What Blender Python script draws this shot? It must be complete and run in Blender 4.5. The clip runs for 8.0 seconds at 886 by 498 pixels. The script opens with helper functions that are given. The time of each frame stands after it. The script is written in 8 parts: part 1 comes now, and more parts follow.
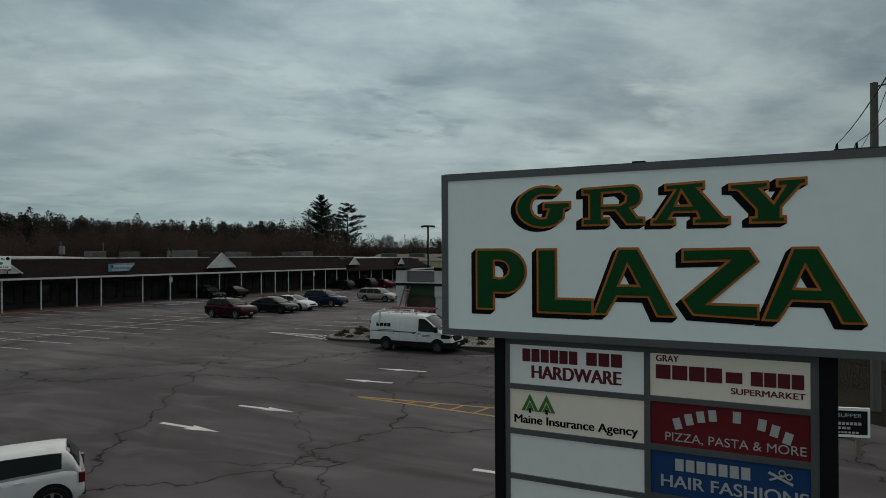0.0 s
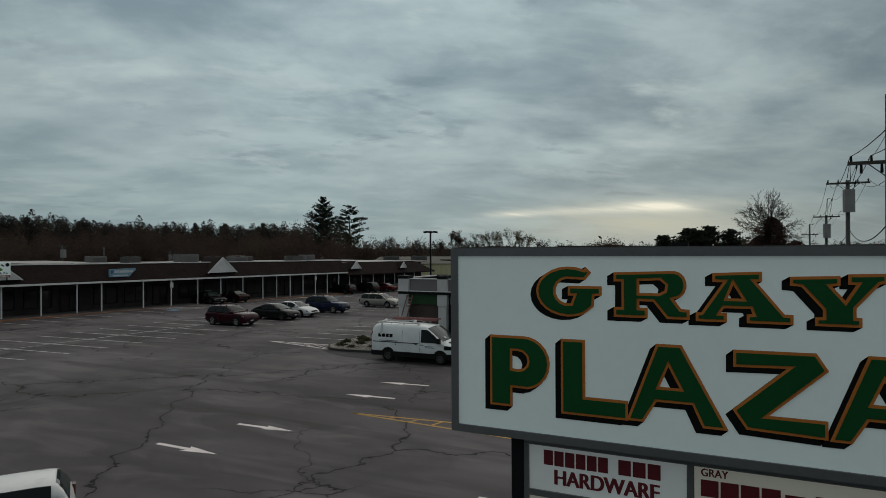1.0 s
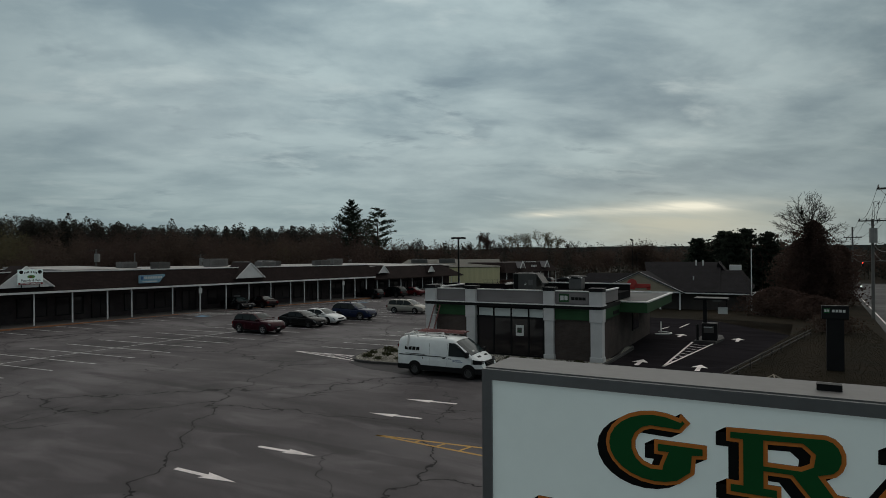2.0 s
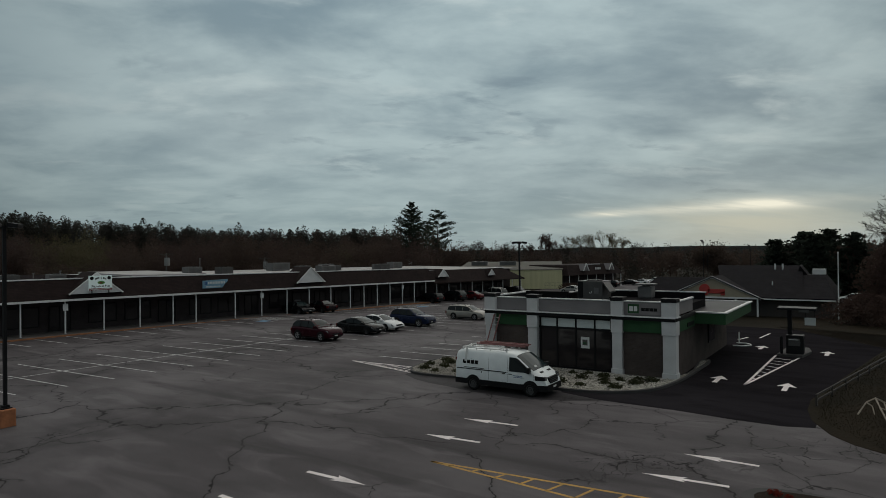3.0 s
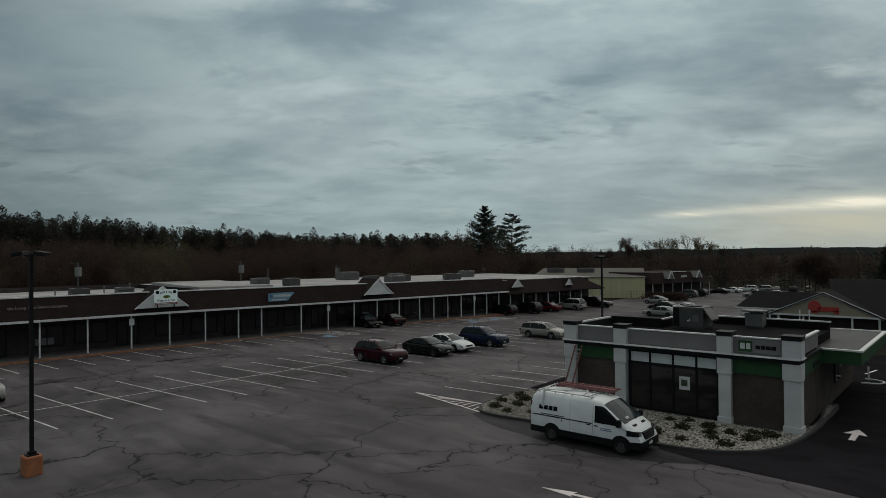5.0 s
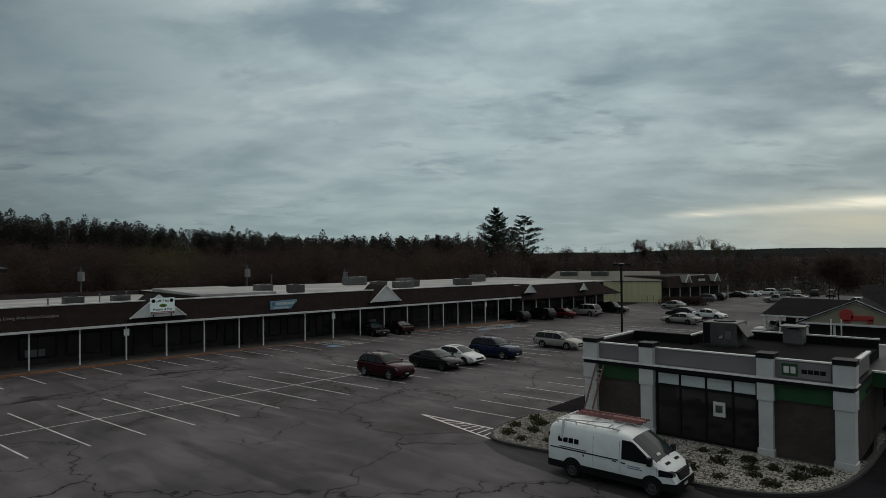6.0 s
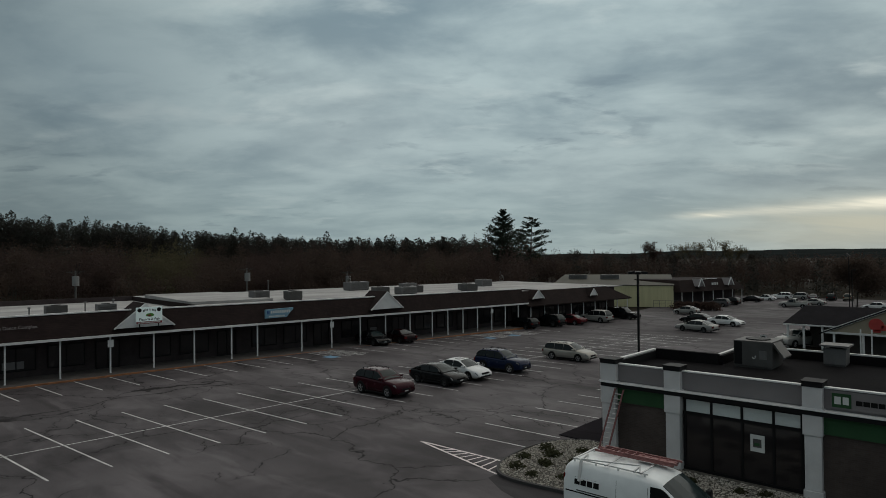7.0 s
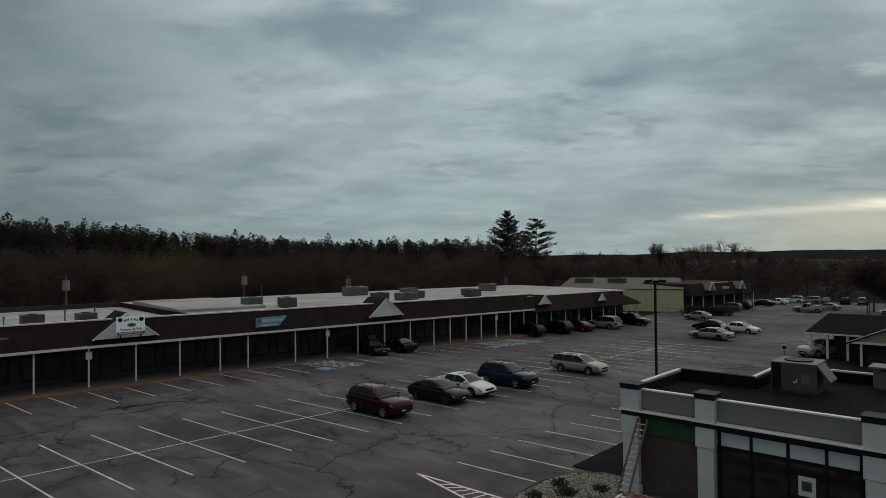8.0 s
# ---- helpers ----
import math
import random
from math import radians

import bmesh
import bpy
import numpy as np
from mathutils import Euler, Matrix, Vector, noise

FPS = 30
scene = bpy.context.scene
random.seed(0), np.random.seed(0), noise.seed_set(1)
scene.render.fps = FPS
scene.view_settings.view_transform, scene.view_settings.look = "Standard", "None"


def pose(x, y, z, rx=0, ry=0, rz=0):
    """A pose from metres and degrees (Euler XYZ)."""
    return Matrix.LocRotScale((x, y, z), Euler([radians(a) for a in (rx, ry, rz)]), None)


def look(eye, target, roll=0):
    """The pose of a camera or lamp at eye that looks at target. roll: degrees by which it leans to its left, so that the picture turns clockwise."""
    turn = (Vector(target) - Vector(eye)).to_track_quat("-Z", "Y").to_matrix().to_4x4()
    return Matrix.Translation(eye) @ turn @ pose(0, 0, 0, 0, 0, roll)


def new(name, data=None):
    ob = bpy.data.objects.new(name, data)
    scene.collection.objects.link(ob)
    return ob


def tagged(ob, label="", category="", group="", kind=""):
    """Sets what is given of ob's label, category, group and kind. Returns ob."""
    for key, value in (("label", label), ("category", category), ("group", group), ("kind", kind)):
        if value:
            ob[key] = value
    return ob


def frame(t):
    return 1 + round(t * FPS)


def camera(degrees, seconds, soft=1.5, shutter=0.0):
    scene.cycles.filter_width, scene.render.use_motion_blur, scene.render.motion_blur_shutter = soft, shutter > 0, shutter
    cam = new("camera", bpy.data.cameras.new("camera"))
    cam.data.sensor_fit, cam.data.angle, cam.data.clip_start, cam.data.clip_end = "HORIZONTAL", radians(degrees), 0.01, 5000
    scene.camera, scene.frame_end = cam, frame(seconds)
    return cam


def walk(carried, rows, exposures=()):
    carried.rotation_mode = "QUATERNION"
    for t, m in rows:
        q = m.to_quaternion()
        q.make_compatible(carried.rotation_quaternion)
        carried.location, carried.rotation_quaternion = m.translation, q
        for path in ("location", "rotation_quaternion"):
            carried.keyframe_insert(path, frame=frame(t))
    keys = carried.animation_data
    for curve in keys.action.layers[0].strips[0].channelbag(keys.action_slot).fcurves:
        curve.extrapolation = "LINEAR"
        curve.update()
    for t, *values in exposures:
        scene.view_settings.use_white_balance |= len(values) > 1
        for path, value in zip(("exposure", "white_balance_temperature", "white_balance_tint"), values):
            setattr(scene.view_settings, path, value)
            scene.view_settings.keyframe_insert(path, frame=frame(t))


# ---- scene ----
cam = camera(70.1, 8.0, soft=0.6)
PATH = [
    (0, (10.717, -39.008, 5.791), (9.85, -37.205, 5.793), -0.3),
    (0.5, (10.597, -38.799, 6.025), (9.73, -36.997, 6.028), -0.2),
    (1, (10.442, -38.537, 6.309), (9.569, -36.737, 6.313), -0.3),
    (1.5, (10.257, -38.177, 6.607), (9.364, -36.388, 6.612), -0.3),
    (3, (9.198, -35.987, 7.261), (8.081, -34.327, 7.272), -0.6),
    (3.5, (8.805, -35.345, 7.537), (7.623, -33.732, 7.547), -0.6),
    (4, (8.245, -34.422, 7.835), (7.006, -32.853, 7.846), -0.7),
    (4.5, (7.569, -33.369, 8.154), (6.291, -31.831, 8.169), -0.6),
    (6, (4.943, -29.807, 8.966), (3.613, -28.314, 8.986), -0.6),
    (6.5, (3.935, -28.483, 9.21), (2.597, -26.997, 9.233), -0.6),
    (7, (2.892, -27.065, 9.437), (1.546, -25.586, 9.46), -0.6),
    (7.5, (1.761, -25.676, 9.639), (0.408, -24.203, 9.664), -0.6),
    (8, (0.689, -24.339, 9.842), (-0.666, -22.868, 9.868), -0.6),
]
walk(cam, [(t, look(eye, target, roll)) for t, eye, target, roll in PATH])

# ---- world, sun, exposure ----
SUN_AZ = radians(9.0)      # bright patch low over the woods, west of north
SUN_EL = radians(14.0)


def build_world():
    w = bpy.data.worlds.new("overcast_sky")
    w.use_nodes = True
    scene.world = w
    nt = w.node_tree
    nt.nodes.clear()
    N, L = nt.nodes.new, nt.links.new

    def math_node(op, a, b=None):
        n = N("ShaderNodeMath")
        n.operation = op
        for i, v in enumerate((a, b)):
            if v is None:
                continue
            if isinstance(v, (int, float)):
                n.inputs[i].default_value = v
            else:
                L(v, n.inputs[i])
        return n.outputs[0]

    def mix(fac, a, b, kind="MIX"):
        n = N("ShaderNodeMix")
        n.data_type, n.blend_type = "RGBA", kind
        for sock, v in ((n.inputs["Factor"], fac), (n.inputs["A"], a), (n.inputs["B"], b)):
            if isinstance(v, (int, float)):
                sock.default_value = v
            elif isinstance(v, tuple):
                sock.default_value = (*v, 1)
            else:
                L(v, sock)
        return n.outputs["Result"]

    tc = N("ShaderNodeTexCoord")
    sep = N("ShaderNodeSeparateXYZ")
    L(tc.outputs["Generated"], sep.inputs[0])
    x, y, z = sep.outputs
    zc = math_node("MAXIMUM", z, 0.0)
    den = math_node("ADD", zc, 0.20)
    comb = N("ShaderNodeCombineXYZ")
    L(math_node("DIVIDE", x, den), comb.inputs[0])
    L(math_node("DIVIDE", y, den), comb.inputs[1])

    def clouds(scale, detail, distortion, offset, stretch):
        mp = N("ShaderNodeMapping")
        mp.inputs["Location"].default_value = offset
        mp.vector_type = "TEXTURE"
        mp.inputs["Rotation"].default_value = (0, 0, radians(40))
        mp.inputs["Scale"].default_value = stretch
        L(comb.outputs[0], mp.inputs[0])
        n = N("ShaderNodeTexNoise")
        n.inputs["Scale"].default_value = scale
        n.inputs["Detail"].default_value = detail
        n.inputs["Roughness"].default_value = 0.55
        n.inputs["Distortion"].default_value = distortion
        L(mp.outputs[0], n.inputs["Vector"])
        return n.outputs["Fac"]

    def ramp(v, lo, hi):
        n = N("ShaderNodeMapRange")
        n.interpolation_type = "SMOOTHSTEP"
        n.inputs["From Min"].default_value, n.inputs["From Max"].default_value = lo, hi
        L(v, n.inputs["Value"])
        return n.outputs["Result"]

    big = clouds(0.60, 3, 0.3, (7.3, 5.2, 0), (1.25, 1.0, 1))
    mid = clouds(2.1, 7, 0.2, (11.6, 8.4, 0), (1.25, 1.0, 1))
    body = math_node("ADD", math_node("MULTIPLY", big, 0.32), math_node("MULTIPLY", mid, 0.68))
    cover = ramp(body, 0.35, 0.63)
    col = mix(cover, SKY_DARK, SKY_LIGHT)
    pale = ramp(clouds(3.2, 6, 0.3, (9.5, 3.7, 0), (1.6, 1.0, 1)), 0.54, 0.72)
    col = mix(math_node("MULTIPLY", pale, 0.60), col, SKY_PALE)
    # small dark scraps of lower cloud, here and there
    scraps = ramp(clouds(6.0, 6, 0.3, (0.5, 7.7, 0), (1.6, 1.0, 1)), 0.52, 0.66)
    where = ramp(clouds(0.9, 2, 0.0, (6.5, 1.7, 0), (1.2, 1.0, 1)), 0.46, 0.60)
    col = mix(math_node("MULTIPLY", math_node("MULTIPLY", scraps, where), 0.70), col, SKY_SHADE)
    # paler, slightly greener towards the horizon
    low = ramp(z, 0.22, 0.0)
    col = mix(math_node("MULTIPLY", low, 0.60), col, SKY_LOW)
    # greyer and a little brighter overhead
    col = mix(math_node("MULTIPLY", ramp(z, 0.42, 0.80), 0.9), col, SKY_ZENITH)
    lift = math_node("ADD", math_node("MULTIPLY", zc, 0.55), 0.86)
    comb2 = N("ShaderNodeCombineXYZ")
    for i in range(3):
        L(lift, comb2.inputs[i])
    col = mix(1.0, col, comb2.outputs[0], "MULTIPLY")
    # the overcast is thinnest to the north-west and heaviest behind
    face = math_node("ADD", math_node("MULTIPLY", x, -math.sin(radians(31))), math_node("MULTIPLY", y, math.cos(radians(31))))
    flat = math_node("SQRT", math_node("ADD", math_node("MULTIPLY", x, x), math_node("ADD", math_node("MULTIPLY", y, y), 0.0001)))
    thin = math_node("MULTIPLY_ADD", ramp(math_node("DIVIDE", face, flat), 0.64, 1.0), 0.46)
    thin.node.inputs[2].default_value = 0.62
    high = ramp(z, 0.50, 0.80)
    even = math_node("ADD", math_node("MULTIPLY", thin, math_node("SUBTRACT", 1.0, high)), math_node("MULTIPLY", high, 0.93))
    comb3 = N("ShaderNodeCombineXYZ")
    for i in range(3):
        L(even, comb3.inputs[i])
    col = mix(1.0, col, comb3.outputs[0], "MULTIPLY")
    # the thin place in the cloud through which the low sun glows
    az = math_node("ARCTAN2", math_node("MULTIPLY", x, -1.0), y)
    streak = ramp(clouds(3.0, 5, 0.0, (2.0, 0.3, 0), (3.5, 1.0, 1)), 0.38, 0.62)

    def spot(bearing, wide, high, tall):
        da = math_node("DIVIDE", math_node("SUBTRACT", az, radians(bearing)), radians(wide))
        de = math_node("DIVIDE", math_node("SUBTRACT", z, high), tall)
        both = math_node("ADD", math_node("MULTIPLY", da, da), math_node("MULTIPLY", de, de))
        return math_node("POWER", 2.718, math_node("MULTIPLY", both, -1.0))
    # a broad pale swell of cloud, and heavier cloud to the west of it
    col = mix(math_node("MULTIPLY", spot(51.0, 9.0, 0.20, 0.09), 0.34), col, SKY_PALE)
    col = mix(math_node("MULTIPLY", spot(30.0, 7.0, 0.13, 0.05), 0.22), col, SKY_PALE)
    col = mix(math_node("MULTIPLY", spot(72.0, 9.0, 0.26, 0.09), 0.45), col, SKY_DARK)
    col = mix(math_node("MULTIPLY", math_node("MULTIPLY", spot(6.0, 19.0, 0.100, 0.018), math_node("ADD", math_node("MULTIPLY", streak, 0.6), 0.4)), 0.60), col, SKY_SHADE)
    haze = math_node("MULTIPLY", spot(8.0, 9.5, 0.040, 0.030), math_node("ADD", math_node("MULTIPLY", streak, 0.30), 0.60))
    col = mix(haze, col, SKY_HAZE)
    band = math_node("ADD", math_node("MULTIPLY", spot(6.7, 4.4, 0.0650, 0.0075), 1.0), math_node("MULTIPLY", spot(19.5, 2.2, 0.0555, 0.0045), 1.0))
    band = math_node("ADD", band, math_node("MULTIPLY", spot(13.0, 6.0, 0.0590, 0.0065), 0.50))
    g = math_node("MULTIPLY", band, math_node("ADD", math_node("MULTIPLY", streak, 0.75), 0.35))
    col = mix(g, col, SKY_GLOW)
    # below the horizon: dim earth
    col = mix(ramp(z, -0.01, -0.06), col, (0.03, 0.03, 0.028))
    sky = N("ShaderNodeTexSky")
    sky.sky_type = "NISHITA"
    sky.sun_disc = False
    sky.sun_elevation, sky.sun_rotation = SUN_EL, -SUN_AZ
    bg1, bg2, add, out = N("ShaderNodeBackground"), N("ShaderNodeBackground"), N("ShaderNodeAddShader"), N("ShaderNodeOutputWorld")
    L(col, bg1.inputs["Color"])
    bg1.inputs["Strength"].default_value = SKY_STRENGTH
    L(sky.outputs[0], bg2.inputs["Color"])
    bg2.inputs["Strength"].default_value = 0.001
    L(bg1.outputs[0], add.inputs[0])
    L(bg2.outputs[0], add.inputs[1])
    L(add.outputs[0], out.inputs["Surface"])


SKY_DARK = (0.190, 0.262, 0.300)
SKY_LIGHT = (0.405, 0.500, 0.515)
SKY_PALE = (0.500, 0.580, 0.580)
SKY_SHADE = (0.170, 0.230, 0.270)
SKY_LOW = (0.330, 0.425, 0.430)
SKY_HAZE = (0.485, 0.495, 0.41)
SKY_GLOW = (0.86, 0.84, 0.70)
SKY_ZENITH = (0.345, 0.345, 0.335)
SKY_STRENGTH = 0.95
build_world()
sun = new("sun", bpy.data.lights.new("sun", "SUN"))
sun.data.energy, sun.data.angle, sun.data.color = 0.9, radians(100), (1.0, 0.90, 0.78)
sun.matrix_world = look((0, 0, 0), (math.sin(SUN_AZ) * math.cos(radians(40)), -math.cos(SUN_AZ) * math.cos(radians(40)), -math.sin(radians(40))))


# ---- materials ----
def mat(name, base, rough=0.6, metal=0.0, var=0.15, scale=1.5, fine=30.0, bump=0.08, dist=0.01, rnd=0.0, spec=0.5, streak=None, tint=None):
    """A painted, worn or natural surface: colour wanders at two scales, with fine relief."""
    m = bpy.data.materials.new(name)
    m.use_nodes = True
    nt = m.node_tree
    N, L = nt.nodes.new, nt.links.new
    b = nt.nodes["Principled BSDF"]
    b.inputs["Metallic"].default_value = metal
    b.inputs["Specular IOR Level"].default_value = spec
    tc = N("ShaderNodeTexCoord")
    src = tc.outputs["Object"]
    if streak:
        mp = N("ShaderNodeMapping")
        mp.inputs["Scale"].default_value = streak
        L(src, mp.inputs[0])
        src = mp.outputs[0]
    n1, n2 = N("ShaderNodeTexNoise"), N("ShaderNodeTexNoise")
    for n, s, d in ((n1, scale, 4), (n2, fine, 6)):
        n.inputs["Scale"].default_value, n.inputs["Detail"].default_value = s, d
        L(src, n.inputs["Vector"])
    add = N("ShaderNodeMath")
    add.operation = "MULTIPLY_ADD"
    L(n2.outputs["Fac"], add.inputs[0])
    add.inputs[1].default_value = 0.45
    L(n1.outputs["Fac"], add.inputs[2])
    mr = N("ShaderNodeMapRange")
    mr.inputs["From Min"].default_value, mr.inputs["From Max"].default_value = 0.45, 1.0
    L(add.outputs[0], mr.inputs["Value"])
    val = mr.outputs["Result"]
    if rnd:
        oi = N("ShaderNodeObjectInfo")
        r = N("ShaderNodeMath")
        r.operation = "MULTIPLY_ADD"
        L(oi.outputs["Random"], r.inputs[0])
        r.inputs[1].default_value = rnd
        L(val, r.inputs[2])
        val = r.outputs[0]
    mx = N("ShaderNodeMix")
    mx.data_type = "RGBA"
    lo = tuple(c * (1 - var) for c in base)
    hi = tint or tuple(min(1, c * (1 + var)) for c in base)
    mx.inputs["A"].default_value, mx.inputs["B"].default_value = (*lo, 1), (*hi, 1)
    L(val, mx.inputs["Factor"])
    L(mx.outputs["Result"], b.inputs["Base Color"])
    rr = N("ShaderNodeMapRange")
    rr.inputs["To Min"].default_value, rr.inputs["To Max"].default_value = max(0.02, rough - 0.08), min(1, rough + 0.08)
    L(n1.outputs["Fac"], rr.inputs["Value"])
    L(rr.outputs["Result"], b.inputs["Roughness"])
    if bump:
        bp = N("ShaderNodeBump")
        bp.inputs["Strength"].default_value, bp.inputs["Distance"].default_value = bump, dist
        L(n2.outputs["Fac"], bp.inputs["Height"])
        L(bp.outputs[0], b.inputs["Normal"])
    return m


def asphalt(name, base, pale, cracks, patch, spec=0.08, rows=()):
    """Rolled asphalt with stone grain, tyre polish, patches and sealed cracks in world metres."""
    m = bpy.data.materials.new(name)
    m.use_nodes = True
    nt = m.node_tree
    N, L = nt.nodes.new, nt.links.new
    b = nt.nodes["Principled BSDF"]
    tc = N("ShaderNodeTexCoord")

    def noise_tex(scale, detail, stretch=(1, 1, 1), loc=(0, 0, 0), distortion=0.0):
        mp = N("ShaderNodeMapping")
        mp.inputs["Scale"].default_value = stretch
        mp.inputs["Location"].default_value = loc
        L(tc.outputs["Object"], mp.inputs[0])
        n = N("ShaderNodeTexNoise")
        n.inputs["Scale"].default_value, n.inputs["Detail"].default_value = scale, detail
        n.inputs["Distortion"].default_value = distortion
        L(mp.outputs[0], n.inputs["Vector"])
        return n

    def rng(v, a, c, lo=0.0, hi=1.0):
        n = N("ShaderNodeMapRange")
        n.inputs["From Min"].default_value, n.inputs["From Max"].default_value = a, c
        n.inputs["To Min"].default_value, n.inputs["To Max"].default_value = lo, hi
        L(v, n.inputs["Value"])
        return n.outputs["Result"]

    def mix(f, a, c, kind="MIX"):
        n = N("ShaderNodeMix")
        n.data_type, n.blend_type = "RGBA", kind
        for s, v in ((n.inputs["Factor"], f), (n.inputs["A"], a), (n.inputs["B"], c)):
            if isinstance(v, (int, float)):
                s.default_value = v
            elif isinstance(v, tuple):
                s.default_value = (*v, 1)
            else:
                L(v, s)
        return n.outputs["Result"]

    def mul(a, c):
        n = N("ShaderNodeMath")
        n.operation = "MULTIPLY"
        for i, v in enumerate((a, c)):
            if isinstance(v, (int, float)):
                n.inputs[i].default_value = v
            else:
                L(v, n.inputs[i])
        return n.outputs[0]

    broad = rng(noise_tex(0.09, 5, (0.6, 1, 1)).outputs["Fac"], 0.35, 0.66)
    lanes = rng(noise_tex(0.35, 4, (0.16, 1, 1), (3, 9, 0)).outputs["Fac"], 0.38, 0.66)
    grain = noise_tex(55, 3).outputs["Fac"]
    col = mix(broad, base, pale)
    col = mix(mul(lanes, patch), col, tuple(c * 0.62 for c in base))
    blot = rng(noise_tex(0.55, 7, (0.6, 1.3, 1), (5, 1, 2), 0.6).outputs["Fac"], 0.49, 0.66)
    col = mix(mul(blot, 0.62), col, tuple(c * 0.6 for c in base))
    worn = rng(noise_tex(0.42, 7, (0.5, 1.4, 1), (15, 4, 2), 0.8).outputs["Fac"], 0.52, 0.68)
    col = mix(mul(worn, 0.45), col, tuple(min(1, c * 1.30) for c in pale))
    col = mix(rng(grain, 0.3, 0.75, 0.0, 0.35), col, tuple(min(1, c * 1.6) for c in pale))
    if rows:
        # oil and tyre grime where cars stand, row by row: x at y = 0, drift of x with y, half width
        grime = rng(noise_tex(0.45, 6, (1, 1, 1), (8, 3, 1), 0.5).outputs["Fac"], 0.36, 0.62)
        sep = N("ShaderNodeSeparateXYZ")
        L(tc.outputs["Object"], sep.inputs[0])
        for x0, drift, half in rows:
            n1, n2, n3 = N("ShaderNodeMath"), N("ShaderNodeMath"), N("ShaderNodeMath")
            n1.operation, n2.operation, n3.operation = "MULTIPLY_ADD", "ADD", "ABSOLUTE"
            L(sep.outputs[1], n1.inputs[0])
            n1.inputs[1].default_value, n1.inputs[2].default_value = -drift, -x0
            L(sep.outputs[0], n2.inputs[0])
            L(n1.outputs[0], n2.inputs[1])
            L(n2.outputs[0], n3.inputs[0])
            band = rng(n3.outputs[0], half + 0.8, half - 1.6)
            col = mix(mul(mul(band, grime), 0.58), col, tuple(c * 0.62 for c in base))
        seam = rng(noise_tex(0.42, 6, (0.05, 1.0, 1), (2, 6, 0), 0.25).outputs["Fac"], 0.585, 0.655)
        col = mix(mul(seam, 0.45), col, tuple(c * 0.55 for c in base))
    height = grain
    if cracks:
        # crooked crack cells, broken up so that most of them fade out
        warp = noise_tex(0.75, 7, (1, 1, 1), (1, 2, 3))
        vm = N("ShaderNodeVectorMath")
        vm.operation = "MULTIPLY_ADD"
        L(warp.outputs["Color"], vm.inputs[0])
        vm.inputs[1].default_value = (2.6, 2.6, 0)
        L(tc.outputs["Object"], vm.inputs[2])
        total = None
        for scale, lo, hi, width, loc in ((0.10, 0.36, 0.42, 0.0050, 0), (0.23, 0.50, 0.54, 0.0068, 4), (0.75, 0.63, 0.69, 0.016, 7), (2.0, 0.66, 0.71, 0.034, 12)):
            vo = N("ShaderNodeTexVoronoi")
            vo.feature = "DISTANCE_TO_EDGE"
            vo.inputs["Scale"].default_value = scale
            L(vm.outputs[0], vo.inputs["Vector"])
            line = rng(vo.outputs["Distance"], width, width * 0.35)
            mask = rng(noise_tex(0.10, 3, (1, 1, 1), (loc, loc, 0)).outputs["Fac"], lo, hi)
            if scale < 0.5:
                # damp, dirty margins along the long cracks
                dirt = rng(vo.outputs["Distance"], width * 9.0, 0.0)
                col = mix(mul(mul(mul(dirt, dirt), mask), 0.32), col, tuple(c * 0.55 for c in base))
            one = mul(line, mask)
            if total is None:
                total = one
            else:
                n = N("ShaderNodeMath")
                n.operation = "MAXIMUM"
                L(total, n.inputs[0])
                L(one, n.inputs[1])
                total = n.outputs[0]
        col = mix(mul(total, cracks), col, tuple(c * 0.22 for c in base))
    L(col, b.inputs["Base Color"])
    L(rng(broad, 0, 1, 0.78, 0.62), b.inputs["Roughness"])
    b.inputs["Specular IOR Level"].default_value = spec
    bp = N("ShaderNodeBump")
    bp.inputs["Strength"].default_value, bp.inputs["Distance"].default_value = 0.35, 0.008
    L(height, bp.inputs["Height"])
    L(bp.outputs[0], b.inputs["Normal"])
    return m


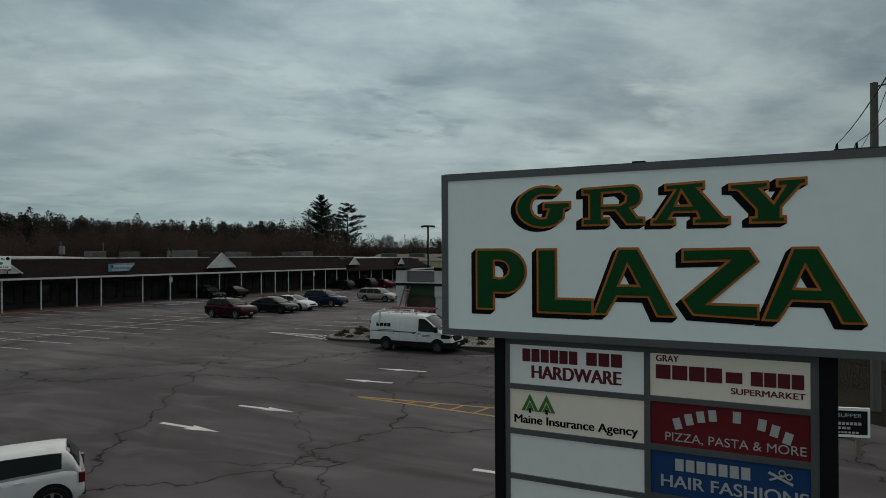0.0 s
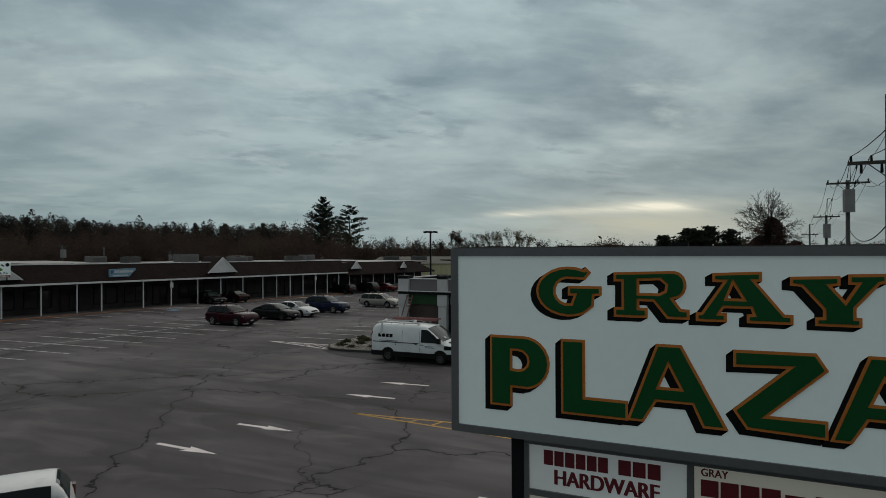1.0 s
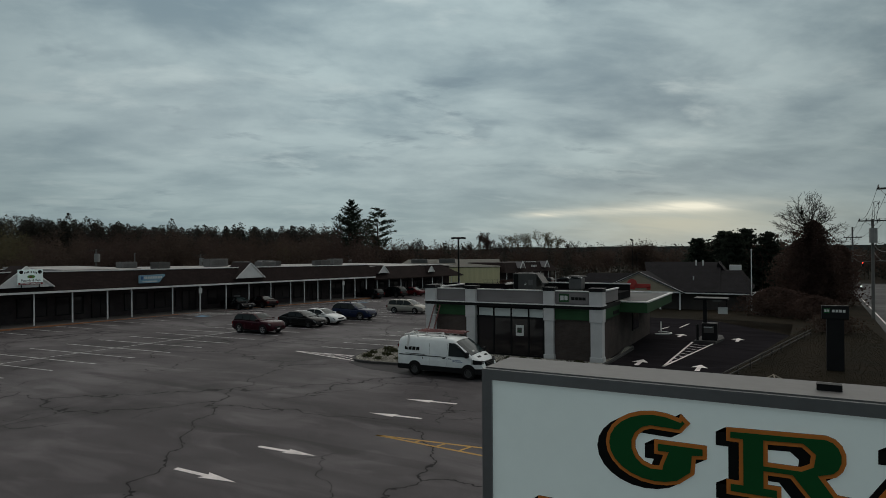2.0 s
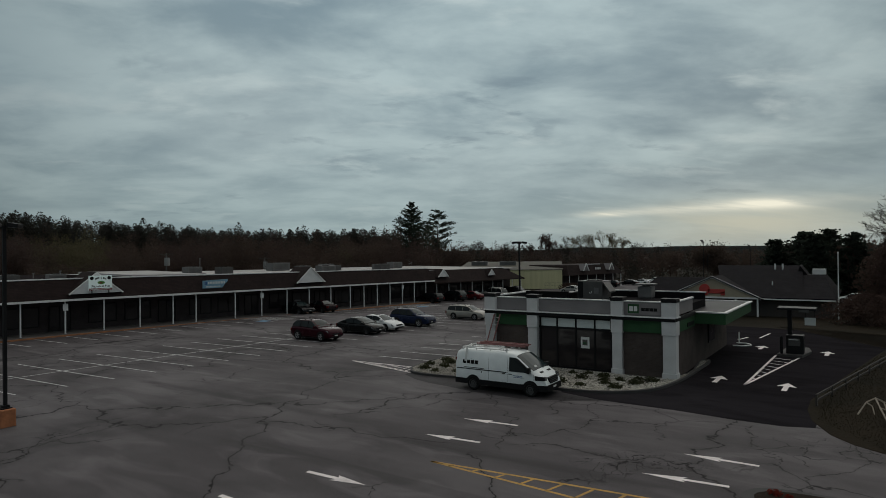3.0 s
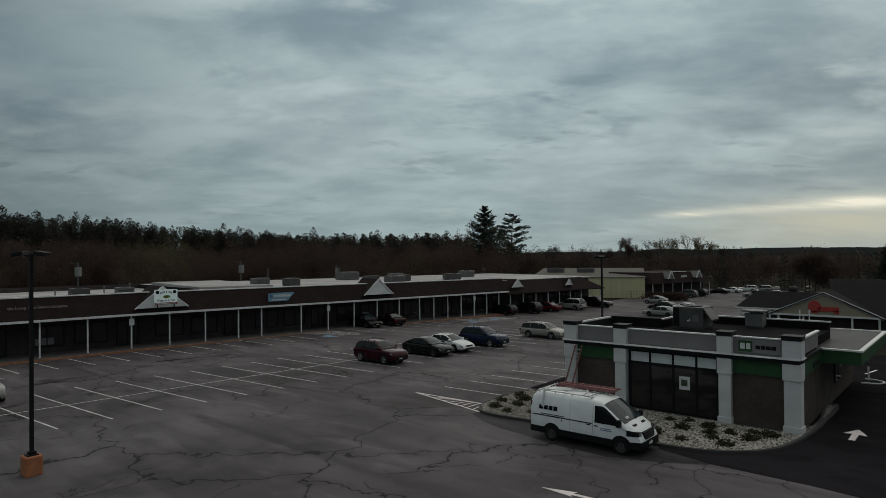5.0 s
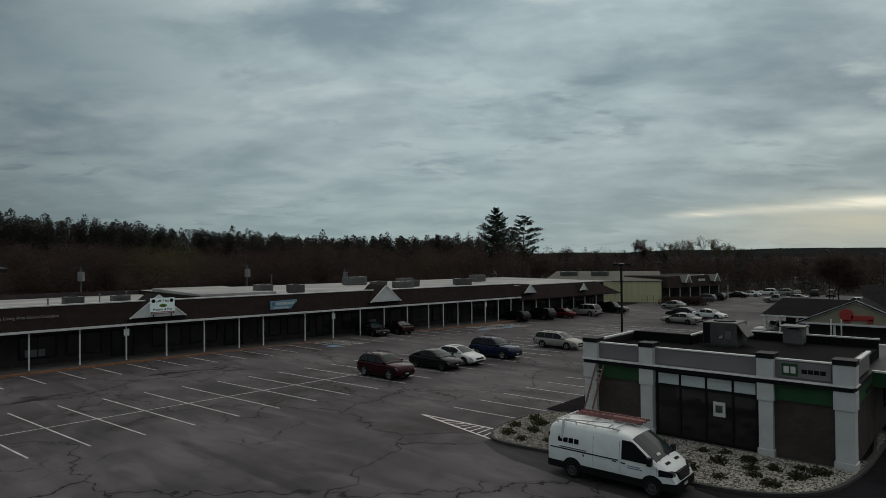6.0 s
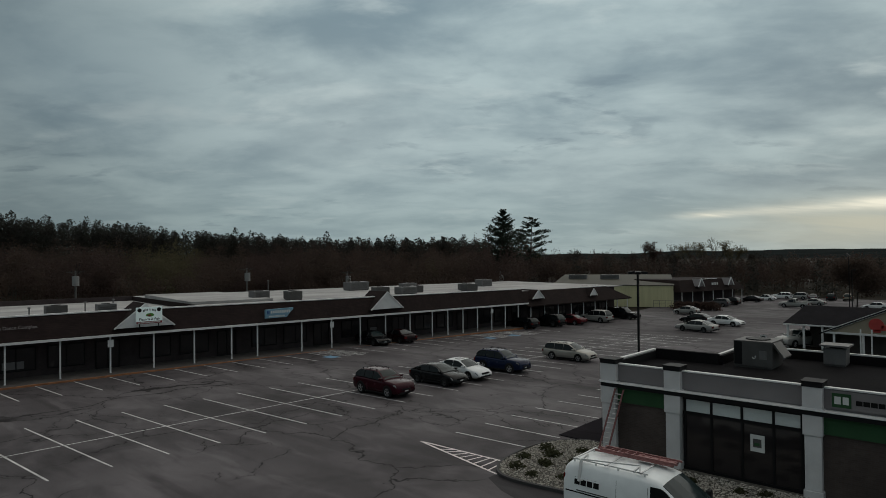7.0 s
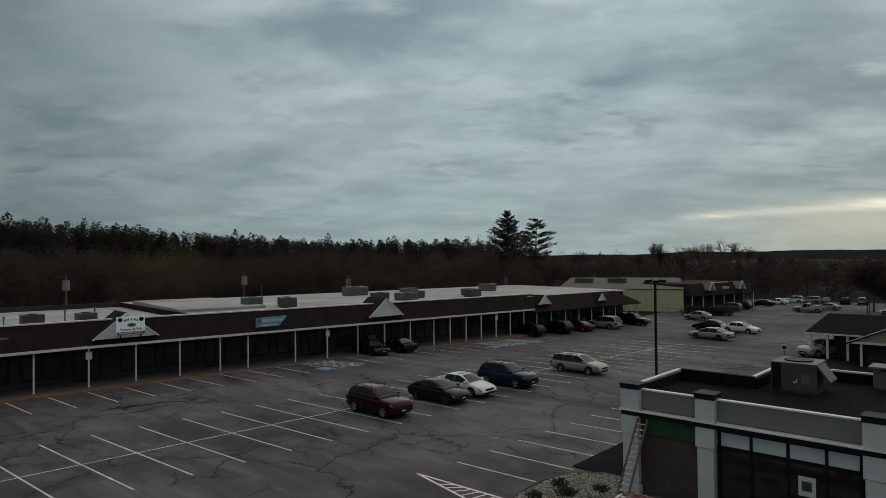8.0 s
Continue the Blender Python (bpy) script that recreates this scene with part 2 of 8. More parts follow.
def masonry(name, c1, c2, mortar, size, course, bump=0.3):
    """Coursed brick or shingle in object metres, on upright and sloping faces."""
    m = bpy.data.materials.new(name)
    m.use_nodes = True
    nt = m.node_tree
    N, L = nt.nodes.new, nt.links.new
    b = nt.nodes["Principled BSDF"]
    tc = N("ShaderNodeTexCoord")
    sep, comb, add = N("ShaderNodeSeparateXYZ"), N("ShaderNodeCombineXYZ"), N("ShaderNodeMath")
    L(tc.outputs["Object"], sep.inputs[0])
    L(sep.outputs[0], add.inputs[0])
    L(sep.outputs[1], add.inputs[1])
    L(add.outputs[0], comb.inputs[0])
    L(sep.outputs[2], comb.inputs[1])
    br = N("ShaderNodeTexBrick")
    br.inputs["Color1"].default_value, br.inputs["Color2"].default_value, br.inputs["Mortar"].default_value = (*c1, 1), (*c2, 1), (*mortar, 1)
    br.inputs["Scale"].default_value = 1.0
    br.inputs["Mortar Size"].default_value = 0.006
    br.inputs["Brick Width"].default_value, br.inputs["Row Height"].default_value = size, course
    L(comb.outputs[0], br.inputs["Vector"])
    n = N("ShaderNodeTexNoise")
    n.inputs["Scale"].default_value, n.inputs["Detail"].default_value = 0.9, 6
    L(tc.outputs["Object"], n.inputs["Vector"])
    mx = N("ShaderNodeMix")
    mx.data_type, mx.blend_type = "RGBA", "MULTIPLY"
    mx.inputs["Factor"].default_value = 0.6
    L(br.outputs["Color"], mx.inputs["A"])
    mr = N("ShaderNodeMapRange")
    mr.inputs["From Min"].default_value, mr.inputs["From Max"].default_value = 0.3, 0.7
    mr.inputs["To Min"].default_value = 0.45
    L(n.outputs["Fac"], mr.inputs["Value"])
    L(mr.outputs["Result"], mx.inputs["B"])
    L(mx.outputs["Result"], b.inputs["Base Color"])
    b.inputs["Roughness"].default_value = 0.9
    b.inputs["Specular IOR Level"].default_value = 0.12
    bp = N("ShaderNodeBump")
    bp.inputs["Strength"].default_value, bp.inputs["Distance"].default_value = bump, 0.008
    inv = N("ShaderNodeMath")
    inv.operation = "SUBTRACT"
    inv.inputs[0].default_value = 1.0
    L(br.outputs["Fac"], inv.inputs[1])
    L(inv.outputs[0], bp.inputs["Height"])
    L(bp.outputs[0], b.inputs["Normal"])
    return m


def leafy(name, a, c, rough=0.75, thin=True):
    """Foliage or twigs: every clump takes its own tone between two colours."""
    m = bpy.data.materials.new(name)
    m.use_nodes = True
    nt = m.node_tree
    N, L = nt.nodes.new, nt.links.new
    b = nt.nodes["Principled BSDF"]
    g, tc, n = N("ShaderNodeNewGeometry"), N("ShaderNodeTexCoord"), N("ShaderNodeTexNoise")
    n.inputs["Scale"].default_value = 0.06
    L(tc.outputs["Object"], n.inputs["Vector"])
    ad = N("ShaderNodeMath")
    ad.operation = "MULTIPLY_ADD"
    L(g.outputs["Random Per Island"], ad.inputs[0])
    ad.inputs[1].default_value = 0.5
    L(n.outputs["Fac"], ad.inputs[2])
    mr = N("ShaderNodeMapRange")
    mr.inputs["From Min"].default_value, mr.inputs["From Max"].default_value = 0.35, 1.1
    L(ad.outputs[0], mr.inputs["Value"])
    mx = N("ShaderNodeMix")
    mx.data_type = "RGBA"
    mx.inputs["A"].default_value, mx.inputs["B"].default_value = (*a, 1), (*c, 1)
    L(mr.outputs["Result"], mx.inputs["Factor"])
    L(mx.outputs["Result"], b.inputs["Base Color"])
    b.inputs["Roughness"].default_value = rough
    b.inputs["Specular IOR Level"].default_value = 0.1
    if thin:
        # leaves let some light through
        tr, sh = N("ShaderNodeBsdfTranslucent"), N("ShaderNodeMixShader")
        L(mx.outputs["Result"], tr.inputs["Color"])
        sh.inputs[0].default_value = 0.45
        L(b.outputs[0], sh.inputs[1])
        L(tr.outputs[0], sh.inputs[2])
        L(sh.outputs[0], nt.nodes["Material Output"].inputs["Surface"])
    return m


def glass(name, tint, rough=0.05):
    m = bpy.data.materials.new(name)
    m.use_nodes = True
    nt = m.node_tree
    b = nt.nodes["Principled BSDF"]
    n, tc, mr = nt.nodes.new("ShaderNodeTexNoise"), nt.nodes.new("ShaderNodeTexCoord"), nt.nodes.new("ShaderNodeMapRange")
    n.inputs["Scale"].default_value = 0.8
    nt.links.new(tc.outputs["Object"], n.inputs["Vector"])
    mr.inputs["To Min"].default_value, mr.inputs["To Max"].default_value = rough, rough + 0.06
    nt.links.new(n.outputs["Fac"], mr.inputs["Value"])
    nt.links.new(mr.outputs["Result"], b.inputs["Roughness"])
    b.inputs["Base Color"].default_value = (*tint, 1)
    b.inputs["Specular IOR Level"].default_value = 0.25
    return m


def car_paint(name, base, metal=0.15, rough=0.25):
    m = mat(name, base, rough, metal, 0.08, 2.0, 120, 0.0, spec=0.15)
    b = m.node_tree.nodes["Principled BSDF"]
    b.inputs["Coat Weight"].default_value, b.inputs["Coat Roughness"].default_value = 0.10, 0.08
    return m


def glow(name, colour, strength):
    m = bpy.data.materials.new(name)
    m.use_nodes = True
    b = m.node_tree.nodes["Principled BSDF"]
    b.inputs["Base Color"].default_value = (*colour, 1)
    b.inputs["Emission Color"].default_value = (*colour, 1)
    b.inputs["Emission Strength"].default_value = strength
    return m


def lit_panel(name, base, lamp, *rest):
    """Translucent acrylic face of a sign box with weak tubes behind it."""
    m = mat(name, base, *rest)
    b = m.node_tree.nodes["Principled BSDF"]
    b.inputs["Emission Color"].default_value = (*base, 1)
    b.inputs["Emission Strength"].default_value = lamp
    return m


M_LOT = asphalt("worn_asphalt", (0.0590, 0.0530, 0.0560), (0.134, 0.122, 0.128), 1.0, 0.80, rows=((-32.12, 0.066, 5.4), (-47.6, 0.103, 3.4), (-17.0, 0.04, 2.9)))
M_NEWLOT = asphalt("dark_new_asphalt", (0.0140, 0.0130, 0.0146), (0.0225, 0.0208, 0.0236), 0.0, 0.25, 0.0)
M_APRON = asphalt("dull_dark_asphalt", (0.030, 0.0275, 0.0295), (0.052, 0.048, 0.051), 0.5, 0.6)
M_ROAD = asphalt("road_asphalt", (0.050, 0.050, 0.052), (0.075, 0.075, 0.077), 0.4, 0.4)
M_GROUND = mat("rough_ground", (0.012, 0.011, 0.007), 0.95, 0, 0.45, 0.08, 3.0, 0.5, 0.1, tint=(0.026, 0.021, 0.014), spec=0.05)
M_GRASS = mat("autumn_grass", (0.0125, 0.0118, 0.0072), 0.95, 0, 0.4, 0.30, 8.0, 0.5, 0.05, tint=(0.027, 0.020, 0.0125), spec=0.05)
M_MULCH = mat("dark_mulch", (0.026, 0.020, 0.016), 0.95, 0, 0.5, 2.0, 25, 0.8, 0.03, spec=0.05)
# one dark tone for the whole walk beneath the canopy
M_WALK = mat("dark_walk", (0.085, 0.075, 0.070), 0.9, 0, 0.3, 0.8, 25, 0.25)
M_KERB = mat("dark_kerb", (0.042, 0.040, 0.040), 0.85, 0, 0.3, 1.5, 25, 0.25)
M_ORANGE_KERB = mat("faded_orange_kerb_paint", (0.27, 0.115, 0.052), 0.8, 0, 0.35, 2.0, 18, 0.15)
M_LINE = mat("worn_white_road_paint", (0.50, 0.50, 0.49), 0.75, 0, 0.40, 1.2, 9, 0.1)
M_LINE_BRIGHT = mat("white_road_paint", (0.72, 0.66, 0.65), 0.7, 0, 0.25, 1.2, 14, 0.1)
M_YELLOW_LINE = mat("yellow_road_paint", (0.42, 0.24, 0.045), 0.75, 0, 0.35, 1.2, 12, 0.1)
M_BLUE_LINE = mat("blue_road_paint", (0.12, 0.25, 0.38), 0.75, 0, 0.35, 1.2, 12, 0.1)
M_SHINGLE = masonry("dark_brown_shingles", (0.028, 0.0185, 0.0175), (0.021, 0.014, 0.0135), (0.010, 0.008, 0.008), 0.30, 0.14, 0.5)
M_ROOFGREY = masonry("grey_shingles", (0.0165, 0.0150, 0.0180), (0.0130, 0.0118, 0.0145), (0.010, 0.010, 0.011), 0.30, 0.14, 0.4)
M_BRICK = masonry("dark_brick", (0.094, 0.074, 0.067), (0.076, 0.060, 0.055), (0.092, 0.081, 0.076), 0.21, 0.075, 0.5)
M_STORE = masonry("store_front_brick", (0.068, 0.053, 0.054), (0.056, 0.044, 0.045), (0.072, 0.062, 0.063), 0.21, 0.075, 0.4)
M_TRIM = mat("white_painted_trim", (0.66, 0.66, 0.65), 0.55, 0, 0.12, 1.2, 30, 0.06)
M_POST = mat("white_painted_post", (0.64, 0.64, 0.64), 0.55, 0, 0.15, 1.2, 30, 0.06)
M_MEMBRANE = mat("weathered_white_roof_membrane", (0.34, 0.332, 0.325), 0.8, 0, 0.40, 0.18, 3, 0.1, spec=0.2, streak=(0.5, 1.4, 1))
M_GALV = mat("galvanised_sheet", (0.125, 0.122, 0.122), 0.6, 0.2, 0.2, 1.5, 20, 0.05)
M_DARKUNIT = mat("dark_grey_sheet_metal", (0.075, 0.072, 0.070), 0.55, 0.3, 0.25, 1.5, 20, 0.05)
M_BLACK = mat("black_painted_metal", (0.014, 0.014, 0.015), 0.5, 0.2, 0.2, 2.0, 30, 0.05, spec=0.15)
M_BLACKROOF = mat("black_roof_membrane", (0.012, 0.0115, 0.0125), 0.92, 0, 0.35, 0.5, 8, 0.12, spec=0.03)
M_WETROOF = mat("damp_black_roof_membrane", (0.014, 0.0135, 0.0145), 0.55, 0, 0.35, 0.5, 8, 0.08, spec=0.16)
M_COLUMN = mat("pale_grey_column_paint", (0.56, 0.555, 0.56), 0.6, 0, 0.12, 1.2, 30, 0.06)
M_CLAP = mat("grey_clapboard", (0.188, 0.175, 0.178), 0.65, 0, 0.10, 0.8, 20, 0.1, spec=0.15)
M_GREEN = mat("green_sign_band", (0.030, 0.078, 0.036), 0.6, 0, 0.25, 0.7, 20, 0.05, spec=0.12)
M_CORNICE = mat("black_cornice", (0.016, 0.016, 0.017), 0.55, 0, 0.2, 1.0, 20, 0.05, spec=0.08)
M_GLASS = glass("dark_shop_glass", (0.022, 0.019, 0.020))
M_GLASS.node_tree.nodes["Principled BSDF"].inputs["Specular IOR Level"].default_value = 0.45
M_CARGLASS = glass("dark_car_glass", (0.006, 0.008, 0.009), 0.04)
# base tint lifted above the side glass to imitate reflected sky
M_SCREEN = glass("sky_tinted_windscreen", (0.018, 0.028, 0.029), 0.05)
M_SCREEN.node_tree.nodes["Principled BSDF"].inputs["Specular IOR Level"].default_value = 0.20
M_BLIND = mat("pale_blind_behind_glass", (0.60, 0.64, 0.635), 0.35, 0, 0.08, 1.0, 20, 0.02)
M_STONE = leafy("pale_gravel", (0.11, 0.10, 0.085), (0.56, 0.53, 0.47), 0.9, False)
M_BARK = mat("bark", (0.045, 0.038, 0.032), 0.95, 0, 0.4, 2.0, 14, 0.6, 0.03, streak=(1, 1, 0.25))
M_WOODPOLE = mat("weathered_pole_wood", (0.130, 0.126, 0.119), 0.9, 0, 0.3, 1.0, 14, 0.4, 0.01, streak=(1, 1, 0.1))
M_ARMWOOD = mat("dark_crossarm_wood", (0.060, 0.056, 0.052), 0.9, 0, 0.3, 1.0, 14, 0.4, 0.01)
M_PINE = leafy("pine_needles", (0.022, 0.030, 0.023), (0.042, 0.052, 0.038))
M_WOODS = leafy("dark_conifers", (0.030, 0.0305, 0.028), (0.046, 0.046, 0.038))
M_BROWNWOODS = leafy("late_autumn_leaves", (0.058, 0.042, 0.035), (0.084, 0.060, 0.048))
M_RUSTLEAF = leafy("rust_leaves", (0.058, 0.038, 0.033), (0.082, 0.053, 0.044))
M_RUSTWOODS = leafy("dull_rust_leaves", (0.052, 0.036, 0.032), (0.074, 0.051, 0.044))
M_OLIVELEAF = leafy("olive_leaves", (0.066, 0.055, 0.028), (0.110, 0.090, 0.046))
M_OLIVEWOODS = leafy("dull_olive_leaves", (0.070, 0.062, 0.036), (0.105, 0.092, 0.054))
M_TWIG = leafy("bare_twigs", (0.022, 0.018, 0.015), (0.045, 0.038, 0.032))
M_SHRUB = leafy("low_evergreen_shrub", (0.030, 0.034, 0.018), (0.080, 0.080, 0.045))
M_REDSHRUB = leafy("red_autumn_shrub", (0.10, 0.012, 0.010), (0.24, 0.035, 0.022))
M_GRASSBLADE = leafy("grass_blades", (0.015, 0.0135, 0.0085), (0.026, 0.0225, 0.0135))
M_RUBBER = mat("tyre_rubber", (0.012, 0.012, 0.012), 0.8, 0, 0.2, 4, 40, 0.1, spec=0.1)
M_RIM = mat("alloy_rim", (0.42, 0.42, 0.43), 0.35, 0.7, 0.15, 4, 40, 0.03)
M_STEELRIM = mat("dark_steel_rim", (0.07, 0.07, 0.07), 0.5, 0.4, 0.2, 4, 40, 0.03)
M_PLASTIC = mat("black_plastic", (0.010, 0.010, 0.011), 0.55, 0, 0.15, 3, 40, 0.05, spec=0.12)
M_LAMPGLASS = glass("clear_lamp_glass", (0.20, 0.205, 0.21), 0.08)
M_TAIL = mat("red_lamp_plastic", (0.10, 0.006, 0.006), 0.2, 0, 0.1, 4, 30, 0.0)
M_PLATE = mat("plate", (0.55, 0.55, 0.54), 0.5, 0, 0.08, 8, 40, 0.0)
M_SIGNWHITE = lit_panel("white_acrylic_sign_face", (0.73, 0.84, 0.825), 0.09, 0.35, 0, 0.05, 0.9, 12, 0.01)
M_SIGNCREAM = lit_panel("cream_acrylic_panel", (0.68, 0.65, 0.56), 0.10, 0.35, 0, 0.06, 0.9, 12, 0.01)
M_SIGNPALE = lit_panel("pale_grey_acrylic_panel", (0.64, 0.69, 0.665), 0.10, 0.35, 0, 0.07, 0.9, 12, 0.01)
M_TENANTWHITE = lit_panel("dull_white_acrylic_panel", (0.68, 0.72, 0.71), 0.10, 0.35, 0, 0.06, 0.9, 12, 0.01)
M_SIGNFRAME = mat("grey_aluminium_frame", (0.17, 0.175, 0.18), 0.45, 0.4, 0.15, 1.5, 30, 0.03)
M_SIGNGREEN = mat("deep_green_vinyl", (0.006, 0.085, 0.022), 0.5, 0, 0.10, 2.0, 30, 0.0, spec=0.2)
M_SIGNORANGE = mat("orange_vinyl", (0.62, 0.200, 0.040), 0.5, 0, 0.10, 2.0, 30, 0.0, spec=0.2)
M_SIGNBLACK = mat("black_vinyl", (0.006, 0.006, 0.006), 0.6, 0, 0.06, 2.0, 30, 0.0, spec=0.15)
M_SIGNRED = mat("red_vinyl_panel", (0.19, 0.012, 0.020), 0.4, 0, 0.08, 1.5, 25, 0.0)
M_TEXTRED = mat("dark_red_vinyl", (0.16, 0.012, 0.020), 0.45, 0, 0.08, 1.5, 25, 0.0)
M_SIGNBLUE = mat("blue_vinyl_panel", (0.016, 0.070, 0.22), 0.4, 0, 0.08, 1.5, 25, 0.0)
M_TEXTWHITE = mat("white_vinyl", (0.60, 0.61, 0.60), 0.45, 0, 0.05, 2, 30, 0.0)
M_LOGOGREEN = mat("light_green_vinyl", (0.07, 0.24, 0.035), 0.45, 0, 0.05, 2, 30, 0.0)
M_SIGNTEAL = mat("pale_blue_sign_face", (0.16, 0.30, 0.40), 0.45, 0, 0.15, 2, 20, 0.0)
M_YELLOWWALL = mat("pale_yellow_metal_siding", (0.56, 0.52, 0.31), 0.7, 0, 0.12, 0.3, 6, 0.1, streak=(6, 6, 0.3))
M_OLIVEROOF = mat("olive_grey_metal_roof", (0.055, 0.052, 0.038), 0.8, 0.0, 0.2, 0.4, 8, 0.1)
M_TAN = mat("tan_clapboard", (0.29, 0.25, 0.185), 0.75, 0, 0.12, 0.6, 15, 0.1)
M_REDPAINT = mat("red_painted_emblem", (0.40, 0.040, 0.034), 0.55, 0, 0.2, 2, 20, 0.05)
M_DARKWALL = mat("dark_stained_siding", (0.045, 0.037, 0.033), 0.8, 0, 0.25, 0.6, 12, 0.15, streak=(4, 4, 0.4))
M_TERRACOTTA = mat("orange_painted_concrete", (0.33, 0.125, 0.055), 0.85, 0, 0.35, 2.5, 18, 0.3)
M_RAIL = mat("dark_weathered_rail", (0.040, 0.035, 0.031), 0.85, 0, 0.3, 2.0, 20, 0.2)
M_WOOD = mat("grey_weathered_wood", (0.22, 0.19, 0.15), 0.85, 0, 0.3, 2.0, 20, 0.3, streak=(1, 1, 0.2))
M_LADDER = mat("red_fibreglass", (0.21, 0.085, 0.080), 0.55, 0, 0.2, 2, 25, 0.05)
M_ALU = mat("aluminium", (0.52, 0.52, 0.52), 0.35, 0.8, 0.12, 3, 40, 0.03)
M_VANWHITE = car_paint("white_van_paint", (0.78, 0.81, 0.81), 0.0, 0.35)
M_LAMPHEAD = glow("lit_headlight", (1.0, 0.97, 0.9), 6.0)
M_REDLIGHT = glow("lit_red_signal", (1.0, 0.05, 0.03), 3.0)


# ---- mesh helpers ----
def part(name, bm, material, parent, label="", smooth=False):
    me = bpy.data.meshes.new(name)
    bmesh.ops.recalc_face_normals(bm, faces=bm.faces)
    bm.to_mesh(me)
    bm.free()
    me.materials.append(material)
    if smooth:
        me.polygons.foreach_set("use_smooth", [True] * len(me.polygons))
    ob = new(name, me)
    if parent:
        ob.parent = parent
    if label:
        tagged(ob, label)
    return ob


def shared(name, me, parent, m):
    """One more piece on a mesh that is there already."""
    ob = new(name, me)
    ob.parent = parent
    ob.matrix_basis = m
    return ob


def thing(name, label, category, at=(0, 0, 0), rz=0.0, group="", kind=""):
    ob = tagged(new(name), label, category, group, kind)
    ob.matrix_basis = pose(*at, 0, 0, rz)
    ob.empty_display_size = 0.3
    return ob


def box(bm, x0, x1, y0, y1, z0, z1, r=0.0):
    v = [bm.verts.new(p) for p in ((x0, y0, z0), (x1, y0, z0), (x1, y1, z0), (x0, y1, z0), (x0, y0, z1), (x1, y0, z1), (x1, y1, z1), (x0, y1, z1))]
    fs = [bm.faces.new([v[i] for i in f]) for f in ((3, 2, 1, 0), (4, 5, 6, 7), (0, 1, 5, 4), (1, 2, 6, 5), (2, 3, 7, 6), (3, 0, 4, 7))]
    if r:
        es = list({e for f in fs for e in f.edges})
        bmesh.ops.bevel(bm, geom=es, offset=r, segments=2, profile=0.5, affect="EDGES")
    return bm


def boxes(*bs, r=0.0):
    bm = bmesh.new()
    for b in bs:
        box(bm, *b, r=r)
    return bm


def face(bm, pts):
    return bm.faces.new([bm.verts.new(p) for p in pts])


def prism(bm, pts, z0, z1, shift=(0, 0)):
    """An upright prism over the outline pts."""
    lo = [bm.verts.new((x, y, z0)) for x, y in pts]
    hi = [bm.verts.new((x + shift[0], y + shift[1], z1)) for x, y in pts]
    n = len(pts)
    bm.faces.new(lo[::-1])
    bm.faces.new(hi)
    for i in range(n):
        bm.faces.new((lo[i], lo[(i + 1) % n], hi[(i + 1) % n], hi[i]))
    return bm


def slab(bm, a, b, pts):
    """The outline pts in the plane y=a, drawn through to y=b (x, z pairs)."""
    f = [bm.verts.new((x, a, z)) for x, z in pts]
    k = [bm.verts.new((x, b, z)) for x, z in pts]
    n = len(pts)
    bm.faces.new(f)
    bm.faces.new(k[::-1])
    for i in range(n):
        bm.faces.new((f[i], k[i], k[(i + 1) % n], f[(i + 1) % n]))
    return bm


def tube(bm, p, q, r0, r1=None, n=8):
    p, q = Vector(p), Vector(q)
    r1 = r0 if r1 is None else r1
    d = (q - p).normalized()
    a = d.orthogonal().normalized()
    b = d.cross(a)
    rings = []
    for c, r in ((p, r0), (q, r1)):
        rings.append([bm.verts.new(c + (a * math.cos(2 * math.pi * i / n) + b * math.sin(2 * math.pi * i / n)) * r) for i in range(n)])
    for i in range(n):
        bm.faces.new((rings[0][i], rings[0][(i + 1) % n], rings[1][(i + 1) % n], rings[1][i]))
    bm.faces.new(rings[0][::-1])
    bm.faces.new(rings[1])
    return bm


def bar(bm, p, q, w, h):
    """A straight square bar from p to q."""
    p, q = Vector(p), Vector(q)
    d = (q - p).normalized()
    up = Vector((0, 0, 1)) if abs(d.z) < 0.9 else Vector((1, 0, 0))
    a = d.cross(up).normalized()
    b = a.cross(d)
    r = [[bm.verts.new(c + a * sx * w / 2 + b * sy * h / 2) for sx, sy in ((-1, -1), (1, -1), (1, 1), (-1, 1))] for c in (p, q)]
    for i in range(4):
        bm.faces.new((r[0][i], r[0][(i + 1) % 4], r[1][(i + 1) % 4], r[1][i]))
    bm.faces.new(r[0][::-1])
    bm.faces.new(r[1])
    return bm


def loft(bm, rings, closed=True, caps=True):
    vs = [[bm.verts.new(p) for p in ring] for ring in rings]
    n = len(vs[0])
    for a, b in zip(vs, vs[1:]):
        for i in range(n if closed else n - 1):
            bm.faces.new((a[i], a[(i + 1) % n], b[(i + 1) % n], b[i]))
    if caps and closed:
        bm.faces.new(vs[0][::-1])
        bm.faces.new(vs[-1])
    return bm


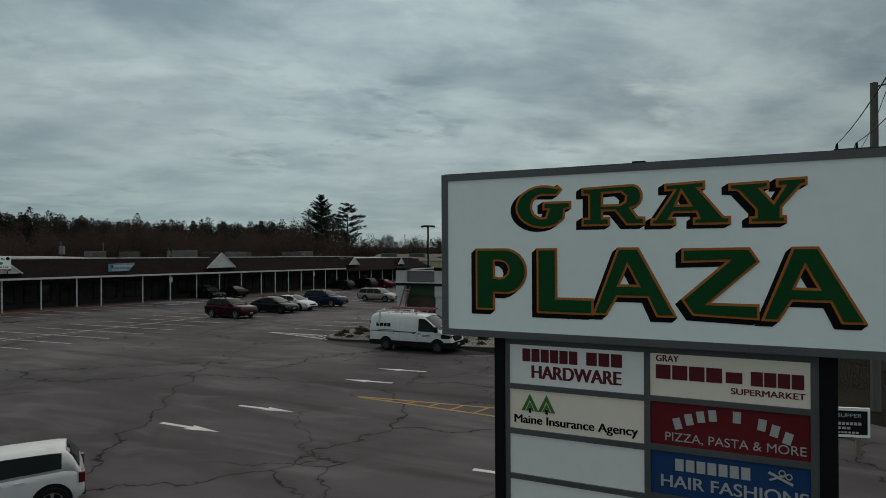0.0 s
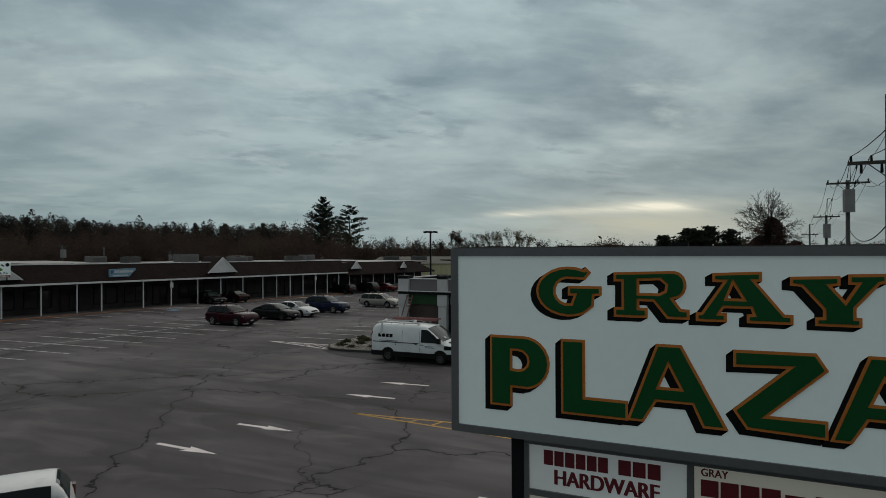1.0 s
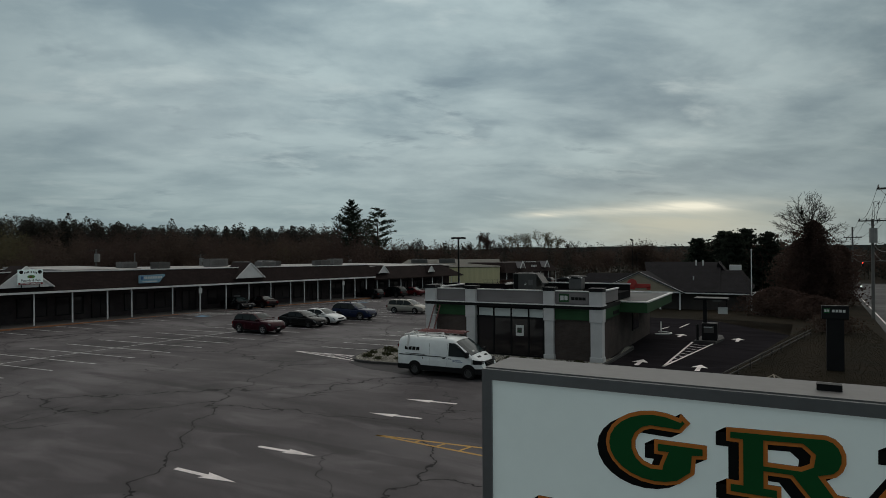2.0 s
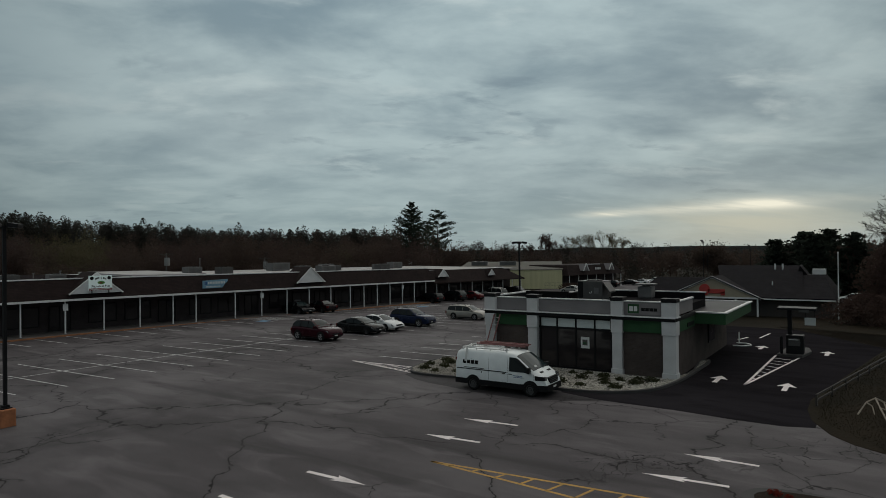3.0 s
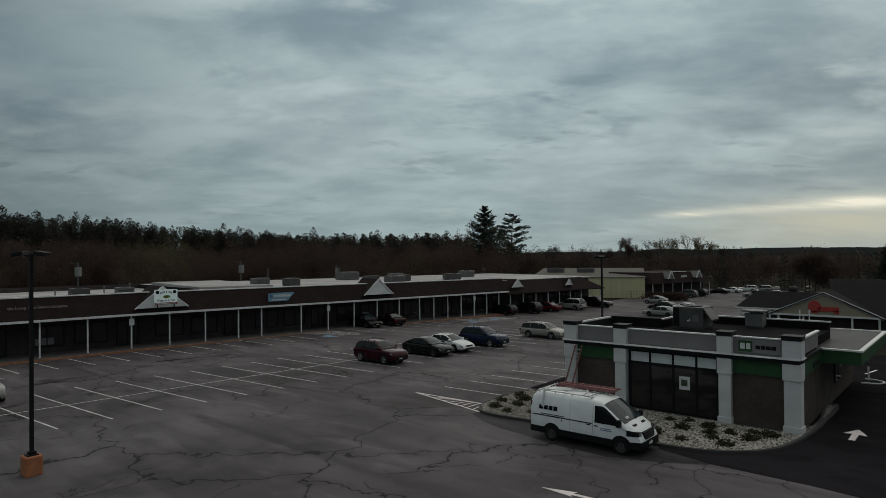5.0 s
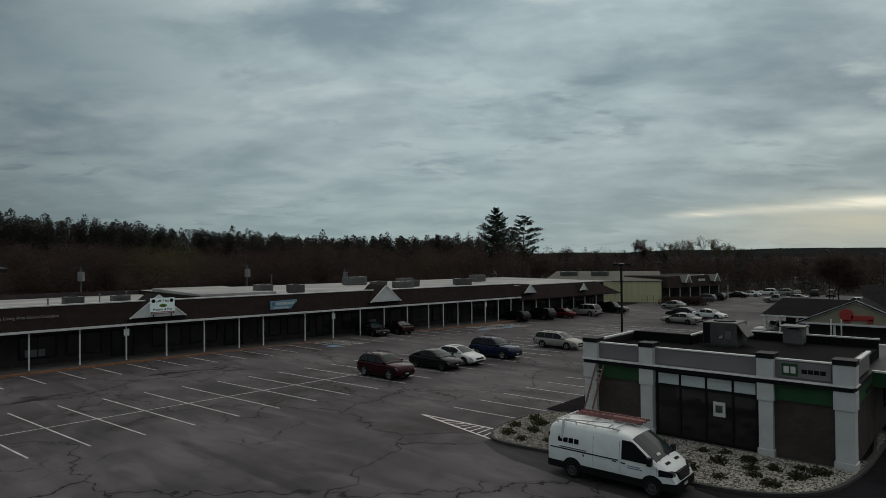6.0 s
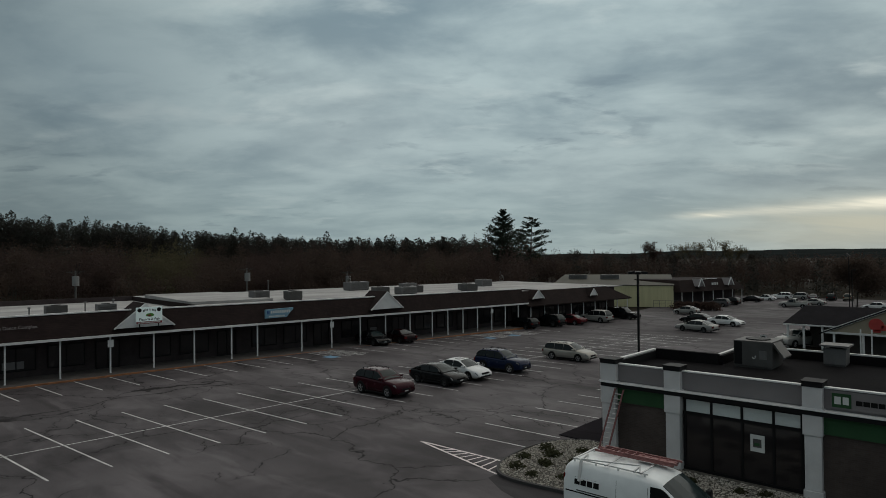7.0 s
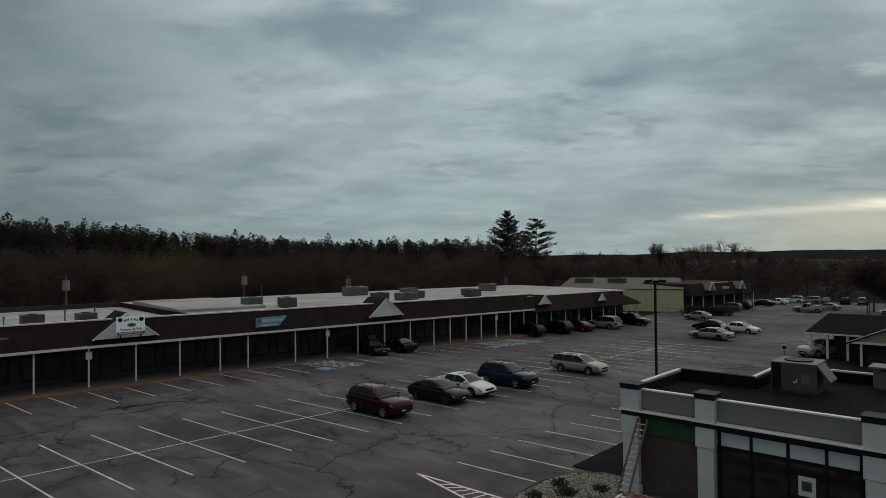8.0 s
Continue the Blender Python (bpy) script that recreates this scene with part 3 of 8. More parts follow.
def lettering(name, text, size, material, parent, m, width=None, label="", thick=0.002):
    """Words in the built-in font, standing in the x-z plane and read from -y, centred at m."""
    cu = bpy.data.curves.new(name, "FONT")
    cu.body, cu.size, cu.extrude, cu.align_x, cu.align_y = text, size, thick, "CENTER", "CENTER"
    tmp = bpy.data.objects.new(name, cu)
    me = bpy.data.meshes.new_from_object(tmp)
    bpy.data.objects.remove(tmp)
    me.materials.append(material)
    ob = new(name, me)
    ob.parent = parent
    xs = [v.co.x for v in me.vertices]
    k = width / (max(xs) - min(xs)) if width else 1.0
    ob.matrix_basis = m @ pose(0, 0, 0, 90) @ Matrix.Diagonal((k, 1, 1, 1))
    if label:
        tagged(ob, label)
    return ob


def word_bars(bm, x0, x1, z0, z1, y, n, gap=0.25, thick=0.004):
    """A word that is not spelt out: n plain blocks in a row."""
    w = (x1 - x0) / n
    for i in range(n):
        box(bm, x0 + i * w, x0 + (i + 1 - gap) * w, y - thick, y, z0, z1)
    return bm


def arc(cx, cz, rx, rz, a0, a1, n=7):
    return [(cx + rx * math.cos(radians(a0 + (a1 - a0) * i / n)), cz + rz * math.sin(radians(a0 + (a1 - a0) * i / n))) for i in range(n + 1)]


def word_parts(x0, x1, z0, z1, y, n, gap, material, parent):
    """A word that is not spelt out, every block a part of its own."""
    w = (x1 - x0) / n
    for i in range(n):
        part("letter_block", boxes((x0 + i * w, x0 + (i + 1 - gap) * w, y - 0.004, y, z0, z1)), material, parent)


def gz(y):
    """The lot falls gently away to the north."""
    return -0.015 * max(0.0, y - 15)


# ---- ground ----
def sheet(name, outline, lift, material, label, category, step=None):
    """A paved sheet with a thin edge that follows the fall of the ground."""
    bm = bmesh.new()
    f = bm.faces.new([bm.verts.new((x, y, 0)) for x, y in outline])
    bmesh.ops.triangulate(bm, faces=[f])
    for yy in (15.0,):
        bmesh.ops.bisect_plane(bm, geom=bm.verts[:] + bm.edges[:] + bm.faces[:], plane_co=(0, yy, 0), plane_no=(0, 1, 0))
    for v in bm.verts:
        v.co.z = gz(v.co.y) + lift
    res = bmesh.ops.extrude_face_region(bm, geom=bm.faces[:])
    for v in [g for g in res["geom"] if isinstance(g, bmesh.types.BMVert)]:
        v.co.z -= 0.03
    ob = part(name, bm, material, None)
    return tagged(ob, label, category, kind="structure")


def build_ground():
    bm = bmesh.new()
    rows = [-4000, -400, -60, 15, 60, 150, 260, 700, 4000]
    cols = [-4000, -600, -260, -60, 40, 400, 4000]
    grid = [[bm.verts.new((x, y, -0.04 + max(gz(y), -2.6))) for x in cols] for y in rows]
    for a, b in zip(grid, grid[1:]):
        for i in range(len(cols) - 1):
            bm.faces.new((a[i], a[i + 1], b[i + 1], b[i]))
    tagged(part("ground", bm, M_GROUND, None), "rough brown autumn ground round the shopping plaza", "ground", kind="structure")


build_ground()
LOT = sheet("parking_lot", [(-54, -75), (6.5, -75), (6.5, -30), (17.0, -26), (17.0, -8.3), (9.8, -9.15), (7.0, -4.8), (7.0, 24), (-8, 34), (-15, 40), (-15, 62), (-8, 70), (-8, 155), (-60, 155), (-49, 80), (-46.5, 44), (-53, -18)],
            0.0, M_LOT, "worn cracked grey asphalt parking lot", "parking lot")
sheet("drive_through_lane", [(-4.6, -4.0), (-4.0, -5.6), (-1.6, -6.25), (2, -6.4), (4.4, -6.75), (6.2, -6.8), (7.35, -6.4), (7.6, 1.4), (10.4, 20.4), (10.5, 29), (0.5, 31), (-10, 31), (-10, 16), (-1, 16), (-1, -2)],
      0.006, M_NEWLOT, "dark freshly sealed asphalt drive-through lane beside the bank", "driveway")
# lot drawn in a darker tone between the bed and the lane
sheet("dark_apron", [(-13.9, -5.9), (-12.6, -6.7), (-11.2, -7.2), (-9.4, -7.5), (-7.6, -7.9), (-5.2, -8.0), (-3.2, -7.3), (-1.6, -6.3), (-4.0, -5.6), (-4.6, -4.0), (-14, -3.6)],
      0.004, M_APRON, "stretch of lot drawn darker along the planting bed", "driveway")
ROAD = sheet("road", [(17.0, -90), (17.0, 20), (20.3, 90), (26, 200), (36, 200), (30, 90), (26.5, 20), (26.5, -90)], 0.004, M_ROAD, "two-lane asphalt road with pale edge lines", "road")
sheet("grass_verge", [(6.85, -3.2), (7.15, -5.2), (7.9, -7.2), (8.7, -8.25), (9.7, -8.95), (12.2, -9.0), (13.0, -11.0), (13.6, -13.6), (14.8, -14.6), (16.9, -14.8), (16.9, 19), (19.5, 80), (2, 80), (2, 33), (10.6, 30), (10.3, 20), (6.85, -1.0)], 0.012, M_GRASS, "patchy olive and brown autumn grass verge", "grass")
sheet("grass_verge", [(6.7, -74), (16.8, -74), (16.8, -26.4), (6.7, -30.4)], 0.012, M_GRASS, "patchy grass verge under the plaza sign", "grass")


# ---- shopping strip ----
MALL_AT, MALL_RZ = (-53.2, -14.0, 0.0), 84.1
MALL = pose(*MALL_AT, 0, 0, MALL_RZ)


def mall_drop(s):
    return -0.007 * max(0.0, s - 8)


def strip(profile, s0, s1, extra=0.0):
    """A profile of (back, height) pairs drawn along the row of shops."""
    bm = bmesh.new()
    stations = [s for s in (s0, 8.0, s1) if s0 <= s <= s1]
    stations = sorted(set(stations))
    loft(bm, [[(s, b, z + mall_drop(s) + extra) for b, z in profile] for s in stations])
    return bm


def gable_front(parent, s, half, z0, z1, depth, trim=True):
    """A small white gable that breaks the mansard, with its own little roof."""
    d = mall_drop(s)
    bm = slab(bmesh.new(), -0.42, -0.30, [(s - half, z0 + d), (s + half, z0 + d), (s, z1 + d)])
    g = part("gable", bm, M_POST, parent, "white boarded gable")
    bm = bmesh.new()
    for sg in (-1, 1):
        bar(bm, (s + sg * (half + 0.12), -0.45, z0 + d - 0.03), (s, -0.45, z1 + d + 0.06), 0.10, 0.12)
    part("barge_board", bm, M_TRIM, g)
    bm = bmesh.new()
    top = [(s - half - 0.2, z0 + d - 0.06), (s, z1 + d + 0.12), (s + half + 0.2, z0 + d - 0.06), (s, z1 + d - 0.02)]
    slab(bm, -0.36, depth, top)
    part("gable_roof", bm, M_SHINGLE, g, "dark brown shingled gable roof")
    return g


def build_mall():
    m = thing("shopping_strip", "long low brick shopping strip with brown mansard roof and white posts", "building", MALL_AT, MALL_RZ)
    S0, S1, S2 = -34.0, 59.2, 84.6
    part("back_wall", strip([(26.0, -1.4), (26.25, -1.4), (26.25, 5.0), (26.0, 5.0)], S0, S2), M_STORE, m)
    part("front_wall", strip([(2.7, -1.2), (2.95, -1.2), (2.95, 4.6), (2.7, 4.6)], S0, S2), M_STORE, m, "dark brick shop front")
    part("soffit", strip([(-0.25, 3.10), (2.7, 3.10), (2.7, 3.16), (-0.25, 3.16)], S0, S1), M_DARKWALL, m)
    part("roof_deck", strip([(1.2, 4.35), (26.3, 4.42), (26.3, 4.52), (1.2, 4.48)], S0, 16.0, -0.05), M_MEMBRANE, m, "weathered white flat roof")
    part("roof_deck", strip([(1.2, 4.75), (26.3, 4.95), (26.3, 5.05), (1.2, 4.88)], 16.0, S2, -0.05), M_MEMBRANE, m, "weathered white flat roof")
    part("roof_step", boxes((15.9, 16.0, 1.3, 26.0, 4.40, 4.93)), M_SHINGLE, m)
    part("mansard", strip([(-0.30, 3.30), (1.05, 5.12), (1.35, 5.12), (1.35, 3.2), (-0.30, 3.2)], S0, S1), M_SHINGLE, m, "dark brown shingled mansard")
    part("eave_trim", strip([(-0.40, 3.12), (-0.30, 3.12), (-0.28, 3.31), (-0.40, 3.31)], S0, S1), M_TRIM, m, "white eave board")
    part("roof_edge", strip([(0.98, 5.10), (1.40, 5.10), (1.40, 5.20), (0.98, 5.20)], S0, S1), M_TRIM, m, "white metal roof edge")
    # the lower end of the row, with a hipped end and no white eave
    bm = bmesh.new()
    d = -0.62
    e0, e1 = S1 - 0.4, S2
    a = [(e0, -0.6, 3.0 + d + 0.15), (e1, -0.6, 3.0 + d), (e1 - 4.8, 1.2, 5.0 + d), (e0, 1.2, 5.05 + d)]
    b = [(e0, -0.6, 2.85 + d + 0.15), (e1, -0.6, 2.85 + d), (e1 - 4.8, 1.3, 4.6 + d), (e0, 1.3, 4.7 + d)]
    va, vb = [bm.verts.new(p) for p in a], [bm.verts.new(p) for p in b]
    bm.faces.new(va), bm.faces.new(vb[::-1])
    for i in range(4):
        bm.faces.new((va[i], vb[i], vb[(i + 1) % 4], va[(i + 1) % 4]))
    part("mansard", bm, M_SHINGLE, m)
    bm = bmesh.new()
    va = [bm.verts.new(p) for p in ((e1, -0.6, 3.0 + d), (e1, 26.4, 3.0 + d), (e1 - 4.8, 26.4, 4.9 + d), (e1 - 4.8, 1.2, 5.0 + d))]
    vb = [bm.verts.new(v.co - Vector((0, 0, 0.15))) for v in va]
    bm.faces.new(va), bm.faces.new(vb[::-1])
    for i in range(4):
        bm.faces.new((va[i], vb[i], vb[(i + 1) % 4], va[(i + 1) % 4]))
    part("hip_end", bm, M_SHINGLE, m)
    part("roof_edge", boxes((e0 + 14.5, e1 - 4.6, 1.15, 1.45, 4.98 + d, 5.08 + d)), M_TRIM, m)
    part("end_wall", boxes((S2 - 0.9, S2 - 0.6, 2.7, 26.0, -1.4, 4.6 + d)), M_STORE, m)
    part("end_wall", boxes((S0 - 0.25, S0, 2.7, 26.0, -0.1, 4.7)), M_STORE, m)
    # gables
    gable_front(m, 9.6, 2.30, 3.75, 5.62, 3.0)
    gable_front(m, 35.1, 2.10, 3.85, 5.65, 3.0)
    gable_front(m, 61.2, 1.15, 3.80, 4.90, 3.4)
    gable_front(m, 74.3, 0.85, 3.70, 4.65, 3.4)
    # posts
    base = bmesh.new()
    box(base, -0.055, 0.055, -0.055, 0.055, 0.0, 3.15)
    box(base, -0.075, 0.075, -0.075, 0.075, 0.0, 0.16)
    first = part("post", base, M_POST, m, "slim white square post")
    spots = [-31.5, -28, -24.5, -21, -17.6, -14.2, -10.7, -7.2, -3.7, -0.2, 3.4, 7.0, 10.4, 13.85, 17.3, 19.86, 24.6, 28.1, 31.7, 35.1, 38.6, 42.0, 44.5, 47.05, 49.6, 52.2, 54.8, 57.4, 60.0, 63.0, 66.1, 69.2, 72.2, 75.2, 78.3, 81.3, 84.2]
    for i, s in enumerate(spots):
        z = mall_drop(s) * 1.0
        if i == 0:
            first.matrix_basis = pose(s, 0, z)
        else:
            ob = shared("post", first.data, m, pose(s, 0, z + (-0.28 if s > S1 else 0)))
            if s > S1:
                ob.scale = (1, 1, 0.97)
    # notice boards on two posts
    for s in (7.0, 28.1, 52.2):
        part("notice_board", boxes((s - 0.22, s + 0.22, -0.12, -0.07, 2.25 + mall_drop(s), 2.85 + mall_drop(s)), r=0.01), M_POST, m, "small white notice on a post")
    # shop windows and doors
    rng = random.Random(5)
    s = -32.0
    k = 0
    while s < S2 - 4:
        z = mall_drop(s) - (0.3 if s > S1 else 0)
        wide = 2.7
        door = k % 3 == 2
        nm = "shop_door" if door else "shop_window"
        x0, x1, z0, z1 = (s, s + (1.9 if door else wide), 0.18 if door else 0.75, 2.45)
        bm = bmesh.new()
        for b in ((x0, x1, 2.60, 2.69, z1 + z, z1 + z + 0.09), (x0, x1, 2.60, 2.69, z0 + z - 0.09, z0 + z), (x0, x0 + 0.08, 2.60, 2.69, z0 + z, z1 + z), (x1 - 0.08, x1, 2.60, 2.69, z0 + z, z1 + z), ((x0 + x1) / 2 - 0.04, (x0 + x1) / 2 + 0.04, 2.60, 2.69, z0 + z, z1 + z)):
            box(bm, *b)
        w = part(nm, bm, M_PLASTIC, m, "glazed shop door with metal frame" if door else "wide dark shop window with metal frame")
        for a, b in ((x0 + 0.08, (x0 + x1) / 2 - 0.04), ((x0 + x1) / 2 + 0.04, x1 - 0.08)):
            part("pane", boxes((a, b, 2.645, 2.665, z0 + z, z1 + z)), M_GLASS, w)
        if not door and rng.random() < 0.08:
            a = x0 + 0.2 + rng.random() * 0.5
            part("window_poster", boxes((a, a + 0.8 + rng.random() * 0.7, 2.625, 2.64, z0 + z + 0.1, z0 + z + 0.5 + rng.random() * 0.3)), M_CLAP, w, "pale poster in the shop window")
        s += 3.5
        k += 1
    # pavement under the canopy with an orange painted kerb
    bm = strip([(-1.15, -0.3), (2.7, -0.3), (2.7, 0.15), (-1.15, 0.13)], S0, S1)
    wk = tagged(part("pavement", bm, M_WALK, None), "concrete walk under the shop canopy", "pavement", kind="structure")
    wk.matrix_basis = MALL
    bm = strip([(-1.27, -0.3), (-1.15, -0.3), (-1.15, 0.145), (-1.27, 0.135)], S0, S1)
    kb = tagged(part("kerb", bm, M_ORANGE_KERB, None), "kerb painted faded orange along the shops", "kerb", kind="structure")
    kb.matrix_basis = MALL
    bm = strip([(-1.27, -0.5), (2.7, -0.5), (2.7, 0.10), (-1.27, 0.08)], S1, S2 + 1.0, -0.2)
    wk = tagged(part("pavement", bm, M_WALK, None), "concrete walk at the far shops", "pavement", kind="structure")
    wk.matrix_basis = MALL
    return m


build_mall()


def rooftop_unit(x, y, z, w, d, h, mtl, rz, label, plain=False):
    t = thing("rooftop_unit", label, "air conditioner", (x, y, z), rz, "rooftop units")
    part("casing", boxes((-w / 2, w / 2, -d / 2, d / 2, 0.08, h), r=0.02), mtl, t)
    part("curb_base", boxes((-w / 2 + 0.05, w / 2 - 0.05, -d / 2 + 0.05, d / 2 - 0.05, 0, 0.085)), M_DARKUNIT, t)
    part("fan_grille", tube(bmesh.new(), (0, 0, h), (0, 0, h + 0.05), min(w, d) * 0.32, n=14), M_PLASTIC, t)
    if plain:
        return t
    bm = bmesh.new()
    for i in range(5):
        zz = h * (0.25 + 0.12 * i)
        box(bm, -w * 0.38, w * 0.38, -d / 2 - 0.015, -d / 2, zz, zz + h * 0.06)
    part("louvre", bm, M_DARKUNIT, t)
    return t


def on_mall(s, b, z):
    p = MALL @ Vector((s, b, z + mall_drop(s)))
    return (p.x, p.y, p.z)


for s, b, w, d, h, mtl in ((4.2, 6.0, 1.6, 1.2, 0.85, M_DARKUNIT), (7.8, 4.6, 1.5, 1.1, 0.85, M_GALV), (24.6, 9.5, 1.9, 1.4, 1.0, M_GALV), (27.0, 6.0, 1.5, 1.2, 1.0, M_DARKUNIT), (27.8, 8.0, 1.4, 1.2, 0.95, M_DARKUNIT),
                          (44.0, 19.0, 3.2, 1.8, 1.2, M_GALV), (41.0, 9.0, 2.0, 1.3, 0.9, M_DARKUNIT), (43.6, 7.0, 2.6, 1.5, 0.9, M_GALV), (47.0, 9.0, 1.5, 1.2, 0.9, M_DARKUNIT), (54.0, 6.0, 2.0, 1.4, 1.0, M_DARKUNIT), (56.0, 9.0, 1.6, 1.2, 0.9, M_GALV), (66.0, 15, 2.4, 1.6, 1.1, M_GALV), (49.5, 14, 2.2, 1.4, 1.0, M_GALV)):
    rooftop_unit(*on_mall(s, b, 4.86 + 0.005 * b if s > 16 else 4.44), w, d, h + (0.25 if s < 16 else 0.0), mtl, MALL_RZ, "boxy metal air-conditioning unit on the white flat roof")


def roof_riser():
    bm = bmesh.new()
    loft(bm, [[(s, b, z + mall_drop(s)) for b, z in ((7.0, 4.8), (22.0, 4.9), (22.0, 5.34), (7.0, 5.16))] for s in (16.2, 25.0)])
    t = tagged(part("raised_roof", bm, M_MEMBRANE, None), "raised weathered white roof section behind the mansard", "roof")
    t.matrix_basis = MALL
    for s, b, h in ((26.2, 10.5, 2.1), (6.9, 8.0, 1.1), (9.0, 7.0, 1.3), (2.4, 7.0, 0.9)):
        f = thing("roof_vent", "thin galvanised flue pipe standing on the flat roof", "vent pipe", on_mall(s, b, 4.8 if s > 16 else 4.42), 0, "roof vents")
        part("pipe", tube(bmesh.new(), (0, 0, 0), (0, 0, h), 0.06, n=8), M_GALV, f)
        part("cap", tube(bmesh.new(), (0, 0, h), (0, 0, h + 0.10), 0.13, 0.10, n=10), M_GALV, f)


roof_riser()


# signs on the mansard
def mansard_sign():
    t = thing("shop_sign", "white pizzeria sign with red strip over a white gable", "sign", on_mall(9.85, -0.62, 0), MALL_RZ)
    part("panel", boxes((-1.05, 1.05, -0.06, 0.06, 4.02, 5.42), r=0.015), M_SIGNWHITE, t)
    part("red_strip", boxes((-1.03, 1.03, -0.068, -0.06, 4.03, 4.22)), M_SIGNRED, t)
    part("leg", boxes((-0.80, -0.72, -0.03, 0.03, 3.72, 4.02)), M_BLACK, t)
    part("leg", boxes((0.72, 0.80, -0.03, 0.03, 3.72, 4.02)), M_BLACK, t)
    for sx in (-0.78, 0.78):
        part("roundel", tube(bmesh.new(), (sx, -0.07, 5.18), (sx, -0.06, 5.18), 0.17, n=14), M_SIGNBLACK, t)
    bm = slab(bmesh.new(), -0.068, -0.06, arc(0.05, 4.75, 0.34, 0.15, 0, 337, 15))
    part("emblem", bm, M_LOGOGREEN, t, "green oval emblem")
    part("emblem_mark", slab(bmesh.new(), -0.073, -0.068, [(-0.20, 4.72), (0.0, 4.64), (0.22, 4.72), (0.05, 4.80)]), M_SIGNRED, t)
    for k in range(10):
        if k not in (4, 6):
            a = -1 + 2 * k / 9
            part("letter_block", boxes((a * 0.48 - 0.04, a * 0.48 + 0.03, -0.068, -0.06, 5.12 - 0.10 * a * a, 5.28 - 0.10 * a * a)), M_SIGNBLACK, t)
    for k in (0.0, 0.008):
        lettering("lettering", "Pizzeria & Pub", 0.30, M_SIGNBLACK, t, pose(k, -0.064 - 0.1 * k, 4.40), 1.62)
    word_parts(-0.9, 0.9, 4.08, 4.17, -0.068, 18, 0.25, M_TEXTWHITE, t)
    t = thing("shop_sign", "pale blue shop sign with slanted end on the brown mansard", "sign", on_mall(22.0, -0.22, 0), MALL_RZ)
    bm = slab(bmesh.new(), -0.10, 0.10, [(-1.45, 3.72), (0.8, 3.72), (1.2, 4.2), (1.5, 4.42), (1.5, 4.62), (-1.45, 4.55)])
    part("panel", bm, M_SIGNTEAL, t)
    word_parts(-0.9, 1.2, 4.16, 4.42, -0.10, 11, 0.25, M_TEXTWHITE, t)
    word_parts(-1.3, -1.0, 4.10, 4.45, -0.10, 2, 0.25, M_SIGNBLUE, t)
    word_parts(-1.1, 0.6, 3.80, 3.95, -0.10, 14, 0.25, M_TEXTWHITE, t)
    t = thing("shop_sign", "thin pale script lettering on the dark mansard", "sign", on_mall(-0.6, 0, 0), MALL_RZ)
    lettering("lettering", "the Living Arts Dance Complex", 0.42, M_CLAP, t, pose(0.35, 0.22, 4.34) @ pose(0, 0, 0, -36.5), 4.35)


mansard_sign()


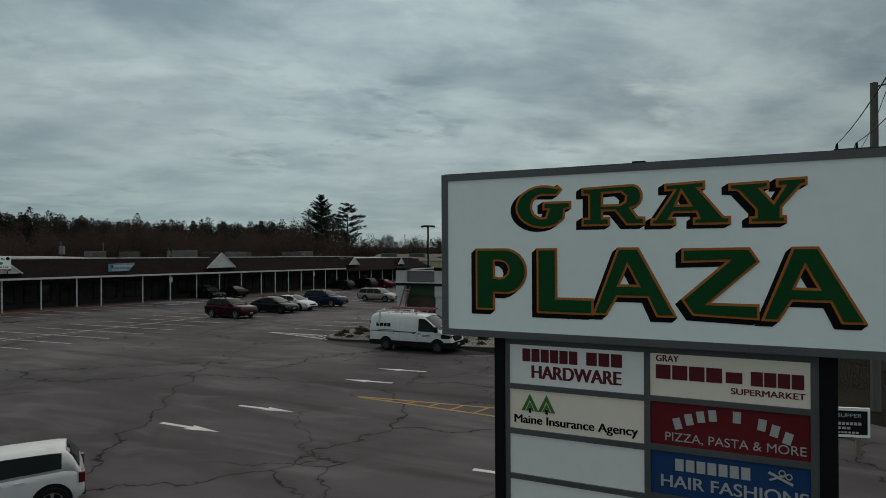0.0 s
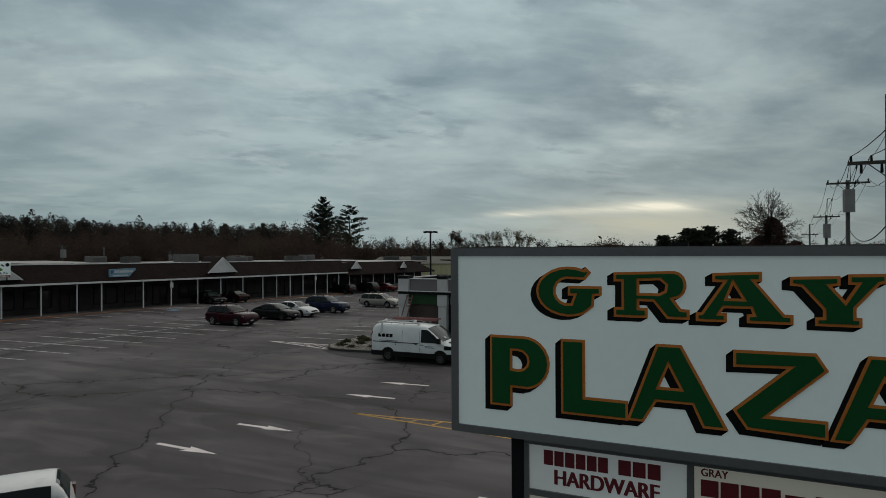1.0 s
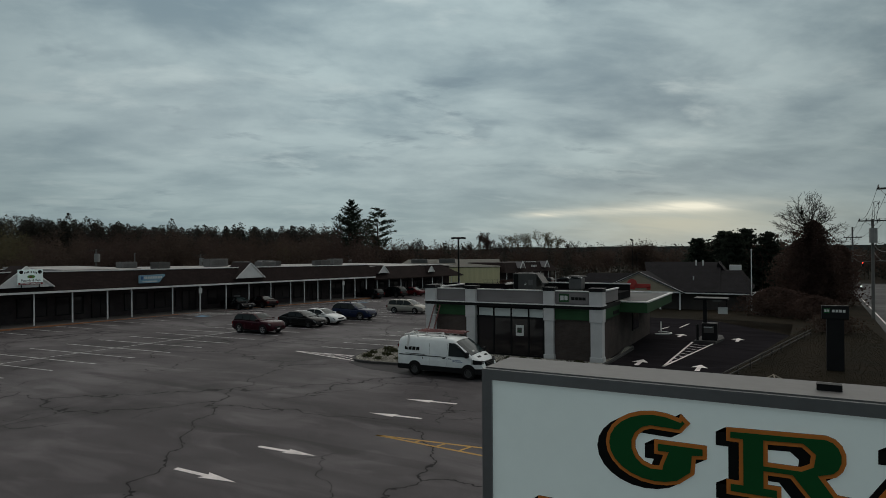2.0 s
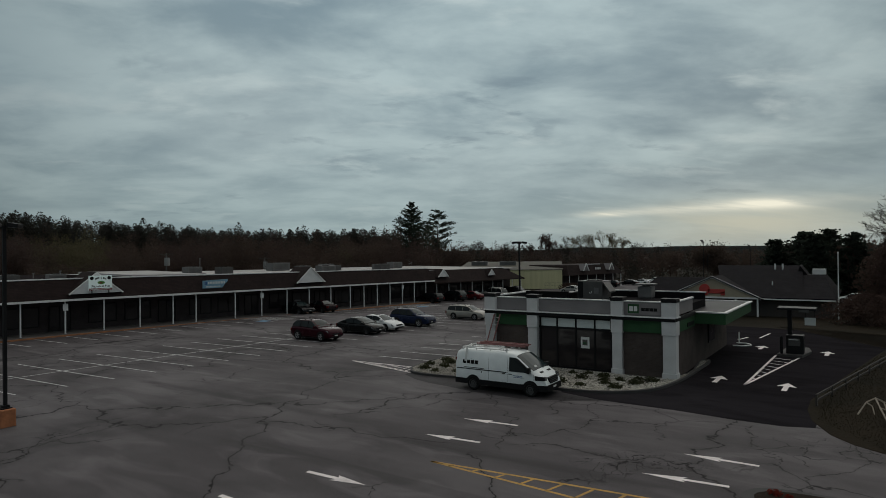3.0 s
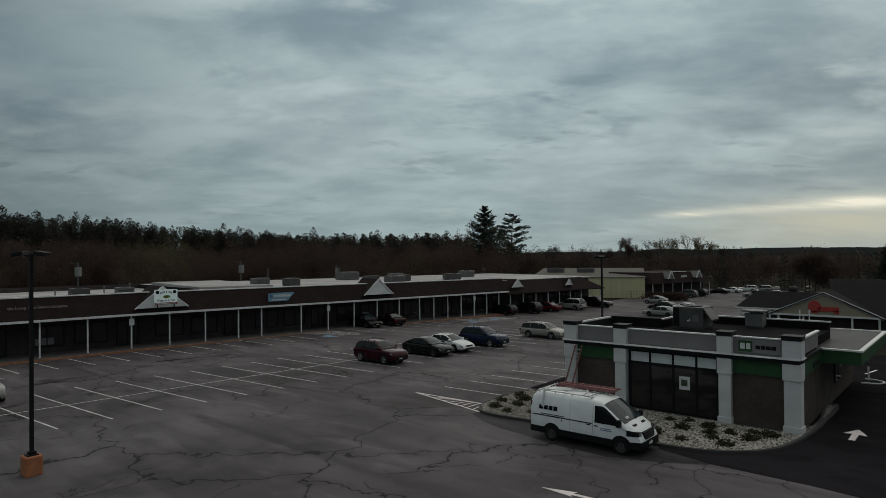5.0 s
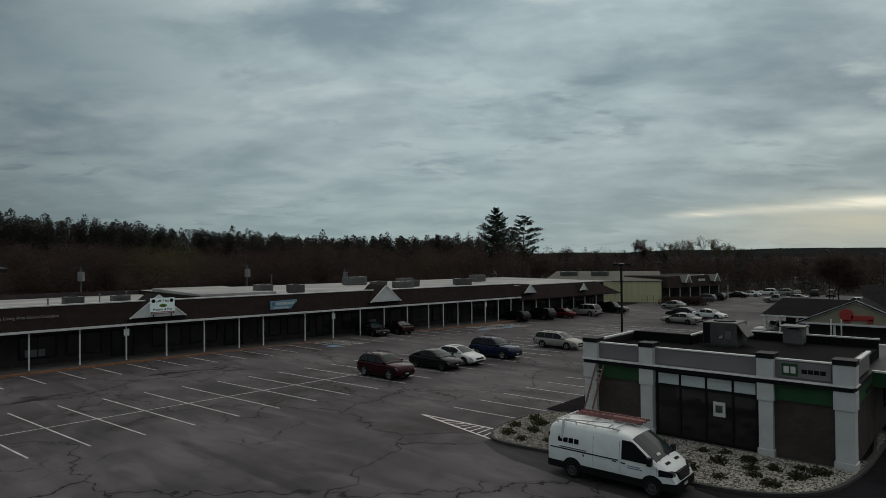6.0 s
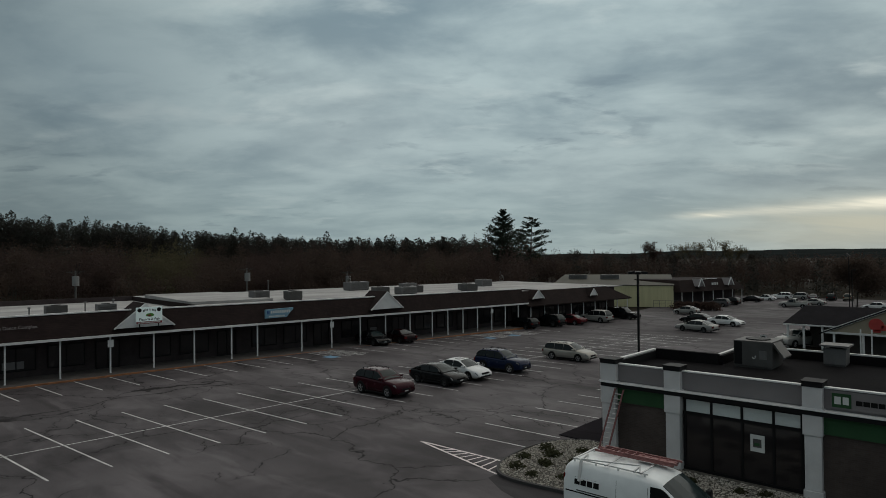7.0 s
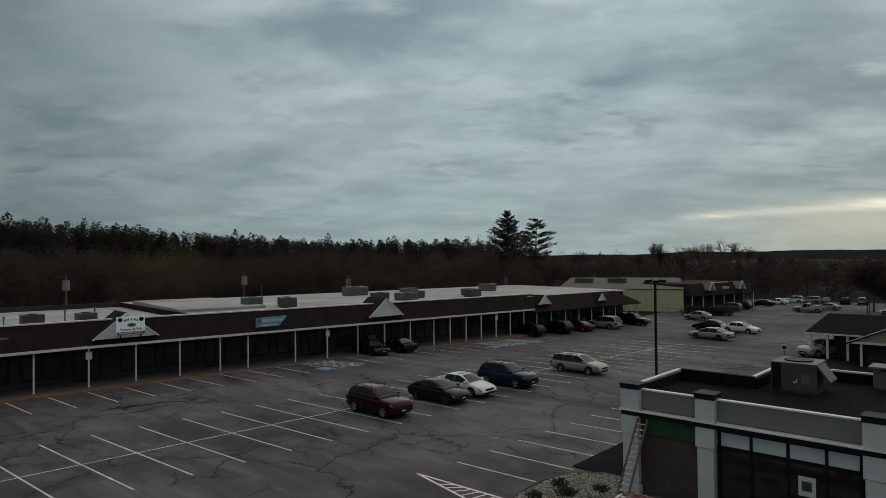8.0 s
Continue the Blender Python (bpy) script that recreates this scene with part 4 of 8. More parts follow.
# ---- bank ----
def build_bank():
    t = thing("bank", "small brick bank with white columns, grey parapet and green band", "building", (0, 0, 0))
    FY = 0.30
    cols = [(-11.39, 0.385), (-8.355, 0.355), (-2.955, 0.34), (0.0, 0.40)]
    # body
    part("wall", boxes((-11.6, -8.2, FY, FY + 0.3, 0, 2.62)), M_BRICK, t, "dark brick wall")
    part("wall", boxes((-3.1, 0.2, FY, FY + 0.3, 0, 2.58)), M_BRICK, t)
    part("wall", boxes((-11.62, -11.32, FY + 0.3, 5.6, 0, 3.3)), M_BRICK, t)
    part("wall", boxes((-0.12, 0.18, FY + 0.3, 16.0, 0, 3.05)), M_BRICK, t)
    part("wall", boxes((-11.32, -9.0, 5.3, 5.6, 0, 3.3)), M_BRICK, t)
    part("wall", boxes((-9.3, -9.0, 5.6, 15.7, 0, 3.05)), M_BRICK, t)
    part("wall", boxes((-9.0, -0.12, 15.7, 16.0, 0, 3.05)), M_BRICK, t)
    # parapet of clapboards between the column blocks
    def clap(x0, x1, y0, y1, z0, z1, axis):
        out = []
        n = 8
        for i in range(n):
            bm = bmesh.new()
            a, b = z0 + (z1 - z0) * i / n, z0 + (z1 - z0) * (i + 1) / n
            if axis == "x":
                pts = [(y0 - 0.013, a), (y1, a), (y1, b), (y0 - 0.004, b)]
                loft(bm, [[(x, p, q) for p, q in pts] for x in (x0, x1)])
            else:
                pts = [(x1 + 0.013, a), (x0, a), (x0, b), (x1 + 0.004, b)]
                loft(bm, [[(p, y, q) for p, q in pts] for y in (y0, y1)])
            out.append(bm)
        return out
    for x0, x1 in ((-11.0, -8.7), (-8.0, -3.29), (-2.62, -0.4)):
        pp = part("parapet", boxes((x0, x1, FY + 0.01, FY + 0.25, 3.56, 4.30)), M_CLAP, t, "grey clapboard parapet")
        for bm in clap(x0, x1, FY, FY + 0.01, 3.56, 4.30, "x"):
            part("clapboard", bm, M_CLAP, pp)
        part("coping", boxes((x0, x1, FY - 0.05, FY + 0.16, 4.30, 4.365), r=0.01), M_TRIM, t, "white metal coping")
    pp = part("parapet", boxes((-0.05, 0.19, 0.75, 4.8, 3.56, 4.30)), M_CLAP, t)
    for bm in clap(0.19, 0.20, 0.75, 4.8, 3.56, 4.30, "y"):
        part("clapboard", bm, M_CLAP, pp)
    part("coping", boxes((0.10, 0.28, 0.75, 4.85, 4.30, 4.385), r=0.01), M_TRIM, t)
    part("parapet", boxes((-11.62, -11.4, 0.75, 5.6, 3.3, 4.30)), M_CORNICE, t)
    part("coping", boxes((-11.70, -11.52, 0.75, 5.65, 4.30, 4.385), r=0.01), M_TRIM, t)
    part("parapet", boxes((-11.4, -8.2, 5.35, 5.6, 3.4, 4.42)), M_BLACKROOF, t, "black membrane on the back of the parapet")
    part("parapet", boxes((-8.3, -8.05, 5.6, 9.8, 3.3, 4.32)), M_BLACKROOF, t)
    part("parapet", boxes((-8.05, -0.05, 9.55, 9.8, 3.3, 4.32)), M_BLACKROOF, t)
    part("coping", boxes((-8.36, -8.20, 5.6, 9.86, 4.32, 4.40), r=0.01), M_TRIM, t)
    part("coping", boxes((-8.20, 0.0, 9.70, 9.86, 4.32, 4.40), r=0.01), M_TRIM, t)
    part("parapet", boxes((-11.0, -0.1, FY + 0.25, FY + 0.29, 3.7, 4.30)), M_BLACKROOF, t)
    part("roof_deck", boxes((-11.4, -0.05, 0.55, 5.0, 3.82, 3.90), (-8.05, -0.05, 5.0, 9.55, 3.82, 3.90), (-11.4, -8.05, 5.0, 5.35, 3.82, 3.90), (-0.20, -0.05, 5.0, 9.55, 3.3, 3.82)), M_BLACKROOF, t, "black flat roof")
    part("roof_deck", boxes((-0.05, 1.9, 5.2, 15.0, 3.34, 3.42), (-9.2, -0.05, 9.8, 15.0, 3.34, 3.42)), M_WETROOF, t, "black flat roof, faintly wet")
    # cornice round the front; its black also stands in for shadow above the transoms
    part("cornice", boxes((-11.75, 0.34, -0.02, FY + 0.05, 3.27, 3.46)), M_CORNICE, t)
    part("cornice", boxes((-11.75, 0.34, -0.10, FY + 0.05, 3.46, 3.50)), M_TRIM, t)
    part("cornice", boxes((0.18, 0.36, FY + 0.05, 4.9, 3.27, 3.48)), M_CORNICE, t)
    part("cornice", boxes((-11.80, -11.62, FY + 0.05, 5.6, 3.27, 3.48)), M_CORNICE, t)
    part("frieze", boxes((-11.6, 0.2, FY + 0.02, FY + 0.26, 3.5, 3.56)), M_CLAP, t)
    # green bands
    for x0, x1 in ((-11.02, -8.70), (-2.63, -0.40)):
        part("green_band", boxes((x0, x1, FY - 0.10, FY + 0.30, 2.58, 3.27)), M_GREEN, t, "deep green panel band")
    part("green_band", boxes((0.18, 0.30, 0.4, 5.0, 2.60, 3.27)), M_GREEN, t)
    part("green_band", boxes((-11.75, -11.62, 0.6, 5.5, 2.60, 3.27)), M_GREEN, t)
    # drive-through canopy wing with green fascia
    part("canopy_fascia", boxes((0.30, 2.05, 5.0, 5.12, 2.72, 3.38)), M_GREEN, t, "deep green canopy fascia")
    part("canopy_fascia", boxes((1.93, 2.05, 5.12, 14.9, 2.72, 3.38)), M_GREEN, t)
    part("canopy_fascia", boxes((-9.3, 2.05, 14.9, 15.02, 2.72, 3.38)), M_GREEN, t)
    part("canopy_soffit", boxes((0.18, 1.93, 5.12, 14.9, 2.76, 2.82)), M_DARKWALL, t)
    for b in ((0.28, 2.13, 4.94, 5.16, 3.38, 3.47), (1.91, 2.13, 5.16, 15.1, 3.38, 3.47), (-9.35, 1.91, 14.88, 15.1, 3.38, 3.47), (-9.35, -9.13, 5.6, 14.88, 3.38, 3.47)):
        part("coping", boxes(b, r=0.01), M_TRIM, t)
    # dark louvre and drive-up window on the side wall
    part("louvre", boxes((0.30, 0.325, 3.0, 4.6, 2.72, 2.95)), M_PLASTIC, t)
    w = part("drive_up_window", boxes((0.18, 0.26, 9.2, 11.2, 1.0, 2.3)), M_PLASTIC, t, "dark framed drive-up window")
    part("pane", boxes((0.262, 0.272, 9.3, 10.15, 1.08, 2.22)), M_GLASS, w)
    part("pane", boxes((0.262, 0.272, 10.25, 11.1, 1.08, 2.22)), M_GLASS, w)
    # columns, five white pieces each
    for cx, hw in cols:
        bm = bmesh.new()
        box(bm, cx - hw + 0.05, cx + hw - 0.05, 0.05, 0.68, 0.4, 2.5, r=0.012)
        c = part("column", bm, M_COLUMN, t, "square pale panelled column")
        part("capital", boxes((cx - hw, cx + hw, 0.0, 0.72, 2.5, 3.27), r=0.012), M_COLUMN, c)
        part("plinth", boxes((cx - hw, cx + hw, 0.0, 0.73, 0.0, 0.40), r=0.015), M_COLUMN, c)
        part("block", boxes((cx - hw, cx + hw, 0.0, 0.74, 3.53, 4.34), r=0.012), M_COLUMN, c)
        part("block_base", boxes((cx - hw - 0.06, cx + hw + 0.06, -0.06, 0.80, 3.48, 3.535), r=0.01), M_COLUMN, c)
        part("cap", boxes((cx - hw - 0.02, cx + hw + 0.02, -0.02, 0.76, 4.34, 4.52)), M_CORNICE, c, "dark cap")
        part("cap_edge", boxes((cx - hw - 0.05, cx + hw + 0.05, -0.05, 0.79, 4.52, 4.56), r=0.008), M_CORNICE, c)
    # glazed front between the middle columns
    f = part("shopfront_window", boxes((-8.0, -3.3, FY + 0.02, FY + 0.12, 3.13, 3.27)), M_PLASTIC, t, "black framed shop front")
    for z0, z1 in ((0.0, 0.22), (2.48, 2.62)):
        part("frame_rail", boxes((-8.0, -3.3, FY + 0.02, FY + 0.12, z0, z1)), M_PLASTIC, f)
    for x in (-7.92, -6.80, -5.58, -4.39, -3.38):
        for z0, z1 in ((0.22, 2.48), (2.62, 3.13)):
            part("mullion", boxes((x - 0.05, x + 0.05, FY + 0.02, FY + 0.12, z0, z1)), M_PLASTIC, f)
    for a, b in ((-7.87, -6.85), (-6.75, -5.63), (-5.53, -4.44), (-4.34, -3.43)):
        part("transom_panel", boxes((a, b, FY + 0.06, FY + 0.08, 2.62, 3.13)), M_BLIND, f, "pale frosted transom panel")
        part("pane", boxes((a, b, FY + 0.06, FY + 0.08, 0.22, 2.48)), M_GLASS, f, "dark reflecting window pane")
    p = part("poster", boxes((-5.27, -4.73, FY + 0.045, FY + 0.055, 1.40, 2.08)), M_TEXTWHITE, f, "white poster with a dark picture")
    part("picture", boxes((-5.17, -4.85, FY + 0.038, FY + 0.045, 1.58, 1.92), r=0.003), M_DARKUNIT, p)
    part("picture", boxes((-5.12, -4.92, FY + 0.034, FY + 0.038, 1.64, 1.76)), M_GREEN, p)
    # sign on the parapet: logo as plain shapes
    s = part("sign_panel", boxes((-2.40, -0.50, FY - 0.07, FY - 0.03, 3.60, 4.24)), M_CLAP, t, "grey sign panel with green logo square")
    part("logo_square", boxes((-2.34, -1.72, FY - 0.09, FY - 0.07, 3.66, 4.18)), M_GREEN, s)
    for x0, x1 in ((-2.26, -2.05), (-1.99, -1.80)):
        part("logo_mark", boxes((x0, x1, FY - 0.10, FY - 0.09, 3.78, 4.06)), M_TEXTWHITE, s, "plain white block")
    part("word", word_bars(bmesh.new(), -1.58, -0.66, 3.80, 3.98, FY - 0.07, 4, 0.1), M_SIGNBLACK, s)
    return t


build_bank()
u = rooftop_unit(-6.62, 6.35, 3.90, 1.75, 1.8, 1.3, M_DARKUNIT, 0, "big grey air-conditioning unit with sloping hood on the bank roof", True)
bm = bmesh.new()
loft(bm, [[(x, y, z) for x, z in ((0.87, 1.25), (1.35, 0.6), (1.31, 0.5), (0.87, 1.15))] for y in (-0.75, 0.5)])
part("air_hood", bm, M_DARKUNIT, u, "sloping sheet-metal air hood")
part("access_panel", boxes((0.3, 0.62, -0.92, -0.90, 0.45, 0.85)), M_GALV, u, "pale access panel")
part("louvre", boxes((-0.84, -0.48, -0.915, -0.90, 0.14, 1.24)), M_PLASTIC, u, "black air intake")
bm = tube(bmesh.new(), (0.12, -0.93, 0.50), (0.12, -0.93, 0.62), 0.02, n=6)
tube(bm, (0.12, -0.93, 0.50), (0.02, -0.93, 0.47), 0.02, n=6)
tube(bm, (0.02, -0.93, 0.47), (0.0, -0.93, 0.54), 0.02, n=6)
part("drain_pipe", bm, M_TRIM, u, "small white bent pipe")
u = rooftop_unit(-3.75, 8.8, 3.90, 0.95, 0.95, 0.85, M_GALV, 0, "small grey air-conditioning unit on the bank roof", True)
part("air_hood", boxes((-0.62, 0.62, -0.62, 0.62, 0.95, 1.03)), M_GALV, u)

# ---- planting bed in front of the bank ----
def smooth_outline(pts, n=5):
    """Rounds an outline with a Catmull-Rom curve."""
    out = []
    k = len(pts)
    for i in range(k):
        p0, p1, p2, p3 = (Vector(pts[(i + j) % k]) for j in (-1, 0, 1, 2))
        for a in range(n):
            t = a / n
            out.append(tuple(0.5 * ((2 * p1) + (p2 - p0) * t + (2 * p0 - 5 * p1 + 4 * p2 - p3) * t * t + (3 * p1 - p0 - 3 * p2 + p3) * t ** 3)))
    return out


BED = [(-14.7, -3.4), (-13.9, -5.1), (-12.6, -5.5), (-10.0, -5.25), (-6.0, -5.2), (-3.2, -5.05), (-1.4, -4.3), (-0.1, -2.7), (0.45, 0.2), (0.6, 4.0), (0.6, 7.2), (0.2, 7.2), (0.15, 1.2), (-6.0, 1.2), (-11.6, 1.2), (-13.4, 1.2), (-14.7, -0.5)]


def inside(x, y, pts):
    c = False
    for i in range(len(pts)):
        (x1, y1), (x2, y2) = pts[i - 1], pts[i]
        if (y1 > y) != (y2 > y) and x < (x2 - x1) * (y - y1) / (y2 - y1) + x1:
            c = not c
    return c


M_STONEBED = mat("packed_pale_stones", (0.085, 0.078, 0.066), 0.95, 0, 0.6, 6.0, 14.0, 0.8, 0.05)


def build_bed():
    o = smooth_outline(BED)
    bm = prism(bmesh.new(), o, -0.05, 0.10)
    tagged(part("planting_bed", bm, M_STONEBED, None), "raised planting bed before the bank", "planting bed", kind="structure")
    bm = bmesh.new()
    n = len(o)
    ctr = Vector((-6.5, -1.5))
    inner = [Vector(p) for p in o]
    outer = []
    for i in range(n):
        a, b = inner[i - 1], inner[(i + 1) % n]
        d = (b - a).normalized()
        outer.append(inner[i] + Vector((d.y, -d.x)) * 0.13)
    loft(bm, [[(*outer[i % n], -0.05), (*outer[i % n], 0.13), (*inner[i % n], 0.14), (*inner[i % n], 0.0)] for i in range(n + 1)], caps=False)
    tagged(part("kerb", bm, M_KERB, None), "dark kerb round the planting bed", "kerb", kind="structure")
    # pale stones
    rng = np.random.default_rng(3)
    vs, fs = [], []
    ico = np.array([(1, 0, 0), (-1, 0, 0), (0, 1, 0), (0, -1, 0), (0, 0, 1), (0, 0, -1)], float)
    tri = [(0, 2, 4), (2, 1, 4), (1, 3, 4), (3, 0, 4), (2, 0, 5), (1, 2, 5), (3, 1, 5), (0, 3, 5)]
    count = 0
    while count < 13000:
        x, y = rng.uniform(-14.7, 0.6), rng.uniform(-5.5, 7.2)
        if not inside(x, y, o) or (y > 0.0 and -11.2 < x < 0.2):
            continue
        r = rng.uniform(0.025, 0.065)
        sc = ico * r * rng.uniform(0.6, 1.3, (6, 3)) * (1, 1, 0.6)
        a = rng.uniform(0, 6.28)
        rot = np.array([[math.cos(a), -math.sin(a), 0], [math.sin(a), math.cos(a), 0], [0, 0, 1]])
        k = len(vs)
        vs.extend((sc @ rot.T + (x, y, 0.11 + r * 0.3)).tolist())
        fs.extend([(k + p, k + q, k + s) for p, q, s in tri])
        count += 1
    me = bpy.data.meshes.new("gravel")
    me.from_pydata(vs, [], fs)
    me.materials.append(M_STONE)
    tagged(new("gravel", me), "pale rounded landscaping stones in the bed", "gravel", kind="stuff")


build_bed()
# planted ground beside the bank, given the lane's dark asphalt material
sheet("side_strip", [(-15.0, 1.45), (-11.8, 1.45), (-11.8, 5.8), (-9.5, 5.8), (-9.5, 16), (-14.6, 16), (-15.0, 6.2)], 0.05, M_NEWLOT, "dark strip of ground beside the bank", "pavement")


def leaf_mesh(name, rng, n, spread, size, material, flat=0.7, dome=True):
    """Many small leaves in a low rounded clump."""
    vs, fs = [], []
    for _ in range(n):
        d = rng.normal(size=3)
        d /= np.linalg.norm(d)
        if dome:
            d[2] = abs(d[2])
        p = d * spread * rng.uniform(0.35, 1.0) * (1, 1, flat)
        a, b = rng.normal(size=3), rng.normal(size=3)
        a /= np.linalg.norm(a)
        b -= a * (a @ b)
        b /= np.linalg.norm(b)
        s = size * rng.uniform(0.5, 1.2)
        k = len(vs)
        vs.extend([(p - a * s).tolist(), (p + b * s * 0.5).tolist(), (p + a * s).tolist(), (p - b * s * 0.5).tolist()])
        fs.append((k, k + 1, k + 2, k + 3))
    me = bpy.data.meshes.new(name)
    me.from_pydata(vs, [], fs)
    me.materials.append(material)
    return me


def build_shrubs():
    rng = np.random.default_rng(8)
    kinds = [leaf_mesh("shrub", rng, 190, 0.36, 0.075, M_SHRUB) for _ in range(4)]
    spots = [(-14.1, -3.0), (-13.6, -4.3), (-12.8, -3.2), (-13.3, -1.9), (-14.0, -1.2), (-12.5, -4.7), (-11.8, -2.3), (-11.3, -4.2), (-10.4, -3.1), (-12.4, -0.6), (-9.6, -1.6), (-8.4, -3.6),
             (-7.1, -1.2), (-6.2, -2.6), (-5.2, -1.1), (-4.9, -3.6), (-4.2, -2.2), (-3.6, -4.1), (-3.3, -1.3), (-2.6, -3.0), (-2.2, -1.7), (-1.8, -3.7), (-1.2, -2.2), (-0.7, -1.1), (-5.9, -4.2), (-7.4, -4.0), (-2.9, -2.3), (-1.4, -1.0), (-4.4, -0.8)]
    for i, (x, y) in enumerate(spots):
        ob = tagged(new("shrub", kinds[i % 4]), "small dark evergreen shrub among pale stones", "shrub", "bed shrubs")
        s = rng.uniform(0.85, 1.4)
        ob.matrix_basis = pose(x, y, 0.10, 0, 0, rng.uniform(0, 360)) @ Matrix.Diagonal((s, s, s * 0.9, 1))


build_shrubs()
# entrance island with red shrubs
bm = prism(bmesh.new(), smooth_outline([(6.6, -15.0), (9.5, -14.75), (13.5, -14.6), (13.7, -16.2), (9.5, -16.8), (6.3, -16.4)]), -0.02, 0.15)
tagged(part("traffic_island", bm, M_KERB, None), "dark kerbed island at the plaza entrance", "traffic island", kind="structure")
bm = prism(bmesh.new(), smooth_outline([(6.9, -15.2), (9.5, -14.95), (13.3, -14.8), (13.5, -16.0), (9.5, -16.6), (6.6, -16.2)]), 0.14, 0.17)
tagged(part("mulch", bm, M_MULCH, None), "dark mulch on the entrance island", "mulch", kind="structure")
rr = np.random.default_rng(4)
for x, y, s in ((6.87, -15.50, 0.75), (7.25, -15.55, 0.45), (7.0, -16.1, 0.5), (8.4, -15.6, 0.7)):
    ob = tagged(new("red_shrub", leaf_mesh("red_shrub", rr, 240, 0.30, 0.05, M_REDSHRUB if s != 0.7 else M_SHRUB)), "small rounded shrub with red autumn leaves", "shrub", "island shrubs")
    ob.matrix_basis = pose(x, y, 0.17) @ Matrix.Diagonal((s, s, s, 1))


# ---- painted lines ----
def stripe(name, p, q, w, material, parent=LOT, lift=0.004, ends=(0, 0)):
    p, q = Vector((*p, gz(p[1]) + lift)), Vector((*q, gz(q[1]) + lift))
    d = (q - p).normalized()
    a = Vector((-d.y, d.x, 0)) * w / 2
    bm = bmesh.new()
    n = max(1, int(abs(q.y - p.y) // 20))
    for i in range(n):
        s, e = p.lerp(q, i / n), p.lerp(q, (i + 1) / n)
        s.z, e.z = gz(s.y) + lift, gz(e.y) + lift
        if s.y < 15 < e.y or e.y < 15 < s.y:
            s.z += 0.02
            e.z += 0.02
        face(bm, [s + a, s - a, e - a, e + a])
    ob = part(name, bm, material, parent)
    return ob


def build_paint():
    rng = random.Random(2)
    # double row in the middle of the lot
    def mid_x(y):
        return -32.12 + 0.066 * y
    for y0, y1 in ((-32, 15), (15, 46)):
        stripe("centre_line", (mid_x(y0), y0), (mid_x(y1), y1), 0.10, M_LINE)
    for k in range(-10, 23):
        y = -6.1 + (2.44 if k > 0 else 2.54) * k
        x = mid_x(y)
        turn = 0.066
        stripe("stall_line", (x - 5.40, y - 5.40 * turn), (x + 5.40, y + 5.40 * turn), 0.10, M_LINE)
    # row beside the bank
    for k in range(0, 14):
        y = -1.55 + 2.42 * k
        x = -19.5 + 0.03 * y
        stripe("stall_line", (x, y), (x + 4.75, y + 0.26), 0.10, M_LINE)
    # row along the shops
    inv = MALL
    for k in range(-10, 30):
        s = 1.54 + 2.54 * k
        if s > 58:
            break
        a, b = inv @ Vector((s, -1.3, 0)), inv @ Vector((s + 0.80, -6.45, 0))
        stripe("stall_line", (a.x, a.y), (b.x, b.y), 0.10, M_LINE)
    # hatched triangle by the bed
    tip, a, b = Vector((-19.83, -3.95)), Vector((-14.55, -3.75)), Vector((-13.05, -5.5))
    stripe("hatch_line", tip, a, 0.12, M_LINE_BRIGHT)
    stripe("hatch_line", tip, b, 0.12, M_LINE_BRIGHT)
    for i in range(8):
        t = 0.24 + 0.078 * i
        stripe("hatch_line", tip.lerp(a, t + 0.20), tip.lerp(b, t), 0.09, M_LINE_BRIGHT)
    # long straight-ahead arrows
    def lane_arrow(tail, tip_, w):
        tail, tip_ = Vector(tail), Vector(tip_)
        d = (tip_ - tail).normalized()
        n = Vector((-d.y, d.x))
        ln = (tip_ - tail).length
        h = tail + d * ln * 0.52
        pts = [tail + n * 0.09, h + n * 0.09, h - d * 0.12 + n * w, tip_, h - d * 0.12 - n * w, h - n * 0.09, tail - n * 0.09]
        bm = bmesh.new()
        face(bm, [(p.x, p.y, gz(p.y) + 0.010) for p in pts])
        part("lane_arrow", bm, M_LINE_BRIGHT, LOT)
    for a, b in (((-3.0, -12.4), (-5.55, -12.62)), ((-3.15, -15.25), (-5.6, -15.44)), ((-6.4, -21.05), (-3.9, -20.95)), ((-7.1, -23.95), (-4.45, -23.95)), ((6.1, -12.58), (3.65, -12.57)), ((5.6, -15.1), (3.0, -15.3)), ((4.2, -23.7), (6.8, -23.6))):
        lane_arrow(a, b, 0.24)
    # yellow median hatching
    a0, a1, b0 = Vector((-3.5, -18.0)), Vector((5.4, -17.15)), Vector((5.6, -18.72))
    stripe("median_line", a0, a1, 0.12, M_YELLOW_LINE)
    stripe("median_line", a0, b0, 0.12, M_YELLOW_LINE)
    for i in range(9):
        t = 0.10 + 0.108 * i
        stripe("median_line", a0.lerp(a1, t), a0.lerp(b0, t - 0.015 - 0.005 * i), 0.10, M_YELLOW_LINE)
    # drive-through island hatching and short arrows
    tip, a, b = Vector((3.64, 1.05)), Vector((3.9, 12.3)), Vector((5.35, 12.1))
    for q in (a, b):
        stripe("hatch_line", tip, q, 0.14, M_LINE_BRIGHT, lift=0.012)
    stripe("hatch_line", a, b, 0.14, M_LINE_BRIGHT, lift=0.012)
    for i in range(2, 10):
        t = i / 10
        stripe("hatch_line", tip.lerp(a, t), tip.lerp(b, t - 0.03), 0.10, M_LINE_BRIGHT, lift=0.012)
    for x, y in ((2.15, 2.0), (5.55, 1.6), (2.6, 15.9), (6.8, 15.0)):
        bm = bmesh.new()
